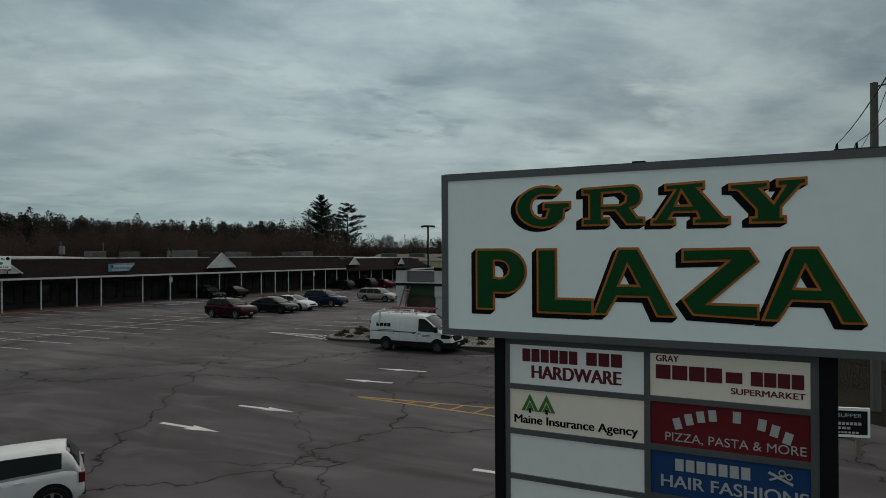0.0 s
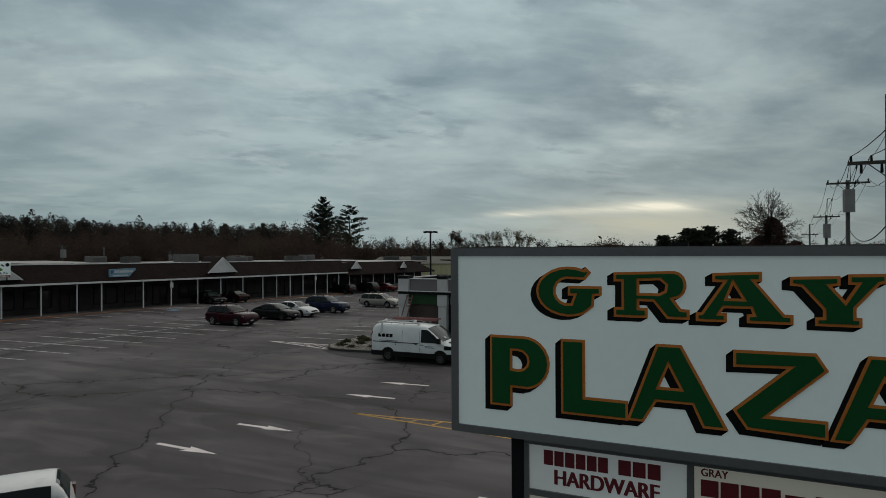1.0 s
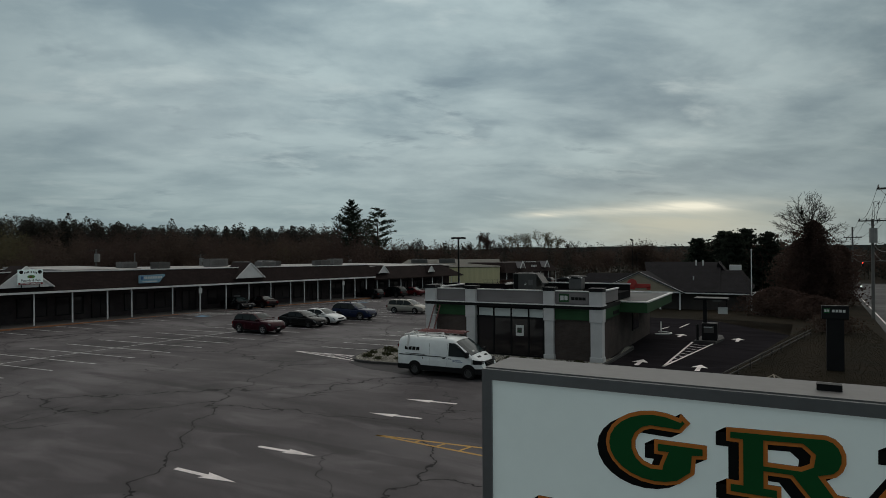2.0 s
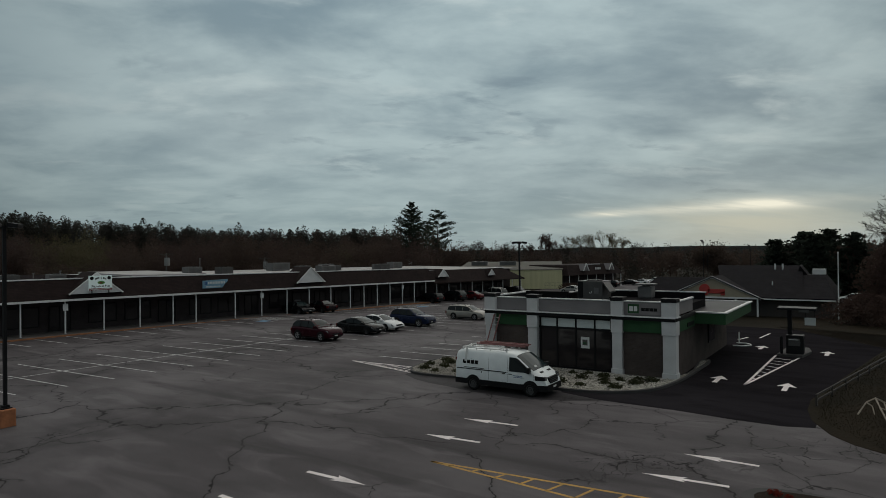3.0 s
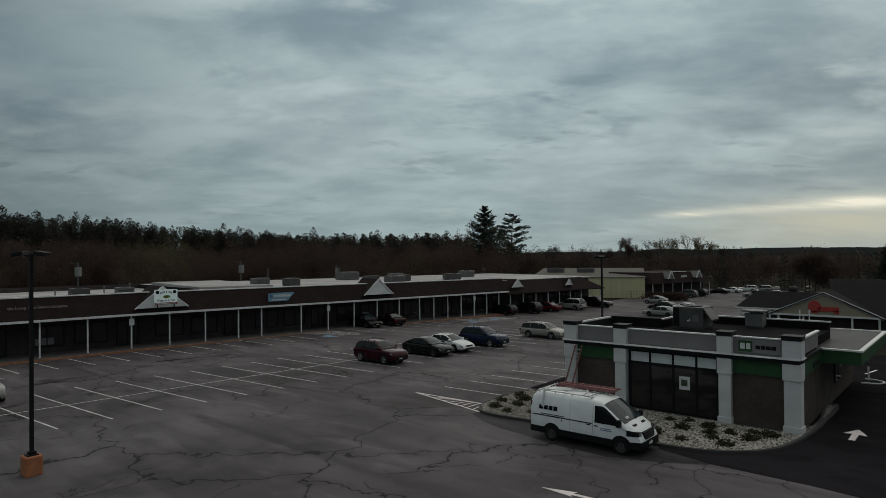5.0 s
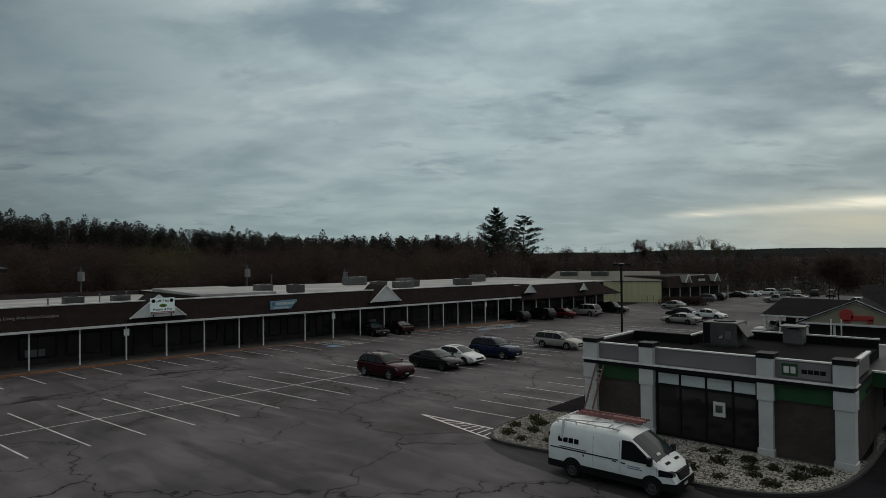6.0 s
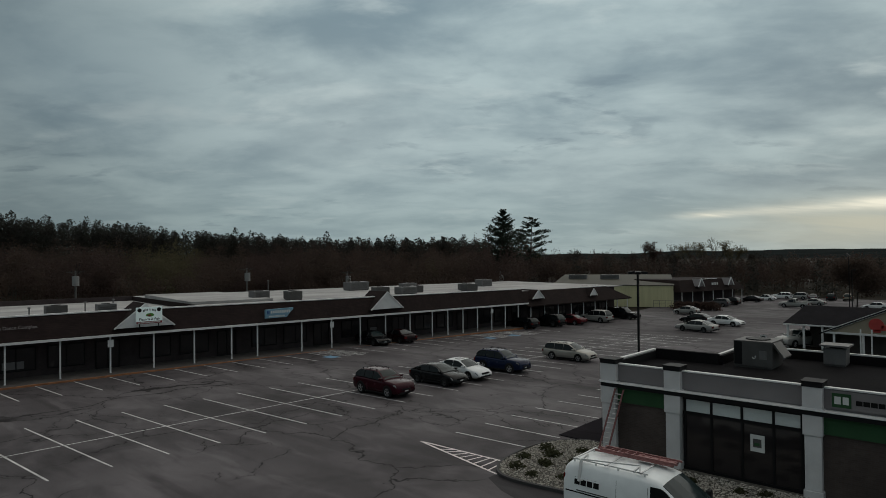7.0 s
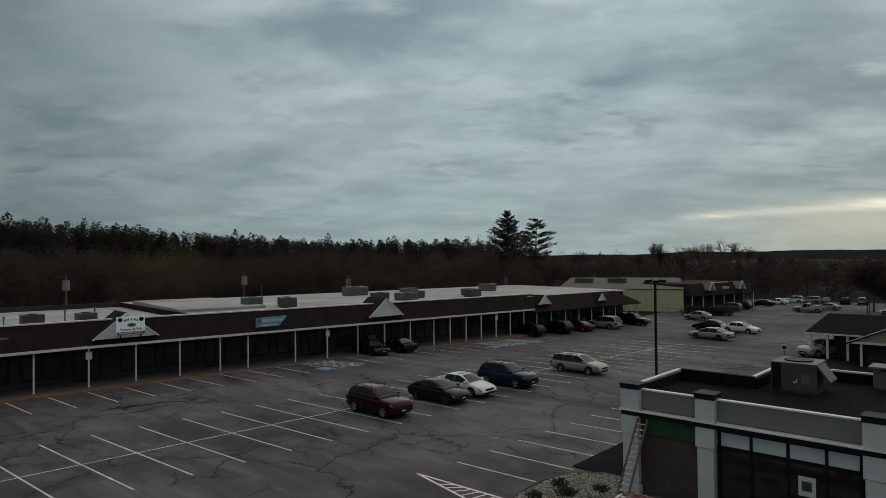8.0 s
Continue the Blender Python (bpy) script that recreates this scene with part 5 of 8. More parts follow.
        face(bm, [(x + p, y + q, 0.012 + gz(y + q)) for p, q in ((-0.13, -1.1), (0.13, -1.1), (0.13, 0.1), (0.48, 0.0), (0, 1.1), (-0.48, 0.0), (-0.13, 0.1))])
        part("lane_arrow", bm, M_LINE_BRIGHT, LOT)
    for p, q in (((1.7, 21.9), (2.0, 25.9)), ((0.4, 19.5), (0.8, 22))):
        stripe("lane_line", p, q, 0.14, M_LINE_BRIGHT, lift=0.03)
    # accessible bays by the shops
    for s in (24.9, 46.6, 50.8):
        for i in range(7):
            a, b = MALL @ Vector((s + i * 0.42, -1.5, 0)), MALL @ Vector((s + i * 0.42 + 1.3, -5.9, 0))
            stripe("access_hatch", (a.x, a.y), (b.x, b.y), 0.09, M_LINE)
        c = MALL @ Vector((s - 0.2, -5.3, 0))
        stripe("access_mark", (c.x - 0.7, c.y), (c.x + 0.7, c.y + 0.1), 1.1, M_BLUE_LINE, lift=0.012)
    # road edges
    for p, q in (((17.5, -88), (17.5, 20)), ((17.6, 20), (20.9, 90)), ((26.0, -88), (26.0, 20)), ((26.1, 20), (29.6, 90))):
        stripe("edge_line", p, q, 0.14, M_LINE_BRIGHT, ROAD, 0.012)
    for p, q in (((21.7, -88), (21.7, 20)), ((21.8, 20), (25.2, 90))):
        stripe("centre_line", p, q, 0.12, M_YELLOW_LINE, ROAD, 0.012)


build_paint()


# ---- plaza sign ----
SIGN_Y = -34.98


def glyph_mesh(name, outer, holes, target, grow, material, parent, y, shade=None):
    """A flat letter. outer and holes are drawn on a design grid, z up, and fitted to target (x0, x1, z0, z1)."""
    xs, zs = [p[0] for p in outer], [p[1] for p in outer]
    kx, kz = (target[1] - target[0]) / (max(xs) - min(xs)), (target[3] - target[2]) / (max(zs) - min(zs))
    fit_ = lambda p: (target[0] + (p[0] - min(xs)) * kx, target[2] + (p[1] - min(zs)) * kz)
    loops = [[fit_(p) for p in lp] for lp in (outer, *holes)]
    cu = bpy.data.curves.new(name, "CURVE")
    cu.dimensions, cu.fill_mode, cu.extrude, cu.offset = "2D", "BOTH", 0.0012, grow
    for lp in loops:
        sp = cu.splines.new("POLY")
        sp.points.add(len(lp) - 1)
        for q, p in zip(sp.points, lp):
            q.co = (p[0], p[1], 0, 1)
        sp.use_cyclic_u = True
    tmp = bpy.data.objects.new(name, cu)
    me = bpy.data.meshes.new_from_object(tmp)
    bpy.data.objects.remove(tmp)
    if shade:
        bm = bmesh.new()
        bm.from_mesh(me)
        for v in bm.verts:
            v.co.x += shade[0]
            v.co.y += shade[1]
        for lp in loops:
            for a, b in zip(lp, lp[1:] + lp[:1]):
                face(bm, [(a[0], a[1], 0), (b[0], b[1], 0), (b[0] + shade[0], b[1] + shade[1], 0), (a[0] + shade[0], a[1] + shade[1], 0)])
        bm.to_mesh(me)
        bm.free()
    me.materials.append(material)
    ob = new(name, me)
    ob.parent = parent
    ob.matrix_basis = pose(0, y, 0, 90)
    return ob


GLYPHS = {
    "P": ([(0, 0), (38, 0), (38, 27), *arc(58, 63, 42, 37, -80, 80, 10), (58, 100), (0, 100)], [[(38, 54), *arc(48, 66, 16, 13, -90, 90, 6), (38, 79)]]),
    "L": ([(0, 0), (100, 0), (100, 25), (37, 25), (37, 100), (0, 100)], []),
    "A": ([(0, 0), (18, 0), (31, 27), (66, 27), (76, 0), (100, 0), (56, 100), (31, 100)], [[(34, 46), (54, 46), (43, 72)]]),
    "Z": ([(15, 3), (99, 0), (99, 22), (39, 22), (100, 80), (88, 100), (1, 99), (1, 78), (58, 80), (0, 26)], []),
    "G": ([(123, 100), (110, 113), *arc(73, 57, 73, 56, 62, 298, 16), (128, 25), (130, 48), (145, 50), (145, 70), (72, 70), (72, 48), (85, 48), (80, 35), *arc(72, 58, 28, 28, 285, 75, 9), (110, 84)], []),
    "R": ([(0, 98), (133, 102), *arc(133, 72, 27, 30, 85, -60, 6), (133, 42), (148, 22), (166, 21), (166, 0), (118, 0), (88, 36), (58, 36), (58, 22), (76, 22), (76, 0), (0, 0), (0, 22), (18, 22), (18, 78), (0, 78)], [[(58, 80), (103, 82), (115, 72), (113, 60), (101, 54), (58, 54)]]),
    "A_slab": ([(37, 108), (142, 112), (142, 90), (130, 90), (188, 21), (205, 21), (205, 0), (110, 0), (110, 19), (122, 20), (118, 31), (62, 31), (55, 20), (68, 20), (68, 0), (0, 0), (0, 20), (12, 20), (60, 88), (37, 88)], [[(70, 53), (100, 53), (82, 82)]]),
    "Y": ([(0, 113), (110, 116), (110, 94), (92, 92), (120, 60), (143, 96), (126, 96), (126, 120), (207, 122), (207, 100), (192, 98), (143, 43), (143, 22), (155, 22), (155, 0), (55, 0), (55, 20), (72, 21), (72, 38), (25, 90), (0, 92)], []),
}


def build_sign():
    t = thing("plaza_sign", "tall two-post plaza sign with white header and tenant panels", "sign", (0, 0, 0))
    X0, X1, Z0, Z1 = 8.770, 11.60, 5.190, 6.318
    Y = SIGN_Y
    f = 0.046
    hd = part("header_box", boxes((X0 + f, X1 - f, Y + 0.012, Y + 0.30, Z0 + f, Z1 - f)), M_SIGNWHITE, t, "white lit-box header face")
    part("header_frame", boxes((X0, X1, Y, Y + 0.32, Z1 - f, Z1), (X0, X1, Y, Y + 0.32, Z0, Z0 + f), (X0, X0 + f, Y, Y + 0.32, Z0 + f, Z1 - f), (X1 - f, X1, Y, Y + 0.32, Z0 + f, Z1 - f)), M_SIGNFRAME, hd, "grey metal frame")
    part("top_cover", boxes((X0 + 0.01, X1 - 0.01, Y + 0.02, Y + 0.31, Z1, Z1 + 0.006)), M_GALV, hd, "pale sheet-metal top")
    part("bracket", boxes((10.06, 10.14, Y + 0.13, Y + 0.17, Z1 + 0.006, Z1 + 0.03)), M_PLASTIC, hd)
    rows = [("G", "G", (9.318, 9.697, 5.926, 6.212)), ("R", "R", (9.764, 10.157, 5.935, 6.192)), ("A", "A_slab", (10.187, 10.637, 5.930, 6.193)), ("Y", "Y", (10.622, 11.024, 5.930, 6.188)),
            ("P", "P", (9.028, 9.397, 5.377, 5.798)), ("L", "L", (9.464, 9.838, 5.368, 5.797)), ("A", "A", (9.830, 10.341, 5.372, 5.799)), ("Z", "Z", (10.360, 10.786, 5.377, 5.796)), ("A", "A", (10.787, 11.304, 5.374, 5.798))]
    for i, (nm, key, tg) in enumerate(rows):
        o, h = GLYPHS[key]
        small = i < 4
        y = Y + 0.0115 - 0.0004 * i
        glyph_mesh("letter_shade", o, h, tg, 0.0, M_SIGNBLACK, hd, y, (-0.036, -0.022) if small else (-0.034, -0.030))
        lt = glyph_mesh("letter", o, h, tg, 0.0, M_SIGNORANGE, hd, y - 0.005)
        tagged(lt, "green letter %s with orange edge and black shade" % nm)
        glyph_mesh("letter_face", o, h, tg, -0.0145, M_SIGNGREEN, hd, y - 0.009)
    # posts and tenant rack
    for x0, x1 in ((9.127, 9.205), (11.082, 11.173)):
        part("post", boxes((x0, x1, Y + 0.09, Y + 0.23, -0.05, 5.19), r=0.008), M_BLACK, t, "black square steel post")
    part("rack_rail", boxes((9.205, 11.082, Y + 0.10, Y + 0.22, 5.138, 5.19)), M_SIGNFRAME, t)
    zs = [(5.138, 4.868), (4.832, 4.560), (4.523, 4.250), (4.214, 3.940), (3.905, 3.630), (3.595, 3.32)]
    part("rack_mullion", boxes((10.130, 10.167, Y + 0.10, Y + 0.22, 3.30, 5.138)), M_SIGNFRAME, t)
    part("rack_mullion", boxes((9.205, 9.236, Y + 0.10, Y + 0.22, 3.30, 5.138)), M_SIGNFRAME, t)
    part("rack_mullion", boxes((11.040, 11.082, Y + 0.10, Y + 0.22, 3.30, 5.138)), M_SIGNFRAME, t)
    for (za, zb), (zc, zd) in zip(zs, zs[1:]):
        part("rack_rail", boxes((9.236, 10.130, Y + 0.10, Y + 0.22, zc, zb)), M_SIGNFRAME, t)
    rz = [(5.140, 4.872), (4.838, 4.570), (4.533, 4.262), (4.226, 3.952), (3.917, 3.642), (3.607, 3.33)]
    for (za, zb), (zc, zd) in zip(rz, rz[1:]):
        part("rack_rail", boxes((10.167, 11.040, Y + 0.10, Y + 0.22, zc, zb)), M_SIGNFRAME, t)
    left = [M_TENANTWHITE, M_SIGNCREAM, M_SIGNPALE, M_SIGNPALE, M_SIGNCREAM, M_SIGNPALE]
    right = [M_SIGNCREAM, M_SIGNRED, M_SIGNBLUE, M_SIGNPALE, M_SIGNCREAM, M_SIGNPALE]
    L, R = [], []
    for i in range(6):
        L.append(part("tenant_panel", boxes((9.236, 10.130, Y + 0.115, Y + 0.20, zs[i][1], zs[i][0])), left[i], t, ("white tenant panel with dark red lettering", "cream tenant panel with two green tree shapes", "blank pale tenant panel")[min(i, 2)]))
        R.append(part("tenant_panel", boxes((10.167, 11.040, Y + 0.115, Y + 0.20, rz[i][1], rz[i][0])), right[i], t, ("cream tenant panel with red lettering", "red tenant panel with white lettering", "blue tenant panel with white lettering", "blank pale tenant panel")[min(i, 3)]))
    fy = Y + 0.112
    word_parts(9.328, 9.715, 5.025, 5.112, fy, 6, 0.14, M_TEXTRED, L[0])
    word_parts(9.765, 10.005, 5.027, 5.112, fy, 3, 0.14, M_TEXTRED, L[0])
    for k in (-0.005, 0.0, 0.005):
        lettering("lettering", "HARDWARE", 0.125, M_TEXTRED, L[0], pose(9.688 + k, fy - 0.0006 * (k > 0) + 0.0006 * (k < 0), 4.952), 0.59)
    for cx in (9.379, 9.495):
        bm = bmesh.new()
        for sg in (-1, 1):
            slab(bm, fy - 0.004, fy, [(cx, 4.805), (cx + sg * 0.060, 4.688), (cx + sg * 0.036, 4.688), (cx, 4.762)])
            slab(bm, fy - 0.004, fy, [(cx, 4.748), (cx + sg * 0.030, 4.688), (cx + sg * 0.013, 4.688), (cx, 4.716)])
        part("tree_emblem", bm, M_LOGOGREEN, L[1], "light green tree shape")
        part("tree_trunk", boxes((cx - 0.008, cx + 0.008, fy - 0.005, fy, 4.676, 4.706)), M_SIGNBLACK, L[1])
    for k in (-0.0025, 0.0, 0.0025):
        lettering("lettering", "Maine Insurance Agency", 0.080, M_SIGNBLACK, L[1], pose(9.676 + k, fy - k * 0.2, 4.626), 0.82)
    for k in (0.0, 0.003):
        lettering("lettering", "GRAY", 0.058, M_TEXTRED, R[0], pose(10.266 + k, fy - k * 0.2, 5.105), 0.132)
    word_parts(10.200, 10.590, 4.980, 5.068, fy, 4, 0.10, M_TEXTRED, R[0])
    word_parts(10.600, 10.700, 4.985, 5.050, fy, 1, 0.1, M_TEXTRED, R[0])
    word_parts(10.735, 11.016, 4.978, 5.062, fy, 4, 0.10, M_TEXTRED, R[0])
    for k in (0.0, 0.003):
        lettering("lettering", "SUPERMARKET", 0.052, M_TEXTRED, R[0], pose(10.820 + k, fy - k * 0.2, 4.936), 0.386)
    for i in range(10):
        if i in (4, 6):
            continue
        a = -1 + 2 * i / 9
        zc = 4.785 - 0.085 * a * a - 0.01 * a
        ob = part("letter_block", boxes((-0.024, 0.020, -0.004, 0, -0.034, 0.034)), M_TEXTWHITE, R[1])
        ob.matrix_basis = pose(10.628 + a * 0.30, fy, zc, 0, 16 * a, 0)
    lettering("lettering", "PIZZA, PASTA & MORE", 0.075, M_TEXTWHITE, R[1], pose(10.635, fy, 4.622), 0.765)
    word_parts(10.312, 10.742, 4.420, 4.492, fy, 7, 0.2, M_TEXTWHITE, R[2])
    for k in (0.0, 0.004):
        lettering("lettering", "HAIR FASHIONS", 0.105, M_TEXTWHITE, R[2], pose(10.625 + k, fy - k * 0.2, 4.345), 0.80)
    bm = bmesh.new()
    bar(bm, (10.825, fy - 0.003, 4.484), (10.95, fy - 0.003, 4.425), 0.006, 0.014)
    bar(bm, (10.83, fy - 0.004, 4.440), (10.91, fy - 0.004, 4.475), 0.006, 0.010)
    for cx, cz in ((10.895, 4.487), (10.93, 4.470)):
        for k in range(10):
            p, q = 2 * math.pi * k / 10, 2 * math.pi * (k + 1) / 10
            bar(bm, (cx + 0.016 * math.cos(p), fy - 0.003, cz + 0.016 * math.sin(p)), (cx + 0.016 * math.cos(q), fy - 0.003, cz + 0.016 * math.sin(q)), 0.005, 0.006)
    part("scissors_emblem", bm, M_TEXTWHITE, R[2])


build_sign()


# ---- vehicles ----
def lerp_at(u, pts):
    for (a, x), (b, y) in zip(pts, pts[1:]):
        if u <= b:
            k = (u - a) / (b - a) if b > a else 0
            k = k * k * (3 - 2 * k) * 0.5 + k * 0.5
            return x + (y - x) * k
    return pts[-1][1]


WHEELS = {}


def wheel_meshes(kind):
    if kind in WHEELS:
        return WHEELS[kind]
    R, W = 1.0, 0.62
    bm = bmesh.new()
    prof = [(0.66, -W / 2), (0.93, -W / 2), (1.0, -W / 2 + 0.09), (1.0, W / 2 - 0.09), (0.93, W / 2), (0.66, W / 2)]
    n = 20
    loft(bm, [[(r * math.cos(2 * math.pi * i / n), w, r * math.sin(2 * math.pi * i / n)) for r, w in prof] for i in range(n + 1)], closed=True, caps=False)
    bmesh.ops.remove_doubles(bm, verts=bm.verts, dist=1e-4)
    tyre = part("tyre", bm, M_RUBBER, None, smooth=False)
    bm = bmesh.new()
    loft(bm, [[(r * math.cos(2 * math.pi * i / n), w, r * math.sin(2 * math.pi * i / n)) for r, w in ((0.60, -0.26), (0.68, -0.29), (0.68, 0.1), (0.60, 0.1))] for i in range(n + 1)], closed=True, caps=False)
    tube(bm, (0, -0.24, 0), (0, 0.1, 0), 0.16, n=10)
    if kind == "steel":
        loft(bm, [[(r * math.cos(2 * math.pi * i / n), w, r * math.sin(2 * math.pi * i / n)) for r, w in ((0.14, -0.20), (0.36, -0.25), (0.61, -0.16), (0.61, -0.10), (0.14, -0.10))] for i in range(n + 1)], closed=True, caps=False)
        tube(bm, (0, -0.31, 0), (0, -0.2, 0), 0.17, n=12)
    for k in range(0 if kind == "steel" else 5):
        a = 2 * math.pi * k / 5 + 0.3
        for da in (-0.10, 0.10):
            bar(bm, (0.13 * math.cos(a), -0.21, 0.13 * math.sin(a)), (0.63 * math.cos(a + da), -0.25, 0.63 * math.sin(a + da)), 0.08, 0.10)
    rim = part("rim", bm, M_STEELRIM if kind == "steel" else M_RIM, None)
    bm = tube(bmesh.new(), (0, -0.10, 0), (0, 0.0, 0), 0.60, n=20)
    well = part("brake_disc", bm, M_PLASTIC, None)
    WHEELS[kind] = (tyre.data, rim.data, well.data)
    for ob in (tyre, rim, well):
        bpy.data.objects.remove(ob)
    return WHEELS[kind]


def add_wheels(t, wb, track, r, kind, mid=0.0, width=0.21):
    ty, ri, we = wheel_meshes(kind)
    for x in (mid - wb / 2, mid + wb / 2):
        for sy in (-1, 1):
            m = pose(x, sy * (track / 2 - width / 2 + 0.02), r, 0, 0, 0 if sy < 0 else 180) @ Matrix.Diagonal((r, width / 0.62, r, 1))
            w = shared("wheel", ty, t, m)
            shared("rim", ri, w, Matrix.Identity(4))
            shared("brake_disc", we, w, Matrix.Identity(4))


def pane(pts, off):
    """A thin solid pane through four points, lifted off its body."""
    p = [Vector(q) for q in pts]
    n = (p[1] - p[0]).cross(p[3] - p[0]).normalized() * off
    bm = bmesh.new()
    a, b = [bm.verts.new(q + n) for q in p], [bm.verts.new(q - n) for q in p]
    bm.faces.new(a), bm.faces.new(b[::-1])
    for i in range(4):
        bm.faces.new((a[i], b[i], b[(i + 1) % 4], a[(i + 1) % 4]))
    return bm


STYLES = {
    # lower body top (share of length, height), then rear base, roof rear, roof front, screen base
    "sedan": ([(0, 0.66), (0.015, 0.90), (0.05, 0.98), (0.17, 1.01), (0.30, 0.95), (0.66, 0.93), (0.74, 0.95), (0.93, 0.78), (0.985, 0.62), (1, 0.50)], 0.13, 0.31, 0.56, 0.745),
    "hatch": ([(0, 0.62), (0.012, 0.90), (0.05, 0.99), (0.12, 1.01), (0.30, 0.95), (0.68, 0.93), (0.76, 0.96), (0.93, 0.82), (0.985, 0.66), (1, 0.50)], 0.075, 0.30, 0.54, 0.76),
    "mini": ([(0, 0.60), (0.010, 0.84), (0.03, 0.97), (0.10, 1.00), (0.30, 0.97), (0.68, 0.90), (0.76, 0.95), (0.93, 0.84), (0.985, 0.66), (1, 0.50)], 0.012, 0.10, 0.56, 0.79),
    "suv": ([(0, 0.62), (0.012, 0.94), (0.04, 1.09), (0.20, 1.13), (0.40, 1.09), (0.66, 1.05), (0.72, 1.10), (0.86, 1.06), (0.955, 0.99), (0.988, 0.86), (1, 0.60)], 0.010, 0.125, 0.535, 0.715),
    "wagon": ([(0, 0.64), (0.012, 0.93), (0.04, 0.99), (0.35, 0.96), (0.68, 0.95), (0.74, 0.98), (0.93, 0.84), (0.985, 0.68), (1, 0.52)], 0.015, 0.10, 0.56, 0.74),
    "pickup": ([(0, 0.70), (0.01, 1.04), (0.04, 1.05), (0.40, 1.05), (0.68, 1.04), (0.74, 1.10), (0.93, 1.04), (0.985, 0.86), (1, 0.60)], 0.395, 0.43, 0.60, 0.725),
}


def car(name, label, at, rz, style, paint, L=4.6, W=1.82, H=1.5, wb=2.7, rails=False, sunroof=False, alloy=True, cap=False, group="parked cars"):
    t = thing(name, label, {"suv": "suv", "pickup": "pickup truck"}.get(style, "car"), at, rz, group)
    top, rb, rr, rf, sb = STYLES[style]
    hs = 1.0 if style in ("suv", "pickup") else 1.0

    def hw(u):
        return W / 2 * (1 - 0.11 * max(0, (u - 0.86) / 0.14) ** 2 - 0.07 * max(0, (0.10 - u) / 0.10) ** 2)

    def X(u):
        return (u - 0.5) * L

    us = [0, 0.008, 0.02, 0.05, 0.1, 0.16, 0.24, 0.32, 0.42, 0.52, 0.62, 0.70, 0.75, 0.82, 0.88, 0.93, 0.96, 0.985, 1.0]
    rings = []
    for u in us:
        h, w = lerp_at(u, top), hw(u)
        zb = 0.24 + 0.10 * max(0, (u - 0.93) / 0.07) + 0.14 * max(0, (0.05 - u) / 0.05)
        half = [(w * 0.86, zb), (w * 0.975, zb + 0.08), (w, zb + (h - zb) * 0.45), (w * 0.985, h - 0.16), (w * 0.955, h - 0.05), (w * 0.86, h)]
        rings.append([(X(u), -y, z) for y, z in half] + [(X(u), 0, h + 0.02)] + [(X(u), y, z) for y, z in half[::-1]])
    body = part("body", loft(bmesh.new(), rings), paint, t, smooth=True)
    belt = lambda u: lerp_at(u, top)
    gb, gr = W / 2 * 0.93, W / 2 * 0.68

    keys = [(rb, 0.02), (rb + (rr - rb) * 0.5, 0.52), (rr - 0.012, 0.89), (rr + 0.035, 0.97), ((rr + rf) / 2 - 0.03, 1.0), ((rr + rf) / 2 + 0.06, 0.998), (rf - 0.03, 0.975), (rf + 0.018, 0.88), (rf + (sb - rf) * 0.52, 0.52), (sb, 0.02)]

    def rise(u):
        for (a, p), (b, q) in zip(keys, keys[1:]):
            if a <= u <= b:
                return p + (q - p) * (u - a) / (b - a)
        return 0.02

    def cab_ring(u):
        b, f = belt(u) - 0.03, rise(u)
        ztop = belt(u) + (H - belt(u)) * f
        wt = gb + (gr - gb) * f
        ws = gb + (gr - gb) * f * 0.80
        return [(X(u), -gb, b), (X(u), -ws, b + (ztop - b) * 0.84), (X(u), -wt * 0.95, ztop - 0.035 * f), (X(u), -wt * 0.60, ztop), (X(u), 0, ztop + 0.012), (X(u), wt * 0.60, ztop), (X(u), wt * 0.95, ztop - 0.035 * f), (X(u), ws, b + (ztop - b) * 0.84), (X(u), gb, b)]
    part("cabin", loft(bmesh.new(), [cab_ring(u) for u, _ in keys]), paint, t, smooth=True)
    bp = 0.455 if style != "pickup" else 0.50
    cp = 0.27 if style != "pickup" else 0.42

    def side_strip(u0, u1, s):
        """Side glass between two stations, its head following the roof."""
        rows = []
        for i in range(6):
            u = u0 + (u1 - u0) * i / 5
            full = (H - belt(u)) * min(0.985, rise(u))
            zt = belt(u) + full * 0.88
            zl = min(belt(u) + 0.025, zt - 0.01)
            f1, f0 = (zt - belt(u)) / (H - belt(u)), (zl - belt(u)) / (H - belt(u))
            y1, y0 = gb + (gr - gb) * f1 * 0.80 + 0.012, gb + (gr - gb) * f0 * 0.80 + 0.012
            rows.append([(X(u), s * y0, zl), (X(u), s * y1, zt), (X(u), s * (y1 - 0.03), zt), (X(u), s * (y0 - 0.03), zl)])
        return loft(bmesh.new(), rows)
    spans = [(bp + 0.006, sb - 0.030), (max(cp, rb + 0.06), bp - 0.006)]
    if style in ("suv", "wagon"):
        spans.append((rb + 0.045, cp - 0.012))
    if style == "mini":
        spans = [(bp + 0.001, sb - 0.030), (rb + 0.105, bp - 0.001)]
    for s in (-1, 1):
        for u0, u1 in spans:
            part("side_window", side_strip(u0, u1, s), M_CARGLASS, t, "dark side window")

    def slope(ua, ub, nm):
        """Windscreen or rear glass that follows the cabin's curve."""
        rows = []
        for i in range(5):
            u = ua + (ub - ua) * i / 4
            f = rise(u)
            z = belt(u) + (H - belt(u)) * f
            w = (gb + (gr - gb) * f) * 0.86
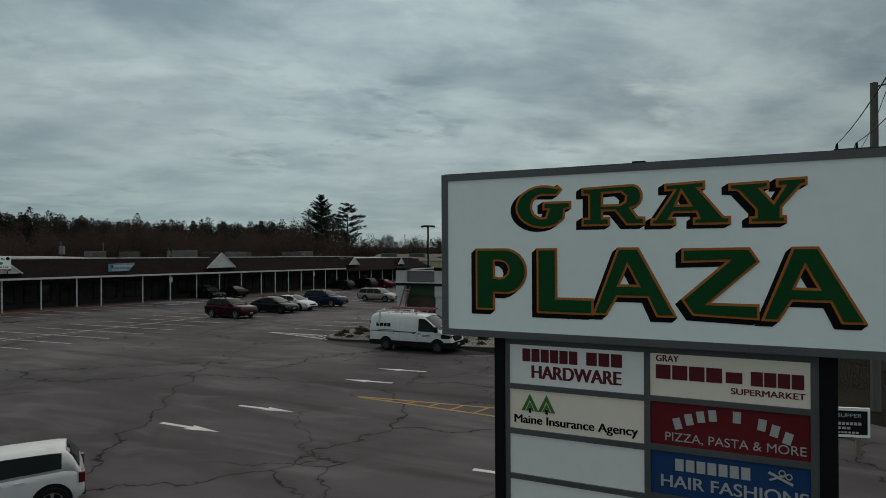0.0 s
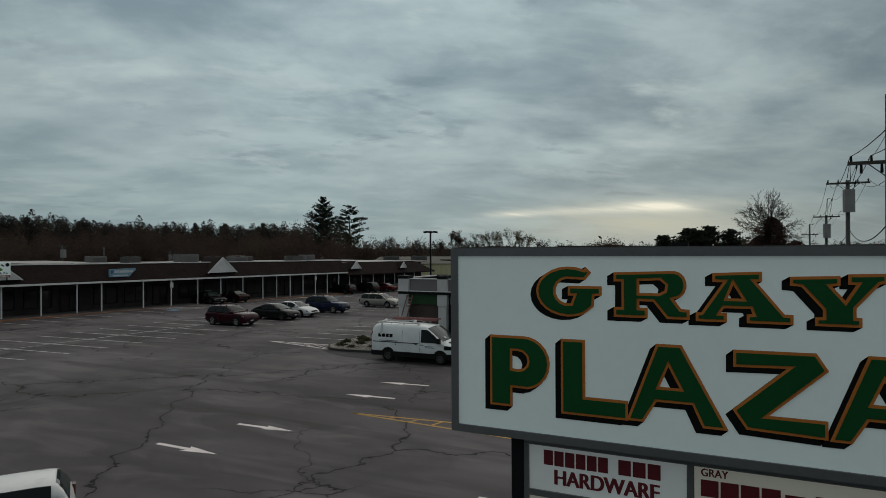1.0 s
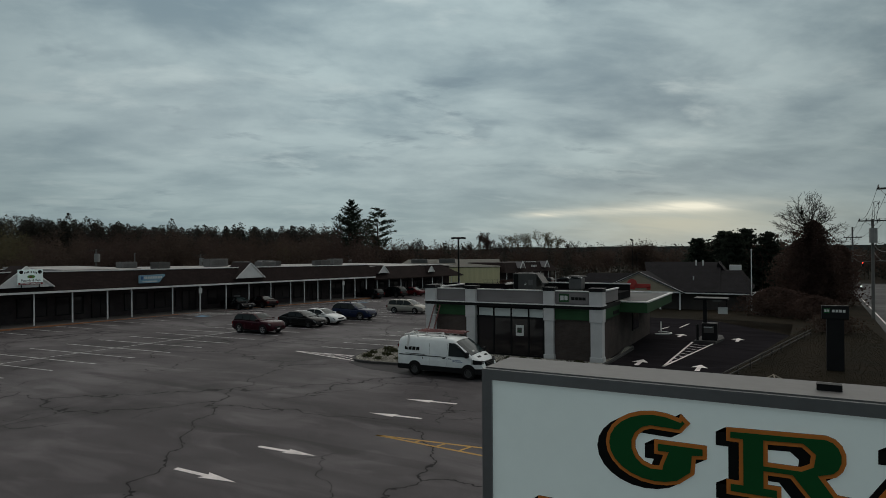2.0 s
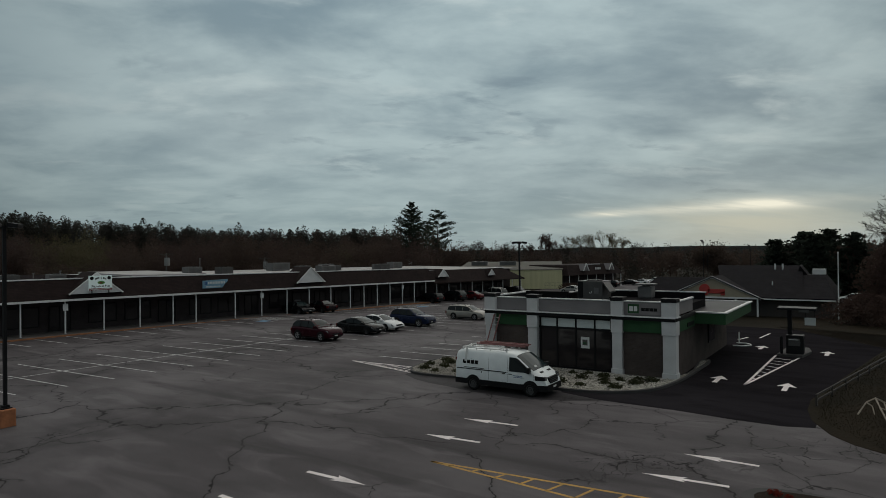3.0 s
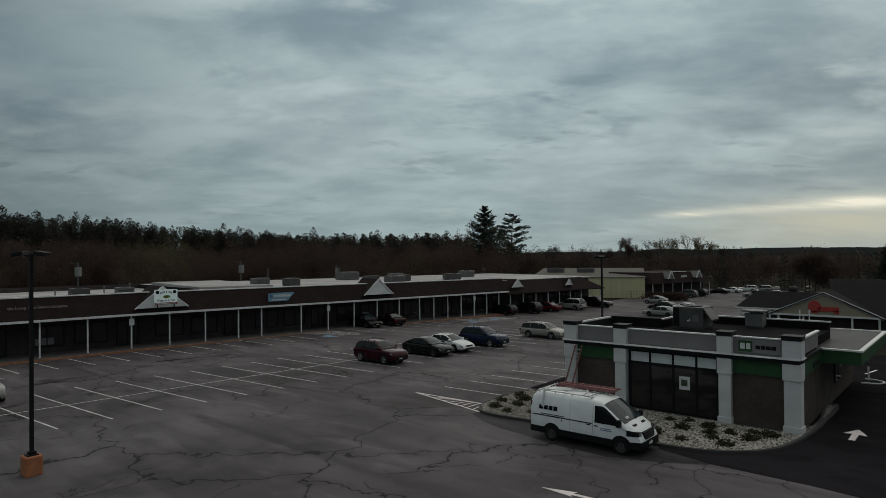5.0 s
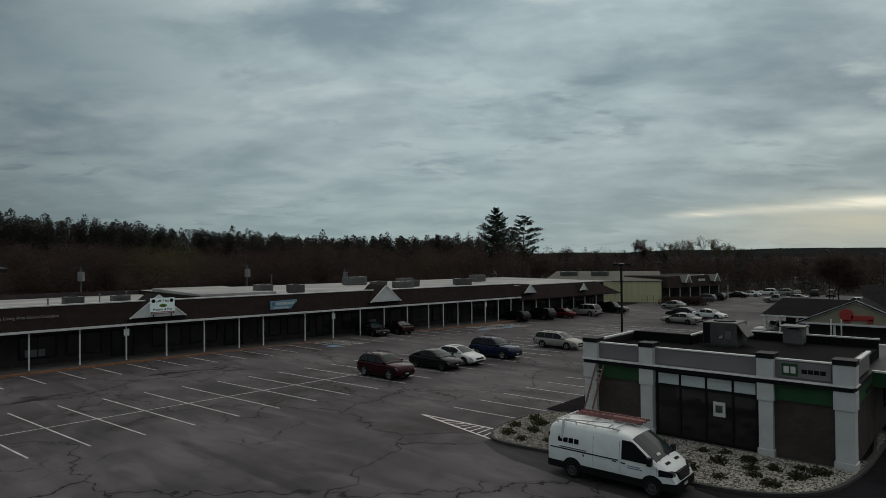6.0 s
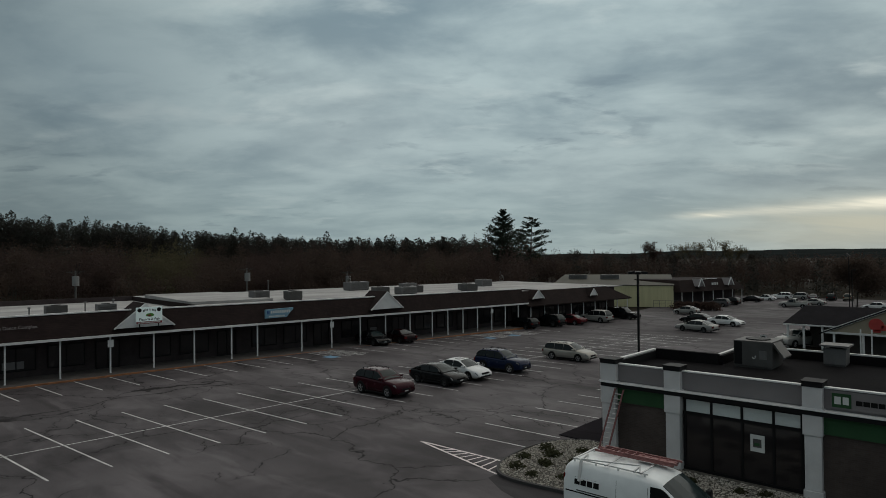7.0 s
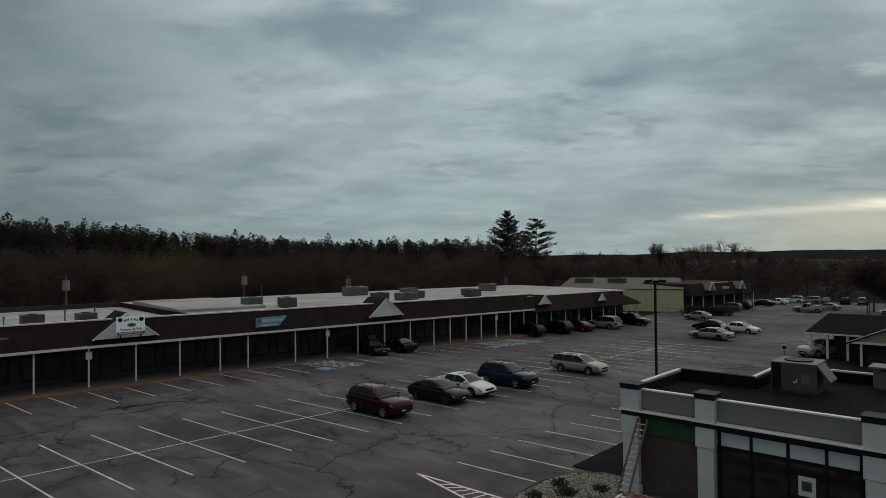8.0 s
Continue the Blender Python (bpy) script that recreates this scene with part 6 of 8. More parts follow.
            rows.append([(X(u), -w, z + 0.008 - 0.02 * f), (X(u), -w * 0.6, z + 0.018), (X(u), 0, z + 0.030), (X(u), w * 0.6, z + 0.018), (X(u), w, z + 0.008 - 0.02 * f), (X(u), w, z - 0.03), (X(u), -w, z - 0.03)])
        part(nm, loft(bmesh.new(), rows), M_SCREEN, t, "grey sloping glass")
    slope(rf + 0.012, sb - 0.012, "windscreen")
    slope(rb + 0.012, rr - 0.008, "rear_window")
    f = belt(0.96)
    for s in (-1, 1):
        bm = loft(bmesh.new(), [[(X(u), s * hw(u) * k, z) for k, z in ((0.68, belt(u) - 0.17), (1.005, belt(u) - 0.16), (1.0, belt(u) - 0.075), (0.72, belt(u) - 0.065))] for u in (0.93, 0.955, 0.978)])
        part("headlight", bm, M_LAMPGLASS, t, "clear headlight")
        bm = loft(bmesh.new(), [[(X(u), s * hw(u) * k, z) for k, z in ((0.66, belt(0.03) - 0.30), (1.012, belt(0.03) - 0.30), (1.006, belt(0.03) - 0.08), (0.70, belt(0.03) - 0.06))] for u in (-0.003, 0.03)])
        part("tail_light", bm, M_TAIL, t, "red tail light")
        part("mirror", boxes((X(sb - 0.075), X(sb - 0.035), min(s * gb, s * (gb + 0.2)), max(s * gb, s * (gb + 0.2)), belt(sb) + 0.02, belt(sb) + 0.16), r=0.02), paint, t)
        for hx, u in ((0, bp - 0.05), (1, cp + 0.03)):
            part("door_handle", boxes((X(u), X(u) + 0.18, s * hw(u) * 0.985 - 0.02, s * hw(u) * 0.985 + 0.02, belt(u) - 0.13, belt(u) - 0.10)), paint, t)
        part("sill", boxes((-L * 0.26, L * 0.26, s * W / 2 * 0.93 - 0.03, s * W / 2 * 0.93 + 0.03, 0.19, 0.30), r=0.015), M_PLASTIC, t)
    part("grille", boxes((X(0.972), X(1.0) + 0.012, -W * 0.24, W * 0.24, 0.52, 0.64), r=0.01), M_PLASTIC, t)
    part("lower_intake", boxes((X(0.97), X(1.0) + 0.015, -W * 0.32, W * 0.32, 0.30, 0.42), r=0.01), M_PLASTIC, t)
    part("rear_bumper", boxes((X(0) - 0.02, X(0.02), -W * 0.42, W * 0.42, 0.36, 0.50), r=0.01), M_PLASTIC, t)
    part("number_plate", boxes((X(1.0) + 0.015, X(1.0) + 0.025, -0.16, 0.16, 0.43, 0.51)), M_PLATE, t, "plain pale plate")
    r = 0.335 if style not in ("suv", "pickup") else 0.38
    for x in (-wb / 2, wb / 2):
        for s in (-1, 1):
            u = x / L + 0.5
            bm = tube(bmesh.new(), (x, s * (hw(u) - 0.06), r + 0.02), (x, s * (hw(u) + 0.004), r + 0.02), r * 1.17, n=22)
            for v in bm.verts:
                v.co.z = max(v.co.z, 0.22)
            part("wheel_arch", bm, M_PLASTIC, t)
    add_wheels(t, wb, W + 0.02, r, "alloy" if alloy else "steel")
    if rails:
        for s in (-1, 1):
            bm = bmesh.new()
            y = s * gr * 0.88
            bar(bm, (X(rr + 0.04), y, H + 0.045), (X(rf - 0.04), y, H + 0.045), 0.035, 0.03)
            for u in (rr + 0.05, (rr + rf) / 2, rf - 0.05):
                box(bm, X(u) - 0.04, X(u) + 0.04, y - 0.02, y + 0.02, H - 0.03, H + 0.04)
            part("roof_rail", bm, M_PLASTIC, t)
    if sunroof:
        part("sunroof", boxes((X(0.43), X(0.53), -0.38, 0.38, H + 0.006, H + 0.026), r=0.008), M_CARGLASS, t)
    if style == "pickup":
        part("bed_floor", boxes((X(0.03), X(0.385), -W * 0.40, W * 0.40, 1.055, 1.075)), M_PLASTIC, t, "black open truck bed")
        for s in (-1, 1):
            part("bed_rail", boxes((X(0.015), X(0.39), s * W * 0.44 - 0.05, s * W * 0.44 + 0.05, 1.02, 1.15), r=0.02), paint, t)
        part("tailgate", boxes((X(0.005), X(0.02), -W * 0.44, W * 0.44, 0.66, 1.15), r=0.015), paint, t)
        if cap:
            bm = bmesh.new()
            loft(bm, [[(x, -W * 0.45, 1.10), (x, -W * 0.36, 1.72), (x, W * 0.36, 1.72), (x, W * 0.45, 1.10)] for x in (X(0.01), X(0.39))])
            part("bed_cap", bm, paint, t, "enclosed cap over the truck bed")
    return t


P_MAROON = car_paint("maroon_paint", (0.034, 0.004, 0.009))
P_DARKRED = car_paint("near_black_red_paint", (0.012, 0.003, 0.004))
P_BLACK = car_paint("black_paint", (0.005, 0.005, 0.006))
P_CHARCOAL = car_paint("charcoal_paint", (0.010, 0.011, 0.0115))
P_WHITE = car_paint("white_paint", (0.70, 0.71, 0.71), 0.0, 0.3)
P_BLUE = car_paint("dark_blue_paint", (0.007, 0.014, 0.042))
P_SILVER = car_paint("silver_paint", (0.30, 0.30, 0.285), 0.3, 0.35)
P_CHAMPAGNE = car_paint("champagne_paint", (0.32, 0.305, 0.275), 0.3, 0.35)
P_RED = car_paint("red_paint", (0.085, 0.006, 0.010))
P_GREY = car_paint("grey_paint", (0.10, 0.10, 0.105))
P_TAN = car_paint("tan_paint", (0.24, 0.21, 0.16), 0.4)


def on_lot(x, y):
    return (x, y, gz(y))


car("suv", "maroon compact suv with black roof rails, parked nose out", on_lot(-29.75, 2.55), 0, "suv", P_MAROON, 4.50, 1.86, 1.68, 2.70, rails=True)
car("car", "black hatchback parked nose out between painted lines", on_lot(-29.2, 7.55), 1, "hatch", P_CHARCOAL, 4.46, 1.80, 1.46, 2.70, alloy=False)
car("car", "white sedan with sunroof, parked nose out", on_lot(-29.35, 10.35), 1, "sedan", P_WHITE, 4.80, 1.83, 1.45, 2.73, sunroof=True)
car("suv", "dark blue crossover with roof rails, parked nose out", on_lot(-28.7, 14.75), 2, "suv", P_BLUE, 4.60, 1.80, 1.70, 2.64, rails=True)
car("station_wagon", "silver station wagon with dark roof rails, parked nose out", on_lot(-27.6, 23.5), 1, "wagon", P_CHAMPAGNE, 4.80, 1.79, 1.55, 2.68, rails=True)
car("car", "black sedan parked nose out at the shop kerb", on_lot(-49.2, 18.7), -8, "sedan", P_BLACK, 4.8, 1.82, 1.46, 2.75, alloy=False)
car("car", "dark red sedan parked nose in at the shop kerb", on_lot(-48.6, 22.0), 172, "sedan", P_DARKRED, 4.7, 1.80, 1.46, 2.70, alloy=False)
car("station_wagon", "black station wagon parked at the far shops", on_lot(-46.9, 43.4), 175, "wagon", P_BLACK, 4.8, 1.8, 1.55, 2.7, alloy=False)
car("suv", "black suv parked at the far shops", on_lot(-46.0, 48.6), 175, "suv", P_BLACK, 4.8, 1.9, 1.75, 2.8, alloy=False)
car("car", "bright red sedan parked at the far shops", on_lot(-45.0, 52.8), 175, "sedan", P_RED, 4.6, 1.8, 1.45, 2.7)
car("suv", "silver full-size suv parked at the far shops", on_lot(-44.2, 58.6), 175, "suv", P_SILVER, 5.1, 2.0, 1.85, 2.95)
car("pickup_truck", "black pickup truck with bed cap parked at the far shops", on_lot(-43.8, 66.4), 0, "pickup", P_BLACK, 5.6, 2.0, 1.85, 3.5, cap=True, alloy=False)
car("car", "white sedan parked in the far part of the lot", on_lot(-27.7, 65.6), -6, "sedan", P_WHITE, 4.8, 1.82, 1.45, 2.75)
car("car", "long silver sedan parked in the far part of the lot", on_lot(-28.0, 55.5), 172, "sedan", P_SILVER, 5.3, 1.95, 1.48, 2.9, alloy=False)
car("car", "black sedan parked in the far part of the lot", on_lot(-32.0, 66.5), 172, "sedan", P_BLACK, 4.9, 1.85, 1.46, 2.8, alloy=False)
car("car", "silver hatchback parked in the far part of the lot", on_lot(-39.4, 81.5), 175, "hatch", P_SILVER, 4.3, 1.78, 1.5, 2.6)
car("suv", "grey suv parked before the far shops", on_lot(-42.5, 106), 175, "suv", P_GREY, 4.7, 1.85, 1.7, 2.7)
car("suv", "dark suv parked before the far shops", on_lot(-42.6, 112.5), 175, "suv", P_BLACK, 4.7, 1.85, 1.7, 2.7, alloy=False)
car("car", "black sedan parked at the far edge of the lot", on_lot(-42.0, 126), 175, "sedan", P_BLACK, 4.8, 1.85, 1.46, 2.8, alloy=False)
car("car", "white sedan parked at the far edge of the lot", on_lot(-41.0, 133), 175, "sedan", P_WHITE, 4.7, 1.82, 1.45, 2.75)
car("suv", "white suv parked at the far edge of the lot", on_lot(-40.0, 143), 178, "suv", P_WHITE, 4.7, 1.85, 1.72, 2.7)
car("suv", "pale silver suv parked at the far edge of the lot", on_lot(-36.8, 144.5), 178, "suv", P_SILVER, 4.7, 1.85, 1.72, 2.7)
car("car", "grey sedan parked at the far edge of the lot", on_lot(-33.4, 144.5), 95, "sedan", P_GREY, 4.6, 1.8, 1.46, 2.7)
car("suv", "dark grey suv parked at the far edge of the lot", on_lot(-29.8, 145), 95, "suv", P_CHARCOAL, 4.6, 1.85, 1.7, 2.7)
car("suv", "tan suv parked at the far edge of the lot", on_lot(-26.6, 146), 95, "suv", P_TAN, 4.6, 1.85, 1.7, 2.7)
car("pickup_truck", "silver pickup truck parked in the far lot", on_lot(-30.0, 112.5), 178, "pickup", P_SILVER, 5.5, 1.95, 1.8, 3.4)
car("car", "silver sedan parked beside the far pickup", on_lot(-28.8, 122), 178, "sedan", P_SILVER, 4.7, 1.8, 1.45, 2.7)
car("car", "white sedan parked alone at the far end of the lot", on_lot(-17.0, 116), 178, "sedan", P_WHITE, 4.7, 1.8, 1.45, 2.7)
car("suv", "silver suv parked beside the restaurant porch", on_lot(-14.6, 48.0), 242, "suv", P_SILVER, 4.6, 1.85, 1.7, 2.7)
car("car", "white car parked in the side lot by the woods", (7.3, 76, gz(76)), 178, "hatch", P_WHITE, 4.3, 1.8, 1.5, 2.6, group="side lot")
c = car("suv", "silver suv parked at the near edge of the lot", on_lot(-38.85, -21.7), -2, "suv", P_SILVER, 4.6, 1.82, 1.68, 2.65)
c = car("delivery_car", "small white hatchback with dark lettering on its door", on_lot(-4.32, -30.9), 236, "mini", P_WHITE, 3.75, 1.70, 1.40, 2.52)
part("word", word_bars(bmesh.new(), -1.0, 0.2, 0.66, 0.76, -0.872, 9, 0.35), M_SIGNBLACK, c)
part("word", word_bars(bmesh.new(), -0.2, 1.0, 0.66, 0.76, 0.878, 9, 0.35), M_SIGNBLACK, c)
c = car("car", "dark car on the road with its headlights lit", (22.9, 120, gz(120) + 0.01), -87, "sedan", P_BLACK, 4.7, 1.82, 1.46, 2.7, group="road traffic")
for s in (-1, 1):
    part("lit_lamp", boxes((2.30, 2.36, s * 0.62 - 0.10, s * 0.62 + 0.10, 0.60, 0.74)), M_LAMPHEAD, c, "bright headlight")


def build_van():
    t = thing("work_van", "white work van with dark sills, roof rack and red ladder", "van", (-6.55, -6.42, 0.006), 0.6)
    W, wb = 2.03, 3.30
    R0, LEN = -2.72, 5.24
    top = [(0, 1.74), (0.010, 1.94), (0.035, 2.05), (0.10, 2.09), (0.55, 2.09), (0.64, 2.05), (0.675, 1.99), (0.72, 1.84), (0.80, 1.54), (0.875, 1.27), (0.895, 1.20), (0.93, 1.10), (0.962, 0.98), (0.984, 0.82), (1.0, 0.56)]

    def X(u):
        return R0 + u * LEN

    def roof(u):
        for (p, v), (q, w) in zip(top, top[1:]):
            if u <= q:
                return v + (w - v) * (u - p) / (q - p)
        return top[-1][1]

    def hw(u):
        return W / 2 * (1 - 0.17 * max(0, (u - 0.86) / 0.14) ** 2 - 0.03 * max(0, (0.03 - u) / 0.03) ** 2)

    def ys(z, u=0.5):
        tall = min(1.0, max(0.0, (z - 1.10) / 0.95))
        return hw(u) * (1 - 0.115 * tall ** 1.5)
    us = [0, 0.005, 0.015, 0.035, 0.07, 0.12, 0.25, 0.40, 0.55, 0.60, 0.64, 0.66, 0.675, 0.70, 0.72, 0.76, 0.80, 0.84, 0.868, 0.89, 0.91, 0.93, 0.945, 0.962, 0.975, 0.984, 0.993, 1.0]
    rings = []
    for u in us:
        h = roof(u)
        zb = 0.46 if u < 0.94 else 0.38
        w = hw(u)
        zs = [zb, zb + 0.07, min(0.95, zb + (h - zb) * 0.5), min(1.12, zb + (h - zb) * 0.78)]
        half = [(w * 0.97, zs[0]), (w, zs[1]), (w, zs[2]), (w * 0.995, zs[3])]
        ze = max(zs[3] + 0.01, h - 0.16)
        zm = zs[3] + (ze - zs[3]) * 0.55
        half += [(ys(zm, u), zm), (ys(ze, u) * 0.985, ze), (ys(h, u) * 0.93, h - 0.035), (ys(h, u) * 0.70, h)]
        rings.append([(X(u), -y, z) for y, z in half] + [(X(u), 0, h + 0.018)] + [(X(u), y, z) for y, z in half[::-1]])
    part("body", loft(bmesh.new(), rings), M_VANWHITE, t, "glossy white van body", smooth=True)
    # dark lower cladding and bumpers
    rings = []
    for u in [0, 0.02, 0.1, 0.5, 0.85, 0.90, 0.94, 0.97, 0.99, 1.0]:
        w = hw(u) * 1.008
        e = 0.03 if u == 1.0 else (-0.03 if u == 0 else 0)
        zt = 0.58 if u < 0.93 else 0.60
        rings.append([(X(u) + e, y, z) for y, z in ((-w, 0.30), (-w, zt), (w, zt), (w, 0.30))])
    part("sill_cladding", loft(bmesh.new(), rings), M_PLASTIC, t, "dark grey lower cladding")
    for s in (-1, 1):
        pts = [(0.612, 1.17), (0.846, 1.17), (0.838, 1.26), (0.795, 1.45), (0.712, 1.78), (0.690, 1.845), (0.672, 1.87), (0.612, 1.87)]
        bm = bmesh.new()
        va = [bm.verts.new((X(u), s * (ys(z, u) + 0.014), z)) for u, z in pts]
        vb = [bm.verts.new((X(u), s * (ys(z, u) - 0.03), z)) for u, z in pts]
        bm.faces.new(va), bm.faces.new(vb[::-1])
        for i in range(len(pts)):
            j = (i + 1) % len(pts)
            bm.faces.new((va[i], vb[i], vb[j], va[j]))
        part("door_window", bm, M_CARGLASS, t, "dark cab door window")
        # seams, rub strip and handles
        for u, z1 in ((0.595, 1.80), (0.385, 1.80), (0.875, 1.15)):
            bm = bmesh.new()
            for z0 in (0.62, 1.12, 1.45):
                ze = min(z1, z0 + (0.50 if z0 < 1 else 0.35))
                if ze > z0:
                    bar(bm, (X(u), s * (ys(z0, u) + 0.001), z0), (X(u), s * (ys(ze, u) + 0.001), ze), 0.008, 0.008)
            part("door_seam", bm, M_DARKUNIT, t)
        part("rub_strip", boxes((X(0.02), X(0.585), s * (W / 2 + 0.002) - 0.010, s * (W / 2 + 0.002) + 0.010, 1.075, 1.115)), M_PLASTIC, t, "black rub strip")
        part("slide_rail", boxes((X(0.10), X(0.33), s * (W / 2 + 0.002) - 0.012, s * (W / 2 + 0.002) + 0.012, 1.155, 1.185)), M_DARKUNIT, t)
        for u in (0.555, 0.625):
            part("door_handle", boxes((X(u) - 0.09, X(u) + 0.09, s * (W / 2 + 0.010) - 0.014, s * (W / 2 + 0.010) + 0.014, 1.01, 1.05), r=0.006), M_PLASTIC, t)
        part("fuel_cap", boxes((X(0.30), X(0.31), s * (W / 2 + 0.002) - 0.006, s * (W / 2 + 0.002) + 0.006, 0.93, 1.02)), M_DARKUNIT, t)
        bm = boxes((X(0.815), X(0.848), min(s * 1.0, s * 1.25), max(s * 1.0, s * 1.25), 1.16, 1.46), r=0.035)
        part("mirror", bm, M_PLASTIC, t, "black door mirror")
        bm = loft(bmesh.new(), [[(X(u), s * hw(u) * k, z) for k, z in ((lo, 0.80 - d), (1.004, 0.83 - d * 0.3), (1.003, 1.02 + d * 1.6), (lo + 0.06, 1.00 + d))] for u, lo, d in ((0.885, 0.93, 0.03), (0.925, 0.80, 0.015), (0.955, 0.66, 0.0), (0.976, 0.60, -0.02))])
        part("headlight", bm, M_PLASTIC, t, "swept dark headlight")
        bm = loft(bmesh.new(), [[(X(u), s * hw(u) * k, z) for k, z in ((0.72, 0.83), (0.90, 0.84), (0.90, 0.97), (0.74, 0.96))] for u in (0.955, 0.982)])
        part("reflector", bm, M_LAMPGLASS, t, "clear lamp lens")
        part("tail_light", boxes((X(0) - 0.015, X(0.012), s * 0.90 - 0.06, s * 0.90 + 0.06, 1.0, 1.65), r=0.01), M_TAIL, t, "tall red tail light")
        # lettering stands as plain blocks
        part("logo_blocks", word_bars(bmesh.new(), 0, 0.98, 0, 0.25, 0, 4, 0.16), M_SIGNBLACK, t, "bold dark logo as plain blocks").matrix_basis = pose(X(0.085) if s < 0 else X(0.265), s * (ys(1.42) + 0.010), 1.36, -9 if s < 0 else 9, 0, 0 if s < 0 else 180)
        for dz, w in ((0.07, 0.50), (0.0, 0.58)):
            part("small_print", word_bars(bmesh.new(), 0, w, dz, dz + 0.035, 0, 12, 0.3), M_SIGNBLUE, t).matrix_basis = pose(X(0.66) if s < 0 else X(0.77), s * (W / 2 + 0.004), 0.88, 0, 0, 0 if s < 0 else 180)
    # windscreen in one curved sheet
    rows = []
    for u in (0.684, 0.72, 0.76, 0.80, 0.84, 0.866):
        h, w = roof(u), ys(roof(u), u) * 0.90
        rows.append([(X(u), y, h + dz) for y, dz in ((-w, -0.012), (-w * 0.6, 0.026), (0, 0.042), (w * 0.6, 0.026), (w, -0.012), (w, -0.04), (-w, -0.04))])
    part("windscreen", loft(bmesh.new(), rows), M_SCREEN, t, "dark raked windscreen")
    part("dash_paper", pane([(X(0.848), -0.55, 1.41), (X(0.848), -0.25, 1.41), (X(0.832), -0.27, 1.475), (X(0.832), -0.5, 1.475)], 0.012), M_PLATE, t, "pale papers on the dashboard")
    for y in (-0.42, 0.42):
        part("bonnet_vent", pane([(X(0.918), y - 0.17, 1.155), (X(0.918), y + 0.17, 1.155), (X(0.900), y + 0.17, 1.205), (X(0.900), y - 0.17, 1.205)], 0.010), M_PLASTIC, t)
        part("wiper", bar(bmesh.new(), (X(0.872), y - 0.30, 1.30), (X(0.850), y + 0.30, 1.39), 0.02, 0.02), M_PLASTIC, t)
    bm = bmesh.new()
    slabs = [(-0.42, 0.66), (0.42, 0.66), (0.52, 0.80), (0.50, 0.95), (-0.50, 0.95), (-0.52, 0.80)]
    loft(bm, [[(X(1.0) + 0.012 - (z - 0.60) * 0.22 + e, y, z) for y, z in slabs] for e in (-0.10, 0.012)])
    part("grille", bm, M_PLASTIC, t, "black mesh grille")
    bm = bmesh.new()
    for z in (0.72, 0.80, 0.88):
        bar(bm, (X(1.0) + 0.030 - (z - 0.60) * 0.22, -0.44, z), (X(1.0) + 0.030 - (z - 0.60) * 0.22, 0.44, z), 0.014, 0.02)
    part("grille_bar", bm, M_DARKUNIT, t)
    part("number_plate", boxes((X(1.0) + 0.032, X(1.0) + 0.042, -0.17, 0.17, 0.42, 0.52)), M_PLATE, t, "plain pale plate")
    for x in (-wb / 2 + 0.03, wb / 2 + 0.03):
        for s in (-1, 1):
            bm = tube(bmesh.new(), (x, s * (W / 2 - 0.08), 0.37), (x, s * (W / 2 + 0.012), 0.37), 0.435, n=24)
            for v in bm.verts:
                v.co.z = max(v.co.z, 0.30)
            part("wheel_arch", bm, M_PLASTIC, t)
    add_wheels(t, wb, W + 0.05, 0.355, "steel", 0.03, 0.23)
    # low rack with a drop-down ladder frame on the near side
    for s in (-1, 1):
        bm = bmesh.new()
        bar(bm, (X(0.05), s * 0.72, 2.165), (X(0.58), s * 0.72, 2.165), 0.045, 0.045)
        for u in (0.06, 0.22, 0.38, 0.56):
            bar(bm, (X(u), s * 0.72, 2.05), (X(u), s * 0.72, 2.165), 0.06, 0.05)
        part("rack_rail", bm, M_TRIM, t, "white roof rack rail")
    for u in (0.07, 0.30, 0.54):
        part("rack_bar", bar(bmesh.new(), (X(u), -0.86, 2.19), (X(u), 0.86, 2.19), 0.05, 0.04), M_ALU, t)
    for u in (0.13, 0.50):
        bm = bmesh.new()
        if u < 0.2:
            bar(bm, (X(u) - 0.06, -1.00, 1.48), (X(u), -0.90, 2.22), 0.06, 0.09)
            bar(bm, (X(u) - 0.06, -1.01, 1.52), (X(u) + 0.10, -1.00, 1.56), 0.04, 0.05)
        bar(bm, (X(u), -0.90, 2.22), (X(u) + 0.08, -0.55, 2.34), 0.05, 0.06)
        bar(bm, (X(u) + 0.08, -0.55, 2.34), (X(u) + 0.16, -0.80, 2.20), 0.05, 0.05)
        part("ladder_arm", bm, M_TRIM, t, "white drop-down ladder arm")
    part("arm_rod", bar(bmesh.new(), (X(0.13), -0.88, 2.24), (X(0.50) + 0.08, -0.56, 2.35), 0.045, 0.045), M_TRIM, t)
    # ladder lying on the rack
    ld = thing("ladder", "red fibreglass extension ladder lying on the van roof rack", "ladder", (-6.55, -6.42, 0.006), 0.6)
    for k, dz in enumerate((0.0, 0.07)):
        for y in (0.36, 0.78):
            part("stile", boxes((X(0.10) + k * 0.2, X(0.66) + k * 0.12, y + 0.02 * k, y + 0.05 + 0.02 * k, 2.21 + dz, 2.28 + dz), r=0.006), M_LADDER, ld)
        for i in range(10):
            x = X(0.13) + i * 0.29 + k * 0.12
            part("rung", tube(bmesh.new(), (x, 0.38, 2.245 + dz), (x, 0.80, 2.245 + dz), 0.020, n=6), M_LADDER, ld)
    part("end_plate", boxes((X(0.40), X(0.66), 0.40, 0.80, 2.285, 2.30)), M_LADDER, ld)


build_van()


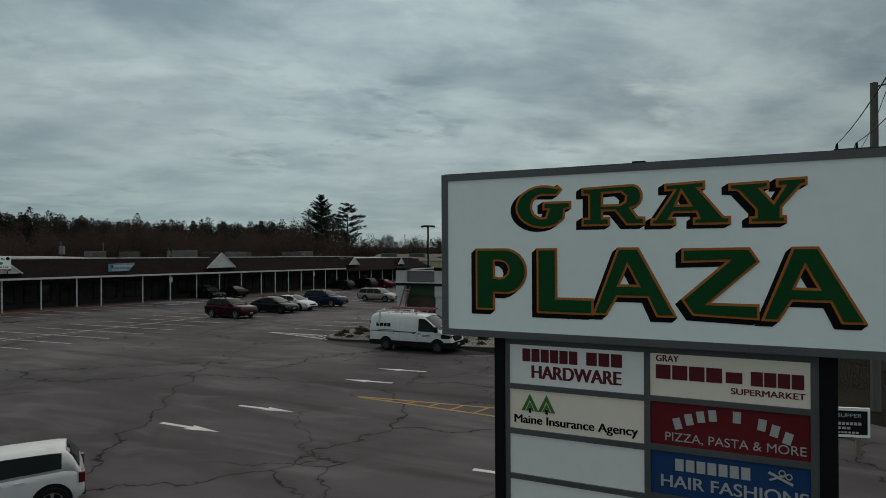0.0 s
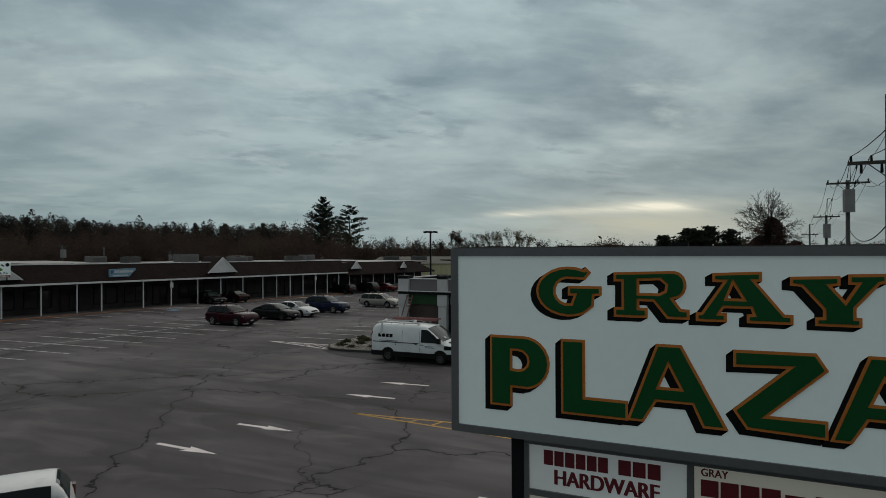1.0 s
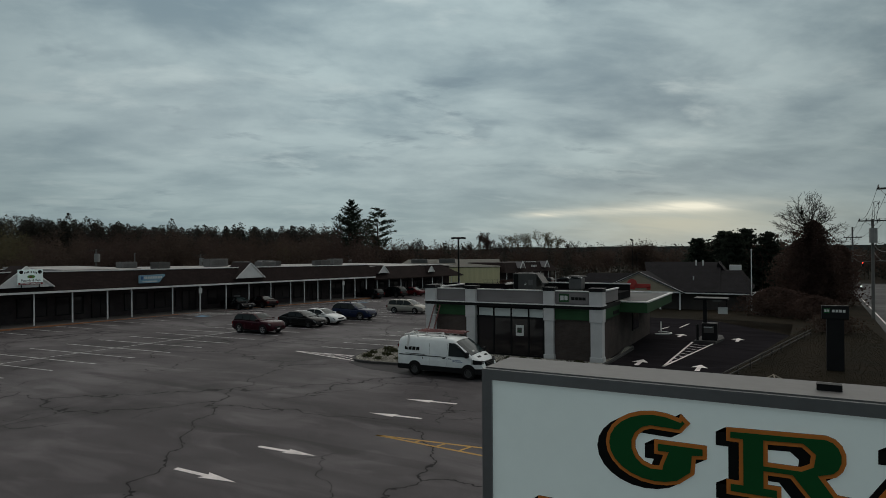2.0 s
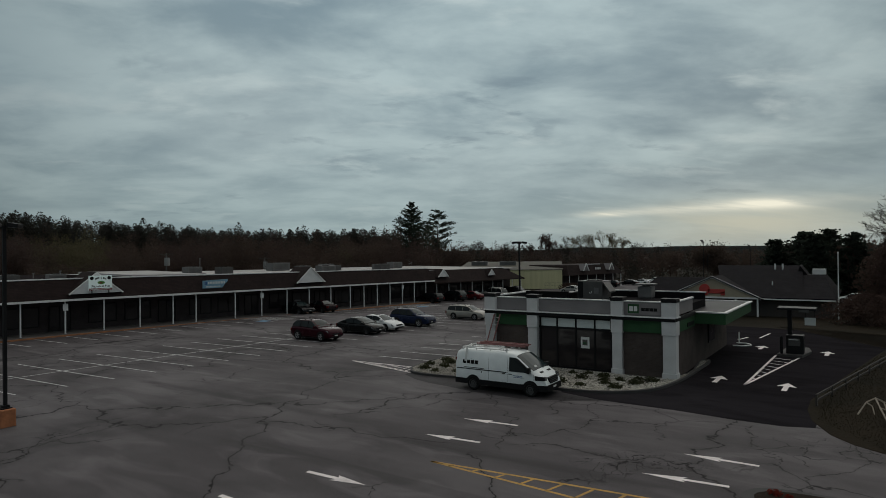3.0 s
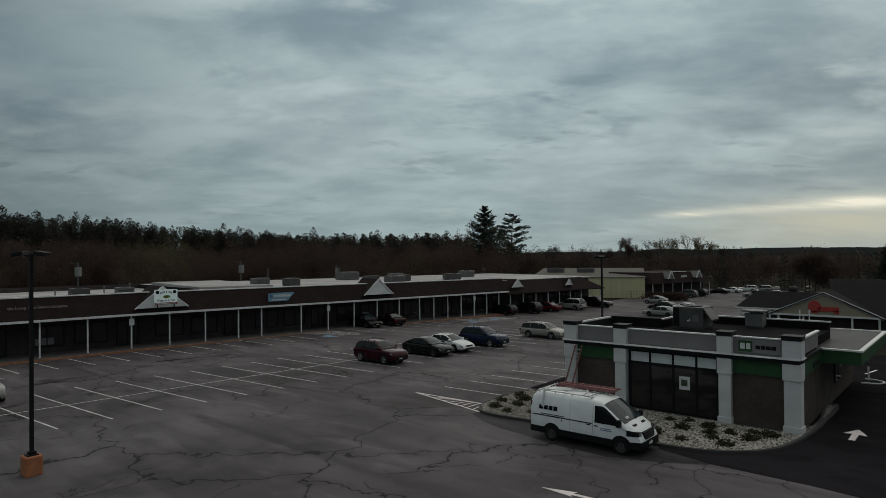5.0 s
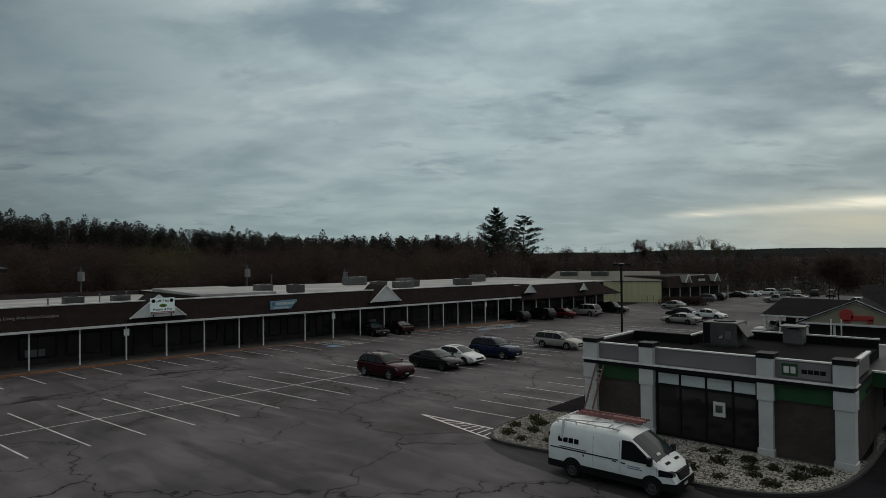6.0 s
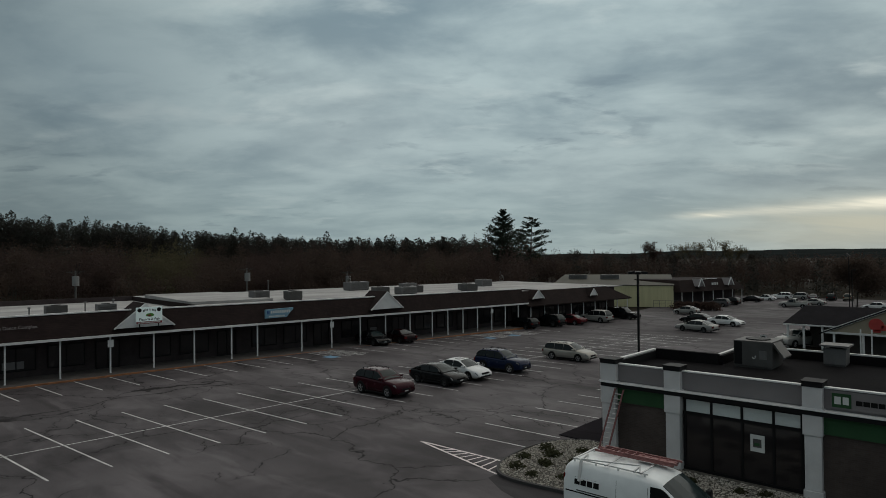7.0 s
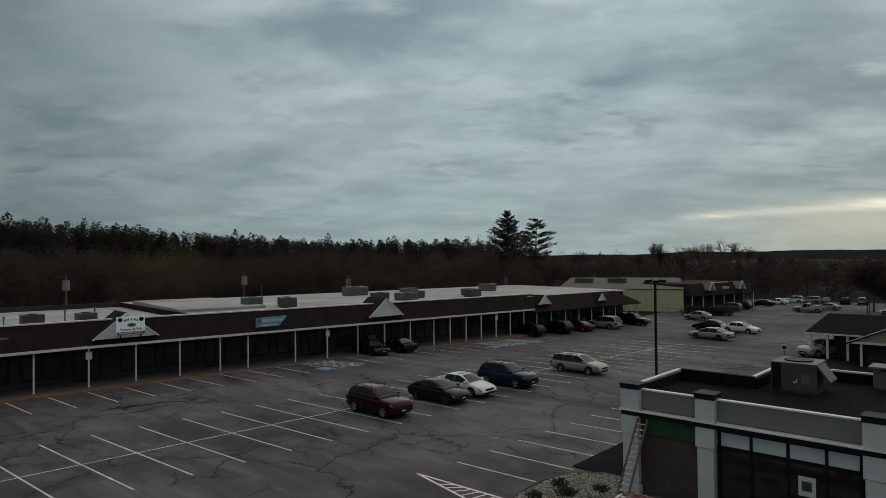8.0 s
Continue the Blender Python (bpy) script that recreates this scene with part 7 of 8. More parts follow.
def leaning_ladder():
    t = thing("ladder", "red and silver extension ladder leaning on the bank's column", "ladder", (-11.45, -0.60, 0.1), 0)
    top, foot = Vector((0.66, 0.55, 3.12)), Vector((0.0, 0.0, 0.0))
    side = Vector((0.23, 0, 0))
    for s in (-1, 1):
        part("stile", bar(bmesh.new(), foot + side * s, top + side * s * 0.9, 0.05, 0.07), M_LADDER, t, "red stile")
    for i in range(1, 14):
        p = foot.lerp(top, i / 14)
        part("rung", tube(bmesh.new(), p - side * 0.95, p + side * 0.95, 0.022, n=6), M_ALU, t)


leaning_ladder()


# ---- lamps, poles, small fittings ----
M_SIGNPOLECAN = mat("pale_grey_can_paint", (0.25, 0.25, 0.245), 0.6, 0, 0.15, 1.5, 20, 0.03)
def lot_lamp(x, y, h, heads, pedestal, label):
    z0 = gz(y)
    t = thing("lot_lamp", label, "street lamp", (x, y, z0), 0, "lot lamps")
    base = 0.0
    if pedestal:
        bm = boxes((-0.31, 0.31, -0.31, 0.31, -0.02, 0.76), r=0.05)
        part("pedestal", bm, M_TERRACOTTA, t, "square concrete foot painted worn orange")
        part("base_plate", boxes((-0.2, 0.2, -0.2, 0.2, 0.76, 0.81)), M_BLACK, t)
        part("base_shroud", boxes((-0.13, 0.13, -0.13, 0.13, 0.80, 0.92)), M_BLACK, t)
        base = 0.80
    part("pole", bar(bmesh.new(), (0, 0, base), (0, 0, h), 0.13, 0.13), M_BLACK, t, "black square steel pole")
    n = len(heads)
    for dx, dy in heads:
        part("arm", bar(bmesh.new(), (0, 0, h - 0.08), (dx * 0.30, dy * 0.30, h - 0.02), 0.05, 0.05), M_BLACK, t)
        bm = boxes((-0.24, 0.24, -0.19, 0.19, -0.09, 0.09), r=0.03)
        hd = part("lamp_head", bm, M_BLACK, t, "flat black floodlight head")
        hd.matrix_basis = pose(dx * 0.48, dy * 0.48, h + 0.02, 0, 8, math.degrees(math.atan2(dy, dx)))
        part("lens", boxes((-0.19, 0.19, -0.15, 0.15, -0.10, -0.088)), M_LAMPGLASS, hd)
    return t


lot_lamp(-21.6, -24.0, 8.6, ((0.8, 0.55), (-0.8, -0.55)), True, "tall black double lot lamp on an orange concrete foot")
lot_lamp(-17.6, 16.5, 8.1, ((0.8, 0.5), (-0.8, -0.5), (0.4, -0.8)), False, "tall black lot lamp with three floodlights")
lot_lamp(-20.5, 114.0, 7.5, ((0.8, 0.5),), False, "far black lot lamp")


def cobra_lamp(x, y, h, rz):
    t = thing("road_lamp", "slim lamp post with tilted flat floodlight heads", "street lamp", (x, y, gz(y)), rz, "tilted lamps")
    part("pole", tube(bmesh.new(), (0, 0, 0), (0, 0, h - 0.35), 0.08, 0.06), M_BLACK, t)
    part("arm", bar(bmesh.new(), (0, -0.28, h - 0.38), (0, 0.28, h - 0.38), 0.06, 0.06), M_BLACK, t)
    for dy in (-0.26, 0.26):
        bm = boxes((-0.40, 0.28, -0.17, 0.17, -0.07, 0.07), r=0.03)
        part("lamp_head", bm, M_BLACK, t, "flat tilted lamp head").matrix_basis = pose(-0.16, dy, h - 0.05, 0, 48, 0)


cobra_lamp(-18.84, 101.4, 10.3, -15)
cobra_lamp(-14.55, 133.0, 9.9, -15)


def utility_pole(x, y, h, rz, transformer, drop=0.0, arm=2.4, can=4.3, label="tall weathered wooden utility pole with crossarm and transformer", group="utility poles", drum=(0.36, 1.5)):
    t = thing("utility_pole", label, "utility pole", (x, y, gz(y) - drop), rz, group)
    tip = h - arm + 0.25 if transformer else h
    part("pole", tube(bmesh.new(), (0, 0, 0), (0, 0, tip), 0.17, 0.125, 10), M_WOODPOLE, t)
    if transformer:
        bm = bmesh.new()
        for p, q in (((-0.05, 0, tip), (0.10, 0, h + 0.2)), ((0.16, 0, tip - 0.1), (0.14, 0, h + 0.2)), ((0.10, 0, h + 0.2), (0.62, 0, h + 0.28)), ((0.30, 0, tip - 0.1), (0.62, 0, h + 0.28))):
            bar(bm, p, q, 0.035, 0.035)
        part("top_frame", bm, M_BLACK, t, "light dark steel frame above the crossarm")
    for z, w in ((h - arm, 1.25),):
        part("crossarm", boxes((-w, w, -0.19, -0.10, z, z + 0.12)), M_ARMWOOD, t, "dark weathered crossarm")
        bm = bmesh.new()
        for s in (-1, 1):
            bar(bm, (s * 0.65, -0.15, z + 0.02), (0, -0.14, z - 0.55), 0.03, 0.03)
        part("arm_brace", bm, M_GALV, t)
        for k in (-1.15, -0.55, 0.55, 1.15):
            part("insulator", tube(bmesh.new(), (k, -0.145, z + 0.12), (k, -0.145, z + 0.32), 0.045, 0.03), M_PLASTIC, t)
    if not transformer:
        part("top_bracket", bar(bmesh.new(), (0, 0, h - 0.15), (0.5, 0, h - 0.05), 0.05, 0.05), M_GALV, t)
        for k in (-0.85, -0.25, 0.85):
            part("hanging_insulator", tube(bmesh.new(), (k, -0.145, h - arm - 0.30), (k, -0.145, h - arm), 0.05, 0.04), M_PLASTIC, t)
    part("insulator", tube(bmesh.new(), (0.5, 0, h - 0.1), (0.5, 0, h + 0.15), 0.05, 0.03), M_PLASTIC, t)
    if transformer:
        part("transformer", tube(bmesh.new(), (0.0, -0.42, h - can), (0.0, -0.42, h - can + drum[1]), drum[0], n=14), M_SIGNPOLECAN, t, "grey transformer can")
        part("fuse_cutout", tube(bmesh.new(), (0.35, -0.25, h - arm - 0.2), (0.42, -0.25, h - arm + 0.2), 0.04), M_PLASTIC, t)
    return t


POLES = [(14.8, -12.3, 11.6, 2, 2.4), (16.4, 11.4, 11.7, 2, 1.1), (17.9, 40.5, 11.8, 2, 1.8), (19.6, 84.0, 11.4, 3, 1.8)]
for i, (x, y, h, rz, arm) in enumerate(POLES):
    utility_pole(x, y, h, rz, i in (1, 2), 0, arm, (0, 3.0, 4.0, 0)[i])
for x, y, h in ((-106.8, 7.5, 9.2), (-100.6, 33.7, 9.4), (-96.5, 53.6, 8.6), (-87.7, 92.5, 8.4), (-112, -20, 9.4)):
    utility_pole(x, y, h - 0.6, 75, True, 0, 1.1, 3.2, "wooden utility pole with transformer behind the shops", "poles behind the shops", (0.50, 1.5))


def wires():
    pts = [(x, y, h + gz(y), arm) for x, y, h, _, arm in POLES]
    pts = [(12.9, -48.0, 11.6, 2.4)] + pts + [(22, 140, 9.5, 1.8)]
    lines = [(-1.15, 0.32), (-0.55, 0.32), (0.55, 0.32), (1.15, 0.32), (0.5, 0.15), (0.1, -4.2), (0.12, -5.0)]
    for dx, dz in lines:
        cu = bpy.data.curves.new("wire", "CURVE")
        cu.dimensions, cu.bevel_depth, cu.bevel_resolution = "3D", 0.013 if dz > -4 else 0.024, 1
        sp = cu.splines.new("POLY")
        path = []
        for a, b in zip(pts, pts[1:]):
            for k in range(12):
                u = k / 12
                sag = 4 * u * (1 - u) * 0.8
                path.append((a[0] + (b[0] - a[0]) * u + dx, a[1] + (b[1] - a[1]) * u, a[2] + (b[2] - a[2]) * u + dz - sag - ((a[3] + (b[3] - a[3]) * u) if dz == 0.32 else 0)))
        sp.points.add(len(path) - 1)
        for q, p in zip(sp.points, path):
            q.co = (*p, 1)
        tmp = bpy.data.objects.new("wire", cu)
        me = bpy.data.meshes.new_from_object(tmp)
        bpy.data.objects.remove(tmp)
        me.materials.append(M_PLASTIC)
        tagged(new("power_line", me), "thin dark power line sagging between wooden poles", "cable", "power lines")


wires()


def build_kiosk():
    bm = prism(bmesh.new(), [(4.0, 12.1), (5.5, 12.0), (5.9, 14.5), (5.6, 16.2), (4.3, 16.2)], 0.0, 0.16)
    tagged(part("traffic_island", bm, M_KERB, None), "small dark concrete island in the drive-through", "traffic island", kind="structure")
    t = thing("drive_up_machine", "dark drive-up teller machine under a small flat canopy", "teller machine", (4.95, 13.0, 0.16))
    part("cabinet", boxes((-0.45, 0.6, -0.4, 0.5, 0, 1.25), r=0.04), M_BLACK, t, "black machine cabinet")
    part("screen_panel", boxes((-0.30, 0.40, -0.43, -0.40, 0.55, 1.05)), M_DARKUNIT, t)
    part("small_print", boxes((-0.28, 0.30, -0.436, -0.43, 0.94, 0.99)), M_TEXTWHITE, t)
    part("post", boxes((-0.38, -0.12, 0.0, 0.26, 1.2, 3.0)), M_BLACK, t)
    part("canopy", boxes((-0.95, 1.35, -0.7, 0.9, 2.98, 3.12), r=0.02), M_BLACK, t, "thin dark flat canopy")
    part("canopy_sign", boxes((0.35, 0.95, -0.74, -0.70, 2.86, 3.0)), M_DARKUNIT, t)
    part("lane_sign", boxes((0.65, 1.30, -0.10, -0.04, 1.95, 2.45)), M_TEXTWHITE, t, "white lane sign hung from the canopy")
    part("sign_hanger", boxes((0.70, 0.74, -0.09, -0.05, 2.45, 2.99)), M_BLACK, t)
    part("sign_hanger", boxes((1.20, 1.24, -0.09, -0.05, 2.45, 2.99)), M_BLACK, t)
    b = thing("bollard", "dark steel bollard guarding the teller machine", "bollard", (4.25, 12.4, 0.16))
    part("tube", tube(bmesh.new(), (0, 0, 0), (0, 0, 1.15), 0.09, n=12), M_BLACK, b)
    part("dome", tube(bmesh.new(), (0, 0, 1.15), (0, 0, 1.2), 0.09, 0.04, 12), M_BLACK, b)
    g = thing("kerb_nose", "low rounded white-painted kerb nose at the bank's corner", "kerb", (0.9, 15.6, 0))
    bm = bmesh.new()
    pts = [(-0.2, -0.2, 0.07), (0.35, -0.15, 0.07), (0.75, 0.1, 0.07), (0.95, 0.55, 0.07), (0.85, 1.0, 0.07), (0.4, 1.35, 0.07), (-0.2, 1.45, 0.07)]
    for a, b in zip(pts, pts[1:]):
        tube(bm, a, b, 0.05)
    part("painted_edge", bm, M_TRIM, g)
    part("post", tube(bmesh.new(), (0.0, 1.4, 0), (0.0, 1.4, 0.9), 0.05), M_TRIM, g, "white marker post")


build_kiosk()


def build_fence():
    a, b = Vector((7.15, -2.3, 0)), Vector((11.7, 20.2, -0.07))
    t = thing("guard_fence", "low two-rail dark weathered fence along the grass", "fence", (0, 0, 0))
    for z in (0.28, 0.52):
        part("rail", bar(bmesh.new(), a + Vector((0, 0, z)), b + Vector((0, 0, z)), 0.05, 0.07), M_RAIL, t)
    for i in range(10):
        p = a.lerp(b, i / 9)
        part("post", boxes((p.x - 0.04, p.x + 0.04, p.y - 0.04, p.y + 0.04, p.z - 0.05, p.z + 0.56)), M_RAIL, t)


build_fence()


def small_sign():
    t = thing("notice_sign", "black letter board in a pale frame on two wooden posts", "sign", (13.15, -18.4, 0), 14)
    part("board", boxes((-0.72, 0.55, -0.03, 0.03, 0.62, 1.28)), M_BLACK, t, "black letter board")
    # pale frame glows weakly through the sign-box panel material; no lamp is here
    part("frame", boxes((-0.78, 0.61, -0.045, 0.045, 1.28, 1.36), (-0.78, 0.61, -0.045, 0.045, 0.55, 0.62), (0.55, 0.61, -0.045, 0.045, 0.62, 1.28), (-0.78, -0.72, -0.045, 0.045, 0.62, 1.28)), M_SIGNPALE, t)
    for x in (-0.62, 0.32):
        part("post", boxes((x - 0.05, x + 0.05, -0.05, 0.05, -0.05, 0.55)), M_WOOD, t, "pale wooden post")
    part("word", word_bars(bmesh.new(), -0.64, -0.30, 1.08, 1.20, -0.03, 4), M_PLATE, t)
    lettering("lettering", "SUPPER", 0.15, M_PLATE, t, pose(0.10, -0.035, 1.14), 0.6)
    part("word", word_bars(bmesh.new(), -0.60, 0.42, 0.88, 0.96, -0.03, 10), M_PLATE, t)
    part("word", word_bars(bmesh.new(), -0.55, 0.15, 0.76, 0.83, -0.03, 6), M_PLATE, t)
    part("word", word_bars(bmesh.new(), -0.50, 0.35, 0.65, 0.70, -0.03, 9), M_PLATE, t)


small_sign()


def monument_sign():
    t = thing("monument_sign", "dark monument sign with green logo square and white blocks", "sign", (12.4, 4.0, 0), 4)
    part("panel", boxes((-0.66, 0.66, -0.15, 0.15, 2.90, 3.66), r=0.03), M_BLACK, t)
    part("foot", boxes((-0.42, 0.42, -0.12, 0.12, 0, 2.90)), M_BLACK, t)
    part("logo_square", boxes((-0.56, -0.26, -0.165, -0.15, 3.24, 3.50)), M_SIGNGREEN, t)
    for x0, x1 in ((-0.53, -0.43), (-0.39, -0.30)):
        part("logo_mark", boxes((x0, x1, -0.175, -0.165, 3.30, 3.44)), M_TEXTWHITE, t, "plain white block")
    for k in range(4):
        part("letter_block", boxes((-0.16 + 0.17 * k, -0.03 + 0.17 * k, -0.155, -0.15, 3.29, 3.44)), M_TEXTWHITE, t)


monument_sign()


def fallen_branch():
    rng = np.random.default_rng(6)
    t = thing("fallen_branch", "bleached bent branch lying in the verge grass", "branch", (9.3, -3.4, 0.02))
    bm = bmesh.new()
    for pts, r in (([(-0.55, 0.1, 0.05), (-0.25, 1.5, 0.32), (0.1, 2.2, 0.42), (0.42, 1.9, 0.3), (0.5, 1.2, 0.12)], 0.035), ([(0.1, 2.2, 0.42), (0.25, 0.8, 0.3), (0.45, -0.8, 0.15), (0.6, -2.2, 0.05)], 0.04), ([(-0.25, 1.5, 0.32), (-0.02, 0.9, 0.3), (0.05, 0.1, 0.12)], 0.025), ([(0.25, 0.8, 0.3), (0.6, 0.4, 0.25), (0.75, -0.5, 0.05)], 0.025), ([(0.1, 2.2, 0.42), (0.3, 2.5, 0.3), (0.7, 2.4, 0.1)], 0.022)):
        for a, b in zip(pts, pts[1:]):
            tube(bm, a, b, r, r * 0.8, 6)
    part("stick", bm, M_WOOD, t)


fallen_branch()


# ---- other buildings ----
def build_restaurant():
    g = gz(45)
    t = thing("restaurant", "low building with tan gable, red emblem and dark shingled roofs", "building", (0, 0, 0))
    part("wall", boxes((-10.2, 5.9, 45.0, 45.3, g - 0.6, 2.0)), M_DARKWALL, t, "dark stained wall")
    part("wall", boxes((5.6, 5.9, 45.3, 60, g - 0.6, 2.0)), M_DARKWALL, t)
    part("wall", boxes((-10.2, -9.9, 45.3, 60, g - 0.6, 2.0)), M_DARKWALL, t)
    part("wall", boxes((-9.9, 5.6, 59.7, 60, g - 0.6, 2.0)), M_DARKWALL, t)
    # gable
    part("gable", slab(bmesh.new(), 43.6, 43.9, [(-10.8, 1.72), (-1.5, 1.72), (-6.1, 3.88)]), M_TAN, t, "tan clapboard gable")
    bm = bmesh.new()
    for p, q in (((-11.4, 43.5, 1.60), (-6.1, 43.5, 4.02)), ((-0.9, 43.5, 1.60), (-6.1, 43.5, 4.02))):
        bar(bm, p, q, 0.12, 0.22)
    part("barge_board", bm, M_TRIM, t)
    part("gable_beam", boxes((-11.1, -1.2, 43.45, 43.6, 1.56, 1.74)), M_TRIM, t)
    for x0, x1 in ((-11.6, -6.1), (-0.7, -6.1)):
        bm = bmesh.new()
        loft(bm, [[(x0, y, 1.55), (x1, y, 4.10), (x1, y, 3.96), (x0, y, 1.42)] for y in (43.4, 53.0)])
        part("gable_roof", bm, M_ROOFGREY, t, "dark grey shingled roof")
    bm = bmesh.new()
    tube(bm, (-6.95, 43.5, 2.62), (-6.95, 43.62, 2.62), 0.60, n=18)
    box(bm, -6.6, -4.72, 43.5, 43.62, 2.10, 2.62, r=0.04)
    box(bm, -5.2, -4.72, 43.5, 43.62, 1.90, 2.3, r=0.04)
    box(bm, -7.2, -6.6, 43.5, 43.62, 1.90, 2.2, r=0.04)
    part("emblem", bm, M_REDPAINT, t, "red rounded emblem on the gable")
    for x in (-10.4, -8.0, -3.6, -1.3):
        part("porch_post", boxes((x - 0.09, x + 0.09, 43.6, 43.78, g - 0.5, 1.6)), M_TRIM, t)
    # long roof to the east, with eave trim
    bm = bmesh.new()
    loft(bm, [[(x, 44.0, 1.75), (x + k, 52.0, 5.22), (x + k, 52.2, 5.22), (x, 60.5, 1.75), (x, 60.4, 1.6), (x, 44.1, 1.6)] for x, k in ((-5.0, -2.0), (3.2, -0.6))])
    part("main_roof", bm, M_ROOFGREY, t, "long dark grey shingled roof")
    bm = bmesh.new()
    loft(bm, [[(x, 44.0, 1.75), (x + k, 50.0, 4.15), (x + k, 54.0, 4.15), (x, 60.5, 1.75), (x, 60.4, 1.6), (x, 44.1, 1.6)] for x, k in ((1.6, 0.0), (6.3, -1.3))])
    part("wing_roof", bm, M_ROOFGREY, t, "lower dark grey shingled wing roof")
    part("eave_trim", boxes((-1.4, 6.3, 43.92, 44.0, 1.50, 1.64)), M_TRIM, t)
    # dormer-like end
    part("dormer", slab(bmesh.new(), 50.5, 53.5, [(2.2, 4.4), (3.2, 4.0), (2.4, 5.22)]), M_ROOFGREY, t)
    part("dormer_roof", slab(bmesh.new(), 50.3, 53.7, [(2.4, 5.30), (3.3, 4.05), (3.25, 3.95), (2.4, 5.18)]), M_ROOFGREY, t)
    for x, y, z0, z1, r in ((-0.27, 51.0, 4.6, 5.46, 0.10), (0.55, 51.0, 4.6, 5.46, 0.10), (-0.14, 47.0, 2.7, 3.5, 0.07)):
        part("roof_pipe", tube(bmesh.new(), (x, y, z0), (x, y, z1), r, n=10), M_TRIM, t)
    part("roof_box", boxes((3.6, 5.0, 52.2, 53.0, 4.14, 4.83)), M_TRIM, t)
    # porch roof to the west
    bm = bmesh.new()
    loft(bm, [[(x, 46.6, 2.0), (x + k, 50.0, 3.7), (x + k, 50.3, 3.7), (x, 54.0, 2.0), (x, 53.9, 1.82), (x, 46.7, 1.82)] for x, k in ((-15.6, 1.4), (-6.0, 0))])
    part("porch_roof", bm, M_ROOFGREY, t, "dark porch roof")
    part("eave_trim", boxes((-15.6, -6.0, 46.52, 46.6, 1.84, 1.99)), M_TRIM, t)
    for x in (-15.2, -13.7, -12.0):
        part("porch_post", boxes((x - 0.10, x + 0.10, 46.7, 46.9, g - 0.5, 1.84)), M_TRIM, t)
    part("wall", boxes((-13.5, -10.2, 48.5, 48.8, g - 0.6, 1.9)), M_DARKWALL, t)
    f = thing("flag_pole", "tall thin white pole before the dark trees", "pole", (6.5, 44.5, gz(44)))
    part("pole", tube(bmesh.new(), (0, 0, 0), (0, 0, 7.2), 0.07, 0.05), M_TRIM, f)
    for x, y in ((-7.74, 40.6), (-6.95, 41.0)):
        w = thing("marker_post", "plain white post standing before the tan gable", "post", (x, y, gz(y)), 0, "white posts")
        part("shaft", tube(bmesh.new(), (0, 0, 0), (0, 0, 2.74), 0.06, n=10), M_TRIM, w)
        part("cap", tube(bmesh.new(), (0, 0, 2.74), (0, 0, 2.80), 0.075, 0.05, 10), M_TRIM, w)
    w = thing("notice_sign", "small pale notice board on a post in the lot", "sign", (-16.9, 44.3, gz(44.3)), 12)
    part("post", boxes((-0.04, 0.04, -0.04, 0.04, 0, 1.0)), M_GALV, w)
    part("board", boxes((-0.34, 0.34, -0.07, -0.04, 0.75, 1.32), r=0.01), M_PLATE, w, "pale board with dark centre")
    part("dark_centre", boxes((-0.18, 0.18, -0.078, -0.07, 0.88, 1.18)), M_PLASTIC, w)
    part("finial", tube(bmesh.new(), (0, 0, 7.2), (0, 0, 7.32), 0.09, 0.04), M_TRIM, f)


build_restaurant()


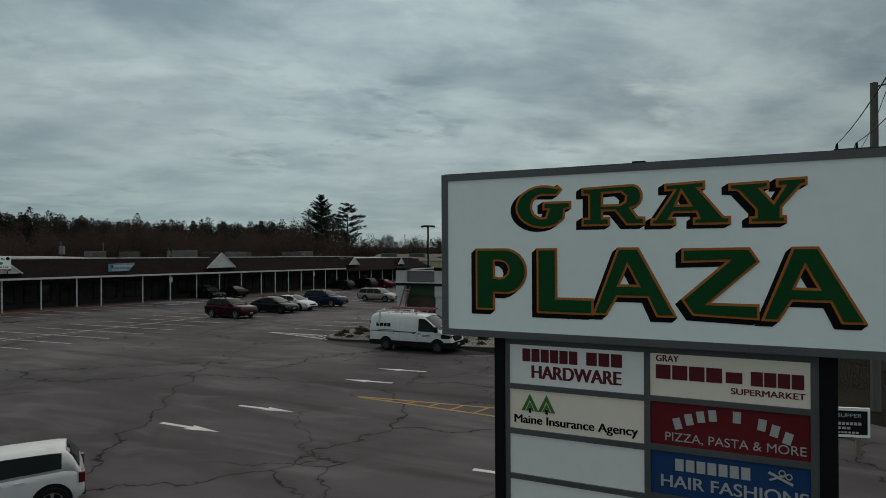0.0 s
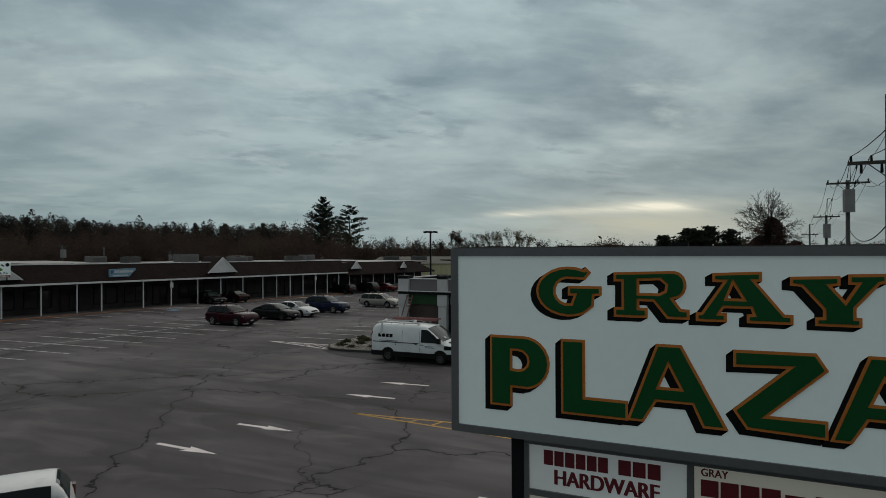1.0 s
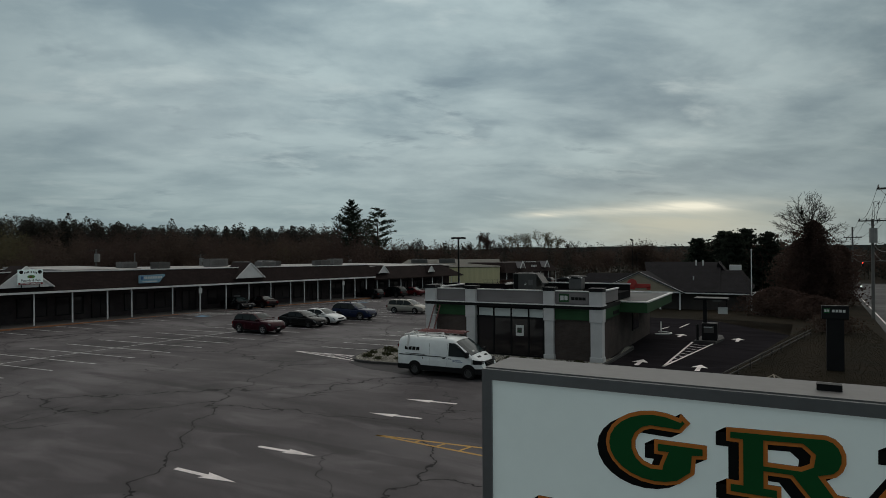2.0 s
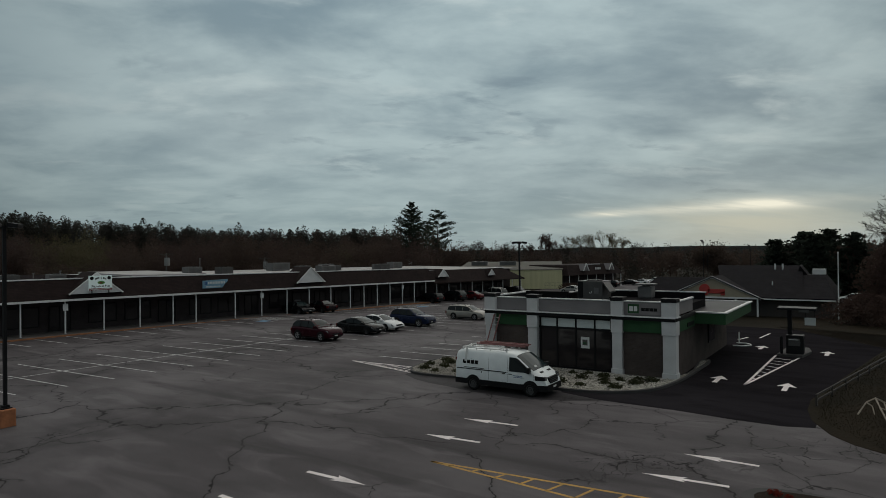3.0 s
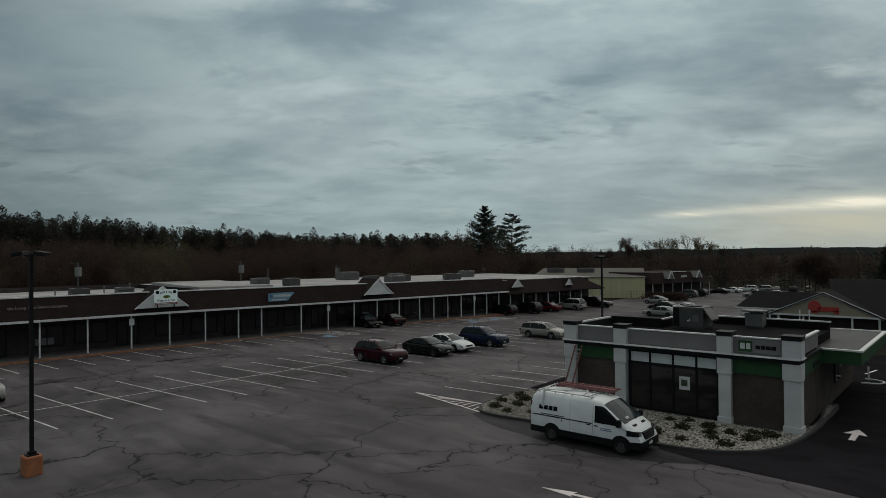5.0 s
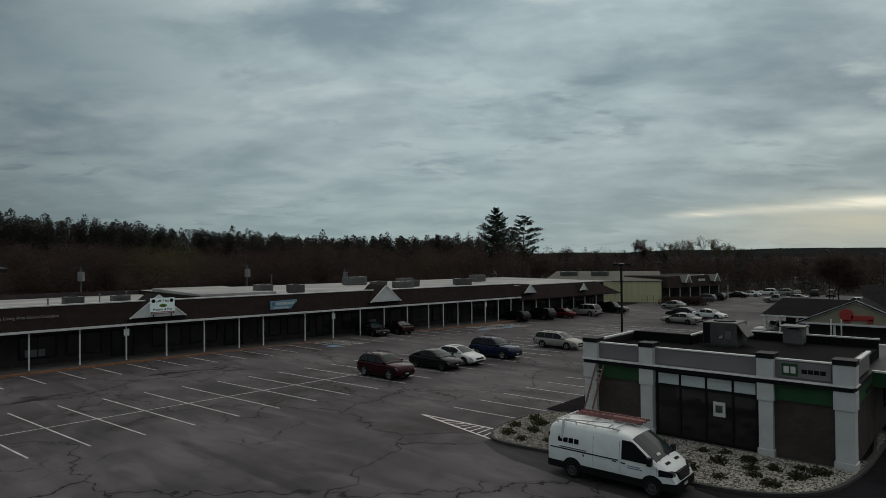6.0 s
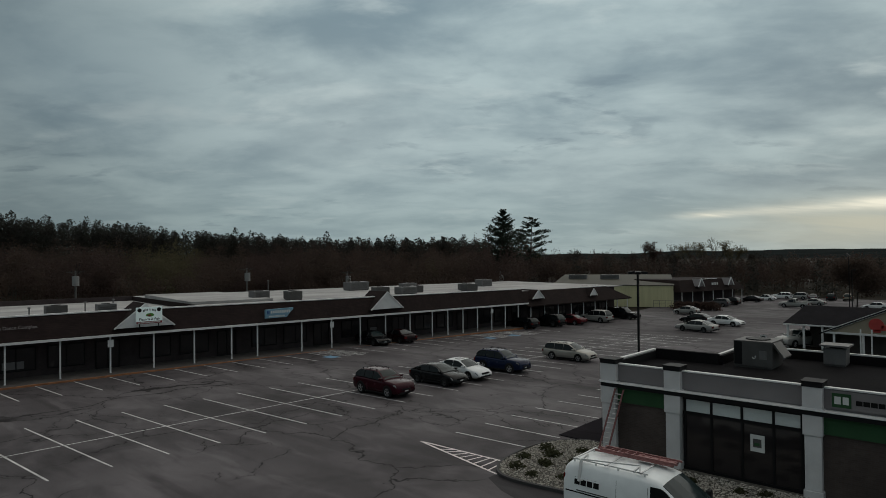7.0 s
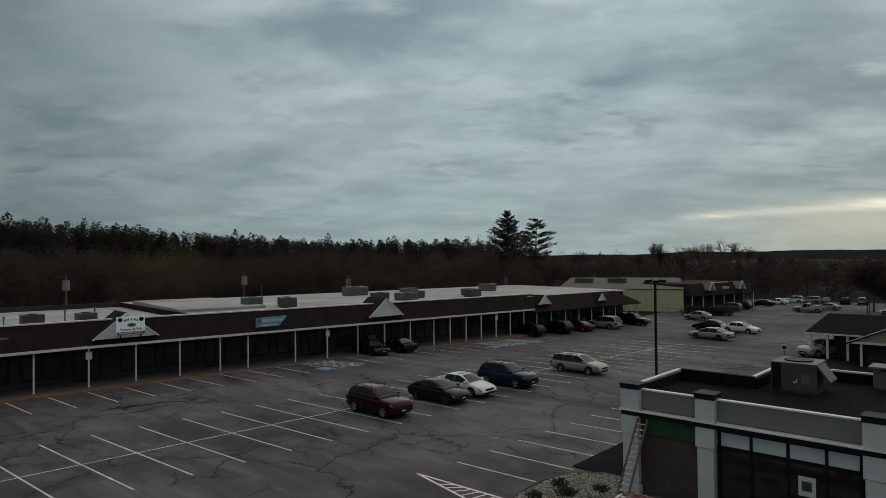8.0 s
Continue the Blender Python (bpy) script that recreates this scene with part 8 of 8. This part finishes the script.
def build_far_shops():
    z = gz(97)
    t = thing("warehouse", "pale yellow metal-sided store with flat roof", "building", (-48.0, 97.0, z), 24)
    part("wall", boxes((-24, 0, 0, 0.3, -0.4, 4.3)), M_YELLOWWALL, t, "pale yellow ribbed siding")
    part("wall", boxes((-0.3, 0.0, 0.3, 22, -0.4, 4.3)), M_YELLOWWALL, t)
    part("wall", boxes((-24, -23.7, 0.3, 22, -0.4, 4.3)), M_YELLOWWALL, t)
    part("roof", loft(bmesh.new(), [[(x, -0.15, 4.3), (x, -0.15, 4.42), (x, 22, 5.9), (x, 22, 4.3)] for x in (-24.2, 0.15)]), M_OLIVEROOF, t, "low-pitched olive-grey metal roof")
    for i in range(24):
        part("siding_rib", boxes((-23.9 + i * 1.0, -23.82 + i * 1.0, -0.03, 0.0, -0.4, 4.3)), M_YELLOWWALL, t)
    for x in (-20, -13):
        rooftop_unit(*(Matrix.Translation((-48.0, 97.0, z)) @ pose(0, 0, 0, 0, 0, 24) @ Vector((x, 12, 5.15))), 4.0, 2.0, 1.0, M_GALV, 24, "long metal air-conditioning unit on the yellow store")
    fz = gz(93)
    f = thing("chain_fence", "low wire fence beside the yellow store", "fence", (-50.5, 93.2, fz), 24)
    for i in range(6):
        part("post", tube(bmesh.new(), (i * 1.1, 0, 0), (i * 1.1, 0, 1.5), 0.04), M_GALV, f)
    for zz in (0.1, 0.8, 1.45):
        part("rail", bar(bmesh.new(), (0, 0, zz), (5.5, 0, zz), 0.04, 0.04), M_GALV, f)
    t = thing("far_shops", "far row of shops with dark roof and white gables", "building", (-47.0, 98.0, gz(100)), 76)
    part("wall", boxes((0, 22, 2.0, 2.3, -0.6, 3.6)), M_STORE, t)
    part("wall", boxes((21.7, 22, 2.3, 14, -0.6, 3.6)), M_STORE, t)
    part("wall", boxes((0, 0.3, 2.3, 14, -0.6, 3.6)), M_STORE, t)
    bm = loft(bmesh.new(), [[(x, -0.3, 3.0), (x + k, 1.5, 5.3), (x + k, 12.5, 5.3), (x, 14.3, 3.0)] for x, k in ((-0.3, 1.8), (22.3, -1.8))])
    part("mansard", bm, M_SHINGLE, t, "dark brown mansard roof")
    for x in (6.2, 16.6):
        g = part("gable", slab(bmesh.new(), -0.5, 1.6, [(x - 0.9, 4.0), (x + 0.9, 4.0), (x, 5.5)]), M_CLAP, t, "grey boarded gable")
        bm = bmesh.new()
        for sg in (-1, 1):
            bar(bm, (x + sg * 1.05, -0.55, 3.95), (x, -0.55, 5.62), 0.14, 0.20)
        part("barge_board", bm, M_TRIM, g)
    part("ridge_trim", boxes((6.5, 14.5, 1.4, 1.6, 5.3, 5.42)), M_TRIM, t)
    for i in range(7):
        part("post", boxes((i * 3.5 + 0.5, i * 3.5 + 0.62, 0, 0.12, -0.6, 3.0)), M_POST, t)
    part("word", word_bars(bmesh.new(), 11.0, 13.4, 4.1, 4.6, 0.35, 4), M_TEXTWHITE, t)


build_far_shops()
sg = thing("traffic_light", "red traffic light hanging over the far road", "traffic light", (24.0, 118.0, 3.6))
part("housing", boxes((-0.18, 0.18, -0.15, 0.15, -0.5, 0.5)), M_BLACK, sg)
part("lit_lens", tube(bmesh.new(), (0, -0.17, 0.3), (0, -0.15, 0.3), 0.14, n=12), M_REDLIGHT, sg)
part("mast", bar(bmesh.new(), (0, 0, 0.5), (5, 0, 0.9), 0.1, 0.1), M_GALV, sg)
part("mast_post", tube(bmesh.new(), (5, 0, -5.2), (5, 0, 1.0), 0.12), M_GALV, sg)


# ---- trees ----
class Cloud:
    """Collects many small leaves or sprays and makes one mesh of them."""

    def __init__(self, seed):
        self.rng, self.v, self.f, self.n = np.random.default_rng(seed), [], [], 0

    def quads(self, centre, a, b):
        """Arrays of centres and two half-axes."""
        k = len(centre)
        pts = np.stack([centre - a, centre + b, centre + a, centre - b], 1).reshape(-1, 3)
        self.v.append(pts)
        self.f.append((np.arange(k * 4).reshape(k, 4) + self.n))
        self.n += k * 4

    def leaves(self, centre, size, flat=1.0):
        r = self.rng
        k = len(centre)
        a, b = r.normal(size=(k, 3)), r.normal(size=(k, 3))
        a[:, 2] *= flat
        a /= np.linalg.norm(a, axis=1, keepdims=True)
        b -= a * (a * b).sum(1, keepdims=True)
        b /= np.linalg.norm(b, axis=1, keepdims=True)
        s = size * r.uniform(0.5, 1.3, (k, 1))
        self.quads(centre, a * s, b * s * 0.55)

    def mesh(self, name, material):
        me = bpy.data.meshes.new(name)
        me.from_pydata(np.concatenate(self.v).tolist(), [], np.concatenate(self.f).tolist())
        me.materials.append(material)
        return me


def conifer(c, x, y, z, h, r, n, bare=0.12, size=0.55):
    """Forest conifer: tiers of drooping sprays that narrow to a blunt, uneven tip."""
    g = c.rng
    tiers = 9
    f = 1 - g.uniform(0, 1, n) ** 0.62
    f = np.where(g.uniform(0, 1, n) < 0.35, g.uniform(0.5, 1.0, n), f)
    ft = np.abs(f + g.normal(0, 0.015, n))
    ft = np.where(ft > 1, 2 - ft, ft)
    ang = g.uniform(0, 2 * math.pi, n)
    tone = g.uniform(0.72, 1.12, tiers + 1)[np.floor(f * tiers).astype(int)]
    lobes = tone * (1 + 0.20 * np.sin(3 * ang + g.uniform(0, 6) + 4 * ft))
    wide = r * (1 - ft) ** 0.46 * lobes + 0.10
    rad = wide * np.sqrt(g.uniform(0.05, 1.0, n))
    p = np.stack([x + rad * np.cos(ang), y + rad * np.sin(ang), z + h * (bare + (1 - bare) * ft) - rad * 0.16], 1)
    out = np.stack([np.cos(ang), np.sin(ang), g.normal(0.25, 0.45, n)], 1)
    tan = np.stack([-np.sin(ang), np.cos(ang), g.normal(0, 0.5, n)], 1)
    s = size * g.uniform(0.5, 1.1, (n, 1)) * (1.0 - 0.25 * ft[:, None])
    c.quads(p, out * s, tan * s * 0.8)
    k = 6
    tt = np.linspace(0.05, 0.80, k)
    c.quads(np.stack([np.full(k, x), np.full(k, y), z + h * tt], 1), np.tile([0, 0, h / k * 0.5], (k, 1)), np.tile([0.13, 0.10, 0], (k, 1)) * (1.05 - tt)[:, None])


def broadleaf(c, x, y, z, h, r, n, size=0.5):
    g = c.rng
    m = 9
    cc = g.normal(size=(m, 3)) * (r * 0.42, r * 0.42, h * 0.16) + (x, y, z + h * 0.60)
    i = g.integers(0, m, n)
    d = g.normal(size=(n, 3))
    d /= np.linalg.norm(d, axis=1, keepdims=True)
    p = cc[i] + d * (r * 0.42, r * 0.42, h * 0.20) * g.uniform(0.2, 1.0, (n, 1)) ** 0.5
    p[:, 2] = np.maximum(p[:, 2], z + 0.2)
    c.leaves(p, size)
    k = 6
    tt = np.linspace(0.02, 0.6, k)
    c.quads(np.stack([np.full(k, x), np.full(k, y), z + h * tt], 1), np.tile([0, 0, h * 0.09], (k, 1)), np.tile([0.10, 0.07, 0], (k, 1)))


def polar(bearing, dist):
    a = radians(bearing)
    return 5 - dist * math.sin(a), -33 + dist * math.cos(a)


def build_woods():
    con, dec, oli, rus = Cloud(1), Cloud(2), Cloud(3), Cloud(4)
    rng = random.Random(11)

    def ground(y):
        return max(gz(y), -2.6)
    def stand(b, d, i):
        """Stands of one kind of tree: olive, rust and brown patches side by side."""
        k = 0.6 * noise.noise((b * 0.21, d * 0.012, 2.7)) + (0.24 if 58 < b < 68 else (-0.22 if b > 70 else -0.04)) + rng.uniform(-0.12, 0.12)
        return oli if k > 0.14 else (rus if k < -0.20 else dec)
    # high conifer ridge, rising to the west
    for i in range(820):
        b = rng.uniform(38, 96)
        d = rng.uniform(215, 268)
        x, y = polar(b, d)
        rise = max(0.0, (b - 50) / 25)
        h = rng.gauss(18.1, 0.85) + 4.2 * min(rise, 1.3) - (1.7 if b < 66 else 0.3)
        if b < 50:
            h += 0.4
        conifer(con, x, y, ground(y), h, rng.uniform(2.8, 4.2), 560, 0.36, 0.36)
    # mixed leaf trees behind the shops
    for i in range(460):
        b = rng.uniform(34, 100)
        d = rng.uniform(135, 225)
        x, y = polar(b, d)
        broadleaf(stand(b, d, i), x, y, ground(y), rng.uniform(8.5, 12.5) + (d - 135) * 0.045, rng.uniform(2.6, 4.2), 640, 0.21)
    for i in range(150):
        b = rng.uniform(36, 100)
        x, y = polar(b, rng.uniform(128, 158))
        broadleaf(stand(b, 140, i), x, y, ground(y), rng.uniform(6, 8.5), rng.uniform(2.4, 3.6), 620, 0.18)
    # lower woods to the north
    for i in range(700):
        b = rng.uniform(-22, 42)
        d = rng.uniform(190, 330)
        x, y = polar(b, d)
        h = rng.uniform(8.0, 10.8) + (d - 190) * 0.004 + (1.7 if b > 23 else 0.3)
        if b < 13 and x > -12 and d < 215:
            continue
        (conifer(con, x, y, ground(y), h, 2.6, 190, 0.1, 0.42) if i % 3 == 0 else broadleaf((dec, dec, rus)[i % 3], x, y, ground(y), h, 3.8, 420, 0.27))
    # trees between the side lot and the road, and over the road
    for i in range(90):
        x, y = rng.uniform(-6, 16), rng.uniform(84, 150)
        h = rng.uniform(7.5, 10.5)
        (conifer(con, x, y, ground(y), h, 2.6, 130, 0.05, 0.55) if i % 2 else broadleaf(dec, x, y, ground(y), h, 3.2, 150, 0.5))
    for i in range(120):
        x, y = rng.uniform(34, 90), rng.uniform(40, 260)
        h = rng.uniform(6.5, 9.5)
        (conifer(con, x, y, ground(y), h, 2.8, 240, 0.08, 0.36) if i % 2 else broadleaf(rus, x, y, ground(y), h, 3.4, 420, 0.26))
    for c, nm, mt, lab in ((con, "conifer_woods", M_WOODS, "dark conifer woods behind the shops"), (dec, "leaf_woods", M_BROWNWOODS, "brown late-autumn woods behind the shops"), (oli, "leaf_woods", M_OLIVEWOODS, "olive-leaved autumn trees behind the shops"), (rus, "leaf_woods", M_RUSTWOODS, "rust-leaved autumn trees round the plaza")):
        tagged(new(nm, c.mesh(nm, mt)), lab, "woods", kind="stuff")


build_woods()


def far_hills():
    rng = random.Random(21)
    bm = bmesh.new()
    n = 240
    prev = None
    for i in range(n + 1):
        b = 110 - 150 * i / n
        a = radians(b)
        ca, sa = -math.sin(a), math.cos(a)
        top = 14 + 9 * noise.noise((i * 0.035, 0.3, 0)) + 5 * noise.noise((i * 0.13, 5.1, 0)) + rng.uniform(0, 2.0)
        cur = [bm.verts.new((ca * d, sa * d, z)) for d, z in ((1500, -4), (1900, top * 0.55), (2400, top), (3000, -6))]
        if prev:
            for p, q in zip(range(3), range(1, 4)):
                bm.faces.new((prev[p], prev[q], cur[q], cur[p]))
        prev = cur
    tagged(part("backdrop_hills", bm, M_HILL, None), "low dark wooded hills on the horizon", "hills", kind="structure")


M_HILL = mat("far_wooded_hill", (0.020, 0.024, 0.024), 1.0, 0, 0.35, 0.01, 0.15, 0.0, spec=0.0)
far_hills()


def pine_tree(x, y, h, seed, label, reach, start=0.25, tiers=26, per=6, lean=0.0, rise=0.2, leaf=0.36, lift=0.0, tuft=(0.25, 1.05), flat=1.0):
    """White pine: tapered trunk, whorls of limbs and flat sprays of needles along them.
    reach(f) is the length of the limbs at share f of the height."""
    rng = np.random.default_rng(seed)
    z0 = max(gz(y), -2.6)
    t = thing("pine_tree", label, "tree", (x, y, z0))
    bm = bmesh.new()
    tube(bm, (0, 0, -0.2), (lean * 0.5, 0, h * 0.5), 0.42, 0.26, 9)
    tube(bm, (lean * 0.5, 0, h * 0.5), (lean, 0, h * 0.97), 0.26, 0.05, 8)
    c = Cloud(seed + 50)
    for i in range(tiers):
        f0 = start + (0.99 - start) * (i + 0.3) / tiers
        for j in range(per):
            f = min(0.985, f0 + rng.normal(0, 0.016))
            ln = reach(f) * rng.uniform(0.62, 1.12)
            a = 2 * math.pi * (j + rng.uniform(-0.35, 0.35)) / per + i * 0.9
            d = np.array([math.cos(a), math.sin(a), rise + rng.uniform(-0.08, 0.10)])
            base = np.array([lean * f, 0, h * f])
            elbow = base + d * ln * 0.55
            tip = base + d * ln + np.array([0, 0, lift * ln])
            tube(bm, base, elbow, 0.07, 0.045, 4)
            tube(bm, elbow, tip, 0.045, 0.02, 4)
            k = int(16 + 22 * ln)
            s = rng.uniform(tuft[0], tuft[1], k)
            fan = (0.10 + 0.11 * ln * (s if flat >= 1 else 1.15 - 0.6 * s)) * (1.0 if flat >= 1 else 0.85)
            p = base + d * ln * s[:, None] + rng.normal(0, 1, (k, 3)) * np.stack([fan, fan, (0.08 + 0.022 * ln) * flat * np.ones(k)], 1)
            p[:, 2] += lift * ln * np.clip((s - 0.55) / 0.45, 0, 1.15)
            c.leaves(p, leaf, 0.45)
    part("trunk", bm, M_BARK, t, "dark tapered trunk with tiers of limbs")
    ob = new("crown", c.mesh("crown", M_PINE))
    ob.parent = t
    tagged(ob, "layered dark green needle sprays")
    return t


pine_tree(-105.9, 118.0, 24.3, 31, "tall dark white pine standing above the woods", lambda f: min(7.2, 0.8 + 14.5 * max(0, 0.985 - f)), 0.28, 22, 7, 0.0, 0.10, 0.24, 0.24, (0.15, 1.06), 0.9)
pine_tree(-107.0, 132.5, 23.0, 32, "dark pine with open layered crown beside a taller one", lambda f: min(5.0, 1.9 + 15.0 * max(0, 0.97 - f)), 0.46, 10, 6, 1.2, 0.10, 0.24, 0.10, (0.42, 1.08), 0.8)
for i, (x, y, h, sp) in enumerate(((-4.0, 86, 10.0, 3.6), (0.2, 86.5, 11.2, 4.6), (3.9, 86.7, 11.6, 4.8), (7.4, 86.8, 10.8, 4.2), (2.1, 82, 10.8, 4.6))):
    pine_tree(x, y, h, 40 + i, "bushy dark evergreen at the edge of the side lot", lambda f, s=sp: 0.5 + s * 0.66 * (1 - f) ** 0.5, 0.06, 22, 8, 0.0, 0.2, 0.24)


def leaf_tree(x, y, h, seed, mtl, label, leaves=900, size=0.34, spread=0.30, depth=5, loose=0.022):
    """Forking trunk and limbs, with leaves gathered loosely at the outer twigs."""
    rng = np.random.default_rng(seed)
    z0 = max(gz(y), -2.6)
    t = thing("tree", label, "tree", (x, y, z0))
    bm = bmesh.new()
    tips, nodes = [], []

    def grow(p, d, ln, r, lvl):
        q = p + d * ln
        tube(bm, p, q, r, r * 0.68, 6 if lvl < 2 else 4)
        if lvl >= 2 and lvl < depth:
            nodes.extend((q, p + (q - p) * 0.5))
        if lvl >= depth:
            tips.append(q)
            return
        for k in range(2 if lvl == 0 else (3 if rng.random() < 0.55 else 2)):
            nd = d + rng.normal(0, spread + 0.06 * lvl, 3)
            nd[2] += 0.10
            nd /= np.linalg.norm(nd)
            grow(q, nd, ln * rng.uniform(0.62, 0.86), max(r * 0.62, 0.012), lvl + 1)
    grow(np.array([0, 0, -0.1]), np.array([0.02, 0, 1.0]), h * 0.30, 0.035 * h * 0.55, 0)
    zs = max(float(p[2]) for p in tips)
    for v in bm.verts:
        v.co *= h / zs
    part("trunk", bm, M_BARK, t, "forking dark trunk and limbs")
    if leaves:
        c = Cloud(seed + 9)
        tp = np.array(tips + nodes) * (h / zs)
        i = rng.integers(0, len(tp), leaves)
        p = tp[i] + rng.normal(0, loose * h, (leaves, 3))
        p = p[p[:, 2] > h * 0.22]
        c.leaves(p, size)
        ob = new("crown", c.mesh("crown", mtl))
        ob.parent = t
        tagged(ob, "loose uneven crown with gaps")
    return t


for i, (x, y, h, mt, n) in enumerate(((-86, 171, 15.5, M_RUSTLEAF, 1500), (-79, 174, 14.5, M_TWIG, 500), (-74, 176, 15.5, M_OLIVELEAF, 700), (-69, 178, 16.5, M_OLIVELEAF, 900), (-64, 180, 15.2, M_OLIVELEAF, 700), (-57, 182, 12.6, M_TWIG, 350), (-91, 168, 12.5, M_TWIG, 400), (-112, 142, 14.5, M_OLIVELEAF, 900), (-104, 150, 13, M_TWIG, 400))):
    leaf_tree(x, y, h, 60 + i, mt, "thin-leaved autumn tree rising over the far woods", n * 3, 0.16, 0.20)
for i, b in enumerate((36, 33, 30.5, 28, 23, 20, 14)):
    x, y = polar(b, 235 + 12 * (i % 3))
    leaf_tree(x, y, 11.5 + (i % 3), 80 + i, M_TWIG, "bare grey autumn tree on the skyline", 600, 0.15, 0.24)


def bare_crown_tree(x, y, h, seed, label, fork=0.63, reach=0.25):
    """Leafless tree: short trunk, many arching limbs in a dome, side branches and fine twigs."""
    rng = np.random.default_rng(seed)
    z0 = max(gz(y), -2.6)
    t = thing("tree", label, "tree", (x, y, z0))
    bm = bmesh.new()
    top = np.array([-0.1, 0.0, h * fork])
    tube(bm, (0, 0, -0.15), top, 0.30, 0.20, 9)
    part("trunk", bm, M_BARK, t, "dark upright trunk")

    def sprout(bm, p, d, ln, r, lvl):
        """One limb in short bends, with side shoots that grow outwards."""
        steps = 5 if lvl == 0 else (4 if lvl == 1 else 2)
        for k in range(steps):
            d = d + rng.normal(0, 0.10, 3) + np.array([0, 0, -0.03 if lvl == 0 else 0.03])
            d = d / np.linalg.norm(d)
            q = p + d * (ln / steps)
            r2 = max(r * 0.76, 0.011)
            tube(bm, p, q, r, r2, 5 if lvl == 0 else 3)
            if lvl < 3 and (lvl > 0 or k > 0):
                for side in range(2):
                    nd = d + rng.normal(0, 0.42, 3)
                    nd /= np.linalg.norm(nd)
                    sprout(bm, q, nd, ln * rng.uniform(0.30, 0.48), max(r2 * 0.62, 0.011), lvl + 1)
            p, r = q, r2
    n = 22
    for k in range(n):
        a = k * 2.399963
        tilt = 1.48 * math.sqrt((k + 0.4) / n)
        d = np.array([math.sin(tilt) * math.cos(a), math.sin(tilt) * math.sin(a), math.cos(tilt)])
        bm = bmesh.new()
        start = top - np.array([0, 0, h * 0.16 * rng.uniform(0, 1) * (k / n)])
        sprout(bm, start, d, h * reach * rng.uniform(0.68, 0.80), 0.085, 0)
        part("limb", bm, M_TWIG, t)
    return t


bare_crown_tree(12.8, 57, 16.2, 99, "large bare-branched tree beside the road")
leaf_tree(-21.0, 122, 9.2, 97, M_BROWNWOODS, "dark round-headed tree at the end of the lot", 17000, 0.20, 0.42, 5, 0.10)


def thicket(x, y, r, h, seed, mtl, label, n=2600, size=0.3):
    """A tall dense tangle of leaves and creeper from the ground up."""
    c = Cloud(seed)
    g = c.rng
    a = g.uniform(0, 2 * math.pi, n)
    zt = g.uniform(0, 1, n) ** 0.8
    rad = r * (1 - zt ** 3.2) ** 0.65 * g.uniform(0.3, 1.15, n) * (1 + 0.3 * np.sin(3 * a + 5 * zt + seed) + 0.2 * np.sin(7 * a - 9 * zt))
    p = np.stack([rad * np.cos(a), rad * np.sin(a), 0.1 + zt * h], 1)
    c.leaves(p, size)
    ob = tagged(new("thicket", c.mesh("thicket", mtl)), label, "bush", "thickets")
    ob.matrix_basis = pose(x, y, max(gz(y), -2.6) - 0.05)


thicket(13.2, 56, 2.6, 11.0, 101, M_RUSTLEAF, "tall dark russet thicket climbing a roadside tree", 14000, 0.15)
thicket(14.6, 56.6, 1.6, 7.4, 108, M_RUSTLEAF, "dark russet thicket beside a bare tree", 6000, 0.15)
thicket(11.8, 56.6, 2.6, 8.6, 109, M_RUSTLEAF, "dark russet thicket beside a bare tree", 7000, 0.15)
thicket(11.4, 61, 2.7, 8.0, 102, M_BROWNWOODS, "dark brown thicket behind the restaurant", 7000, 0.22)
thicket(16.2, 62, 2.6, 8.0, 103, M_RUSTLEAF, "dark russet thicket by the road", 7000, 0.18)
thicket(9.0, 40, 2.9, 3.0, 104, M_RUSTLEAF, "round dark red bush beside the restaurant", 8000, 0.12)
thicket(12.5, 36, 2.2, 2.4, 105, M_RUSTLEAF, "low russet bush on the verge", 4500, 0.11)
thicket(13.5, 24, 1.8, 1.6, 106, M_BROWNWOODS, "low brown bush on the verge", 3000, 0.1)
for k in range(5):
    thicket(-44.5 + 1.3 * k, 91.5 + 0.6 * k, 1.5, 1.5, 110 + k, M_RUSTLEAF, "rust-red hedge bush in the far lot", 700, 0.2)


def grass():
    c = Cloud(7)
    g = c.rng
    n = 30000
    x, y = g.uniform(7.3, 16.5, n), g.uniform(-10, 30, n)
    keep = (y > -8.7) & ((x - 7.0) > np.maximum(0, (y + 1.0) * 0.16)) & ((x > 9.6) | (y > -8.7 + (9.7 - x) * 1.6))
    x, y = x[keep], y[keep]
    k = len(x)
    h = g.uniform(0.012, 0.035, k)
    a = np.stack([g.normal(0, 0.3, k) * h, g.normal(0, 0.3, k) * h, h], 1)
    ang = g.uniform(0, 6.28, k)
    b = np.stack([np.cos(ang) * 0.016, np.sin(ang) * 0.016, np.zeros(k)], 1)
    z = -0.015 * np.maximum(0, y - 15) + 0.01
    c.quads(np.stack([x, y, z + h * 0.9], 1), a, b)
    tagged(new("grass_tufts", c.mesh("grass_tufts", M_GRASSBLADE)), "tufts of olive and straw grass on the verge", "grass", kind="stuff")


grass()
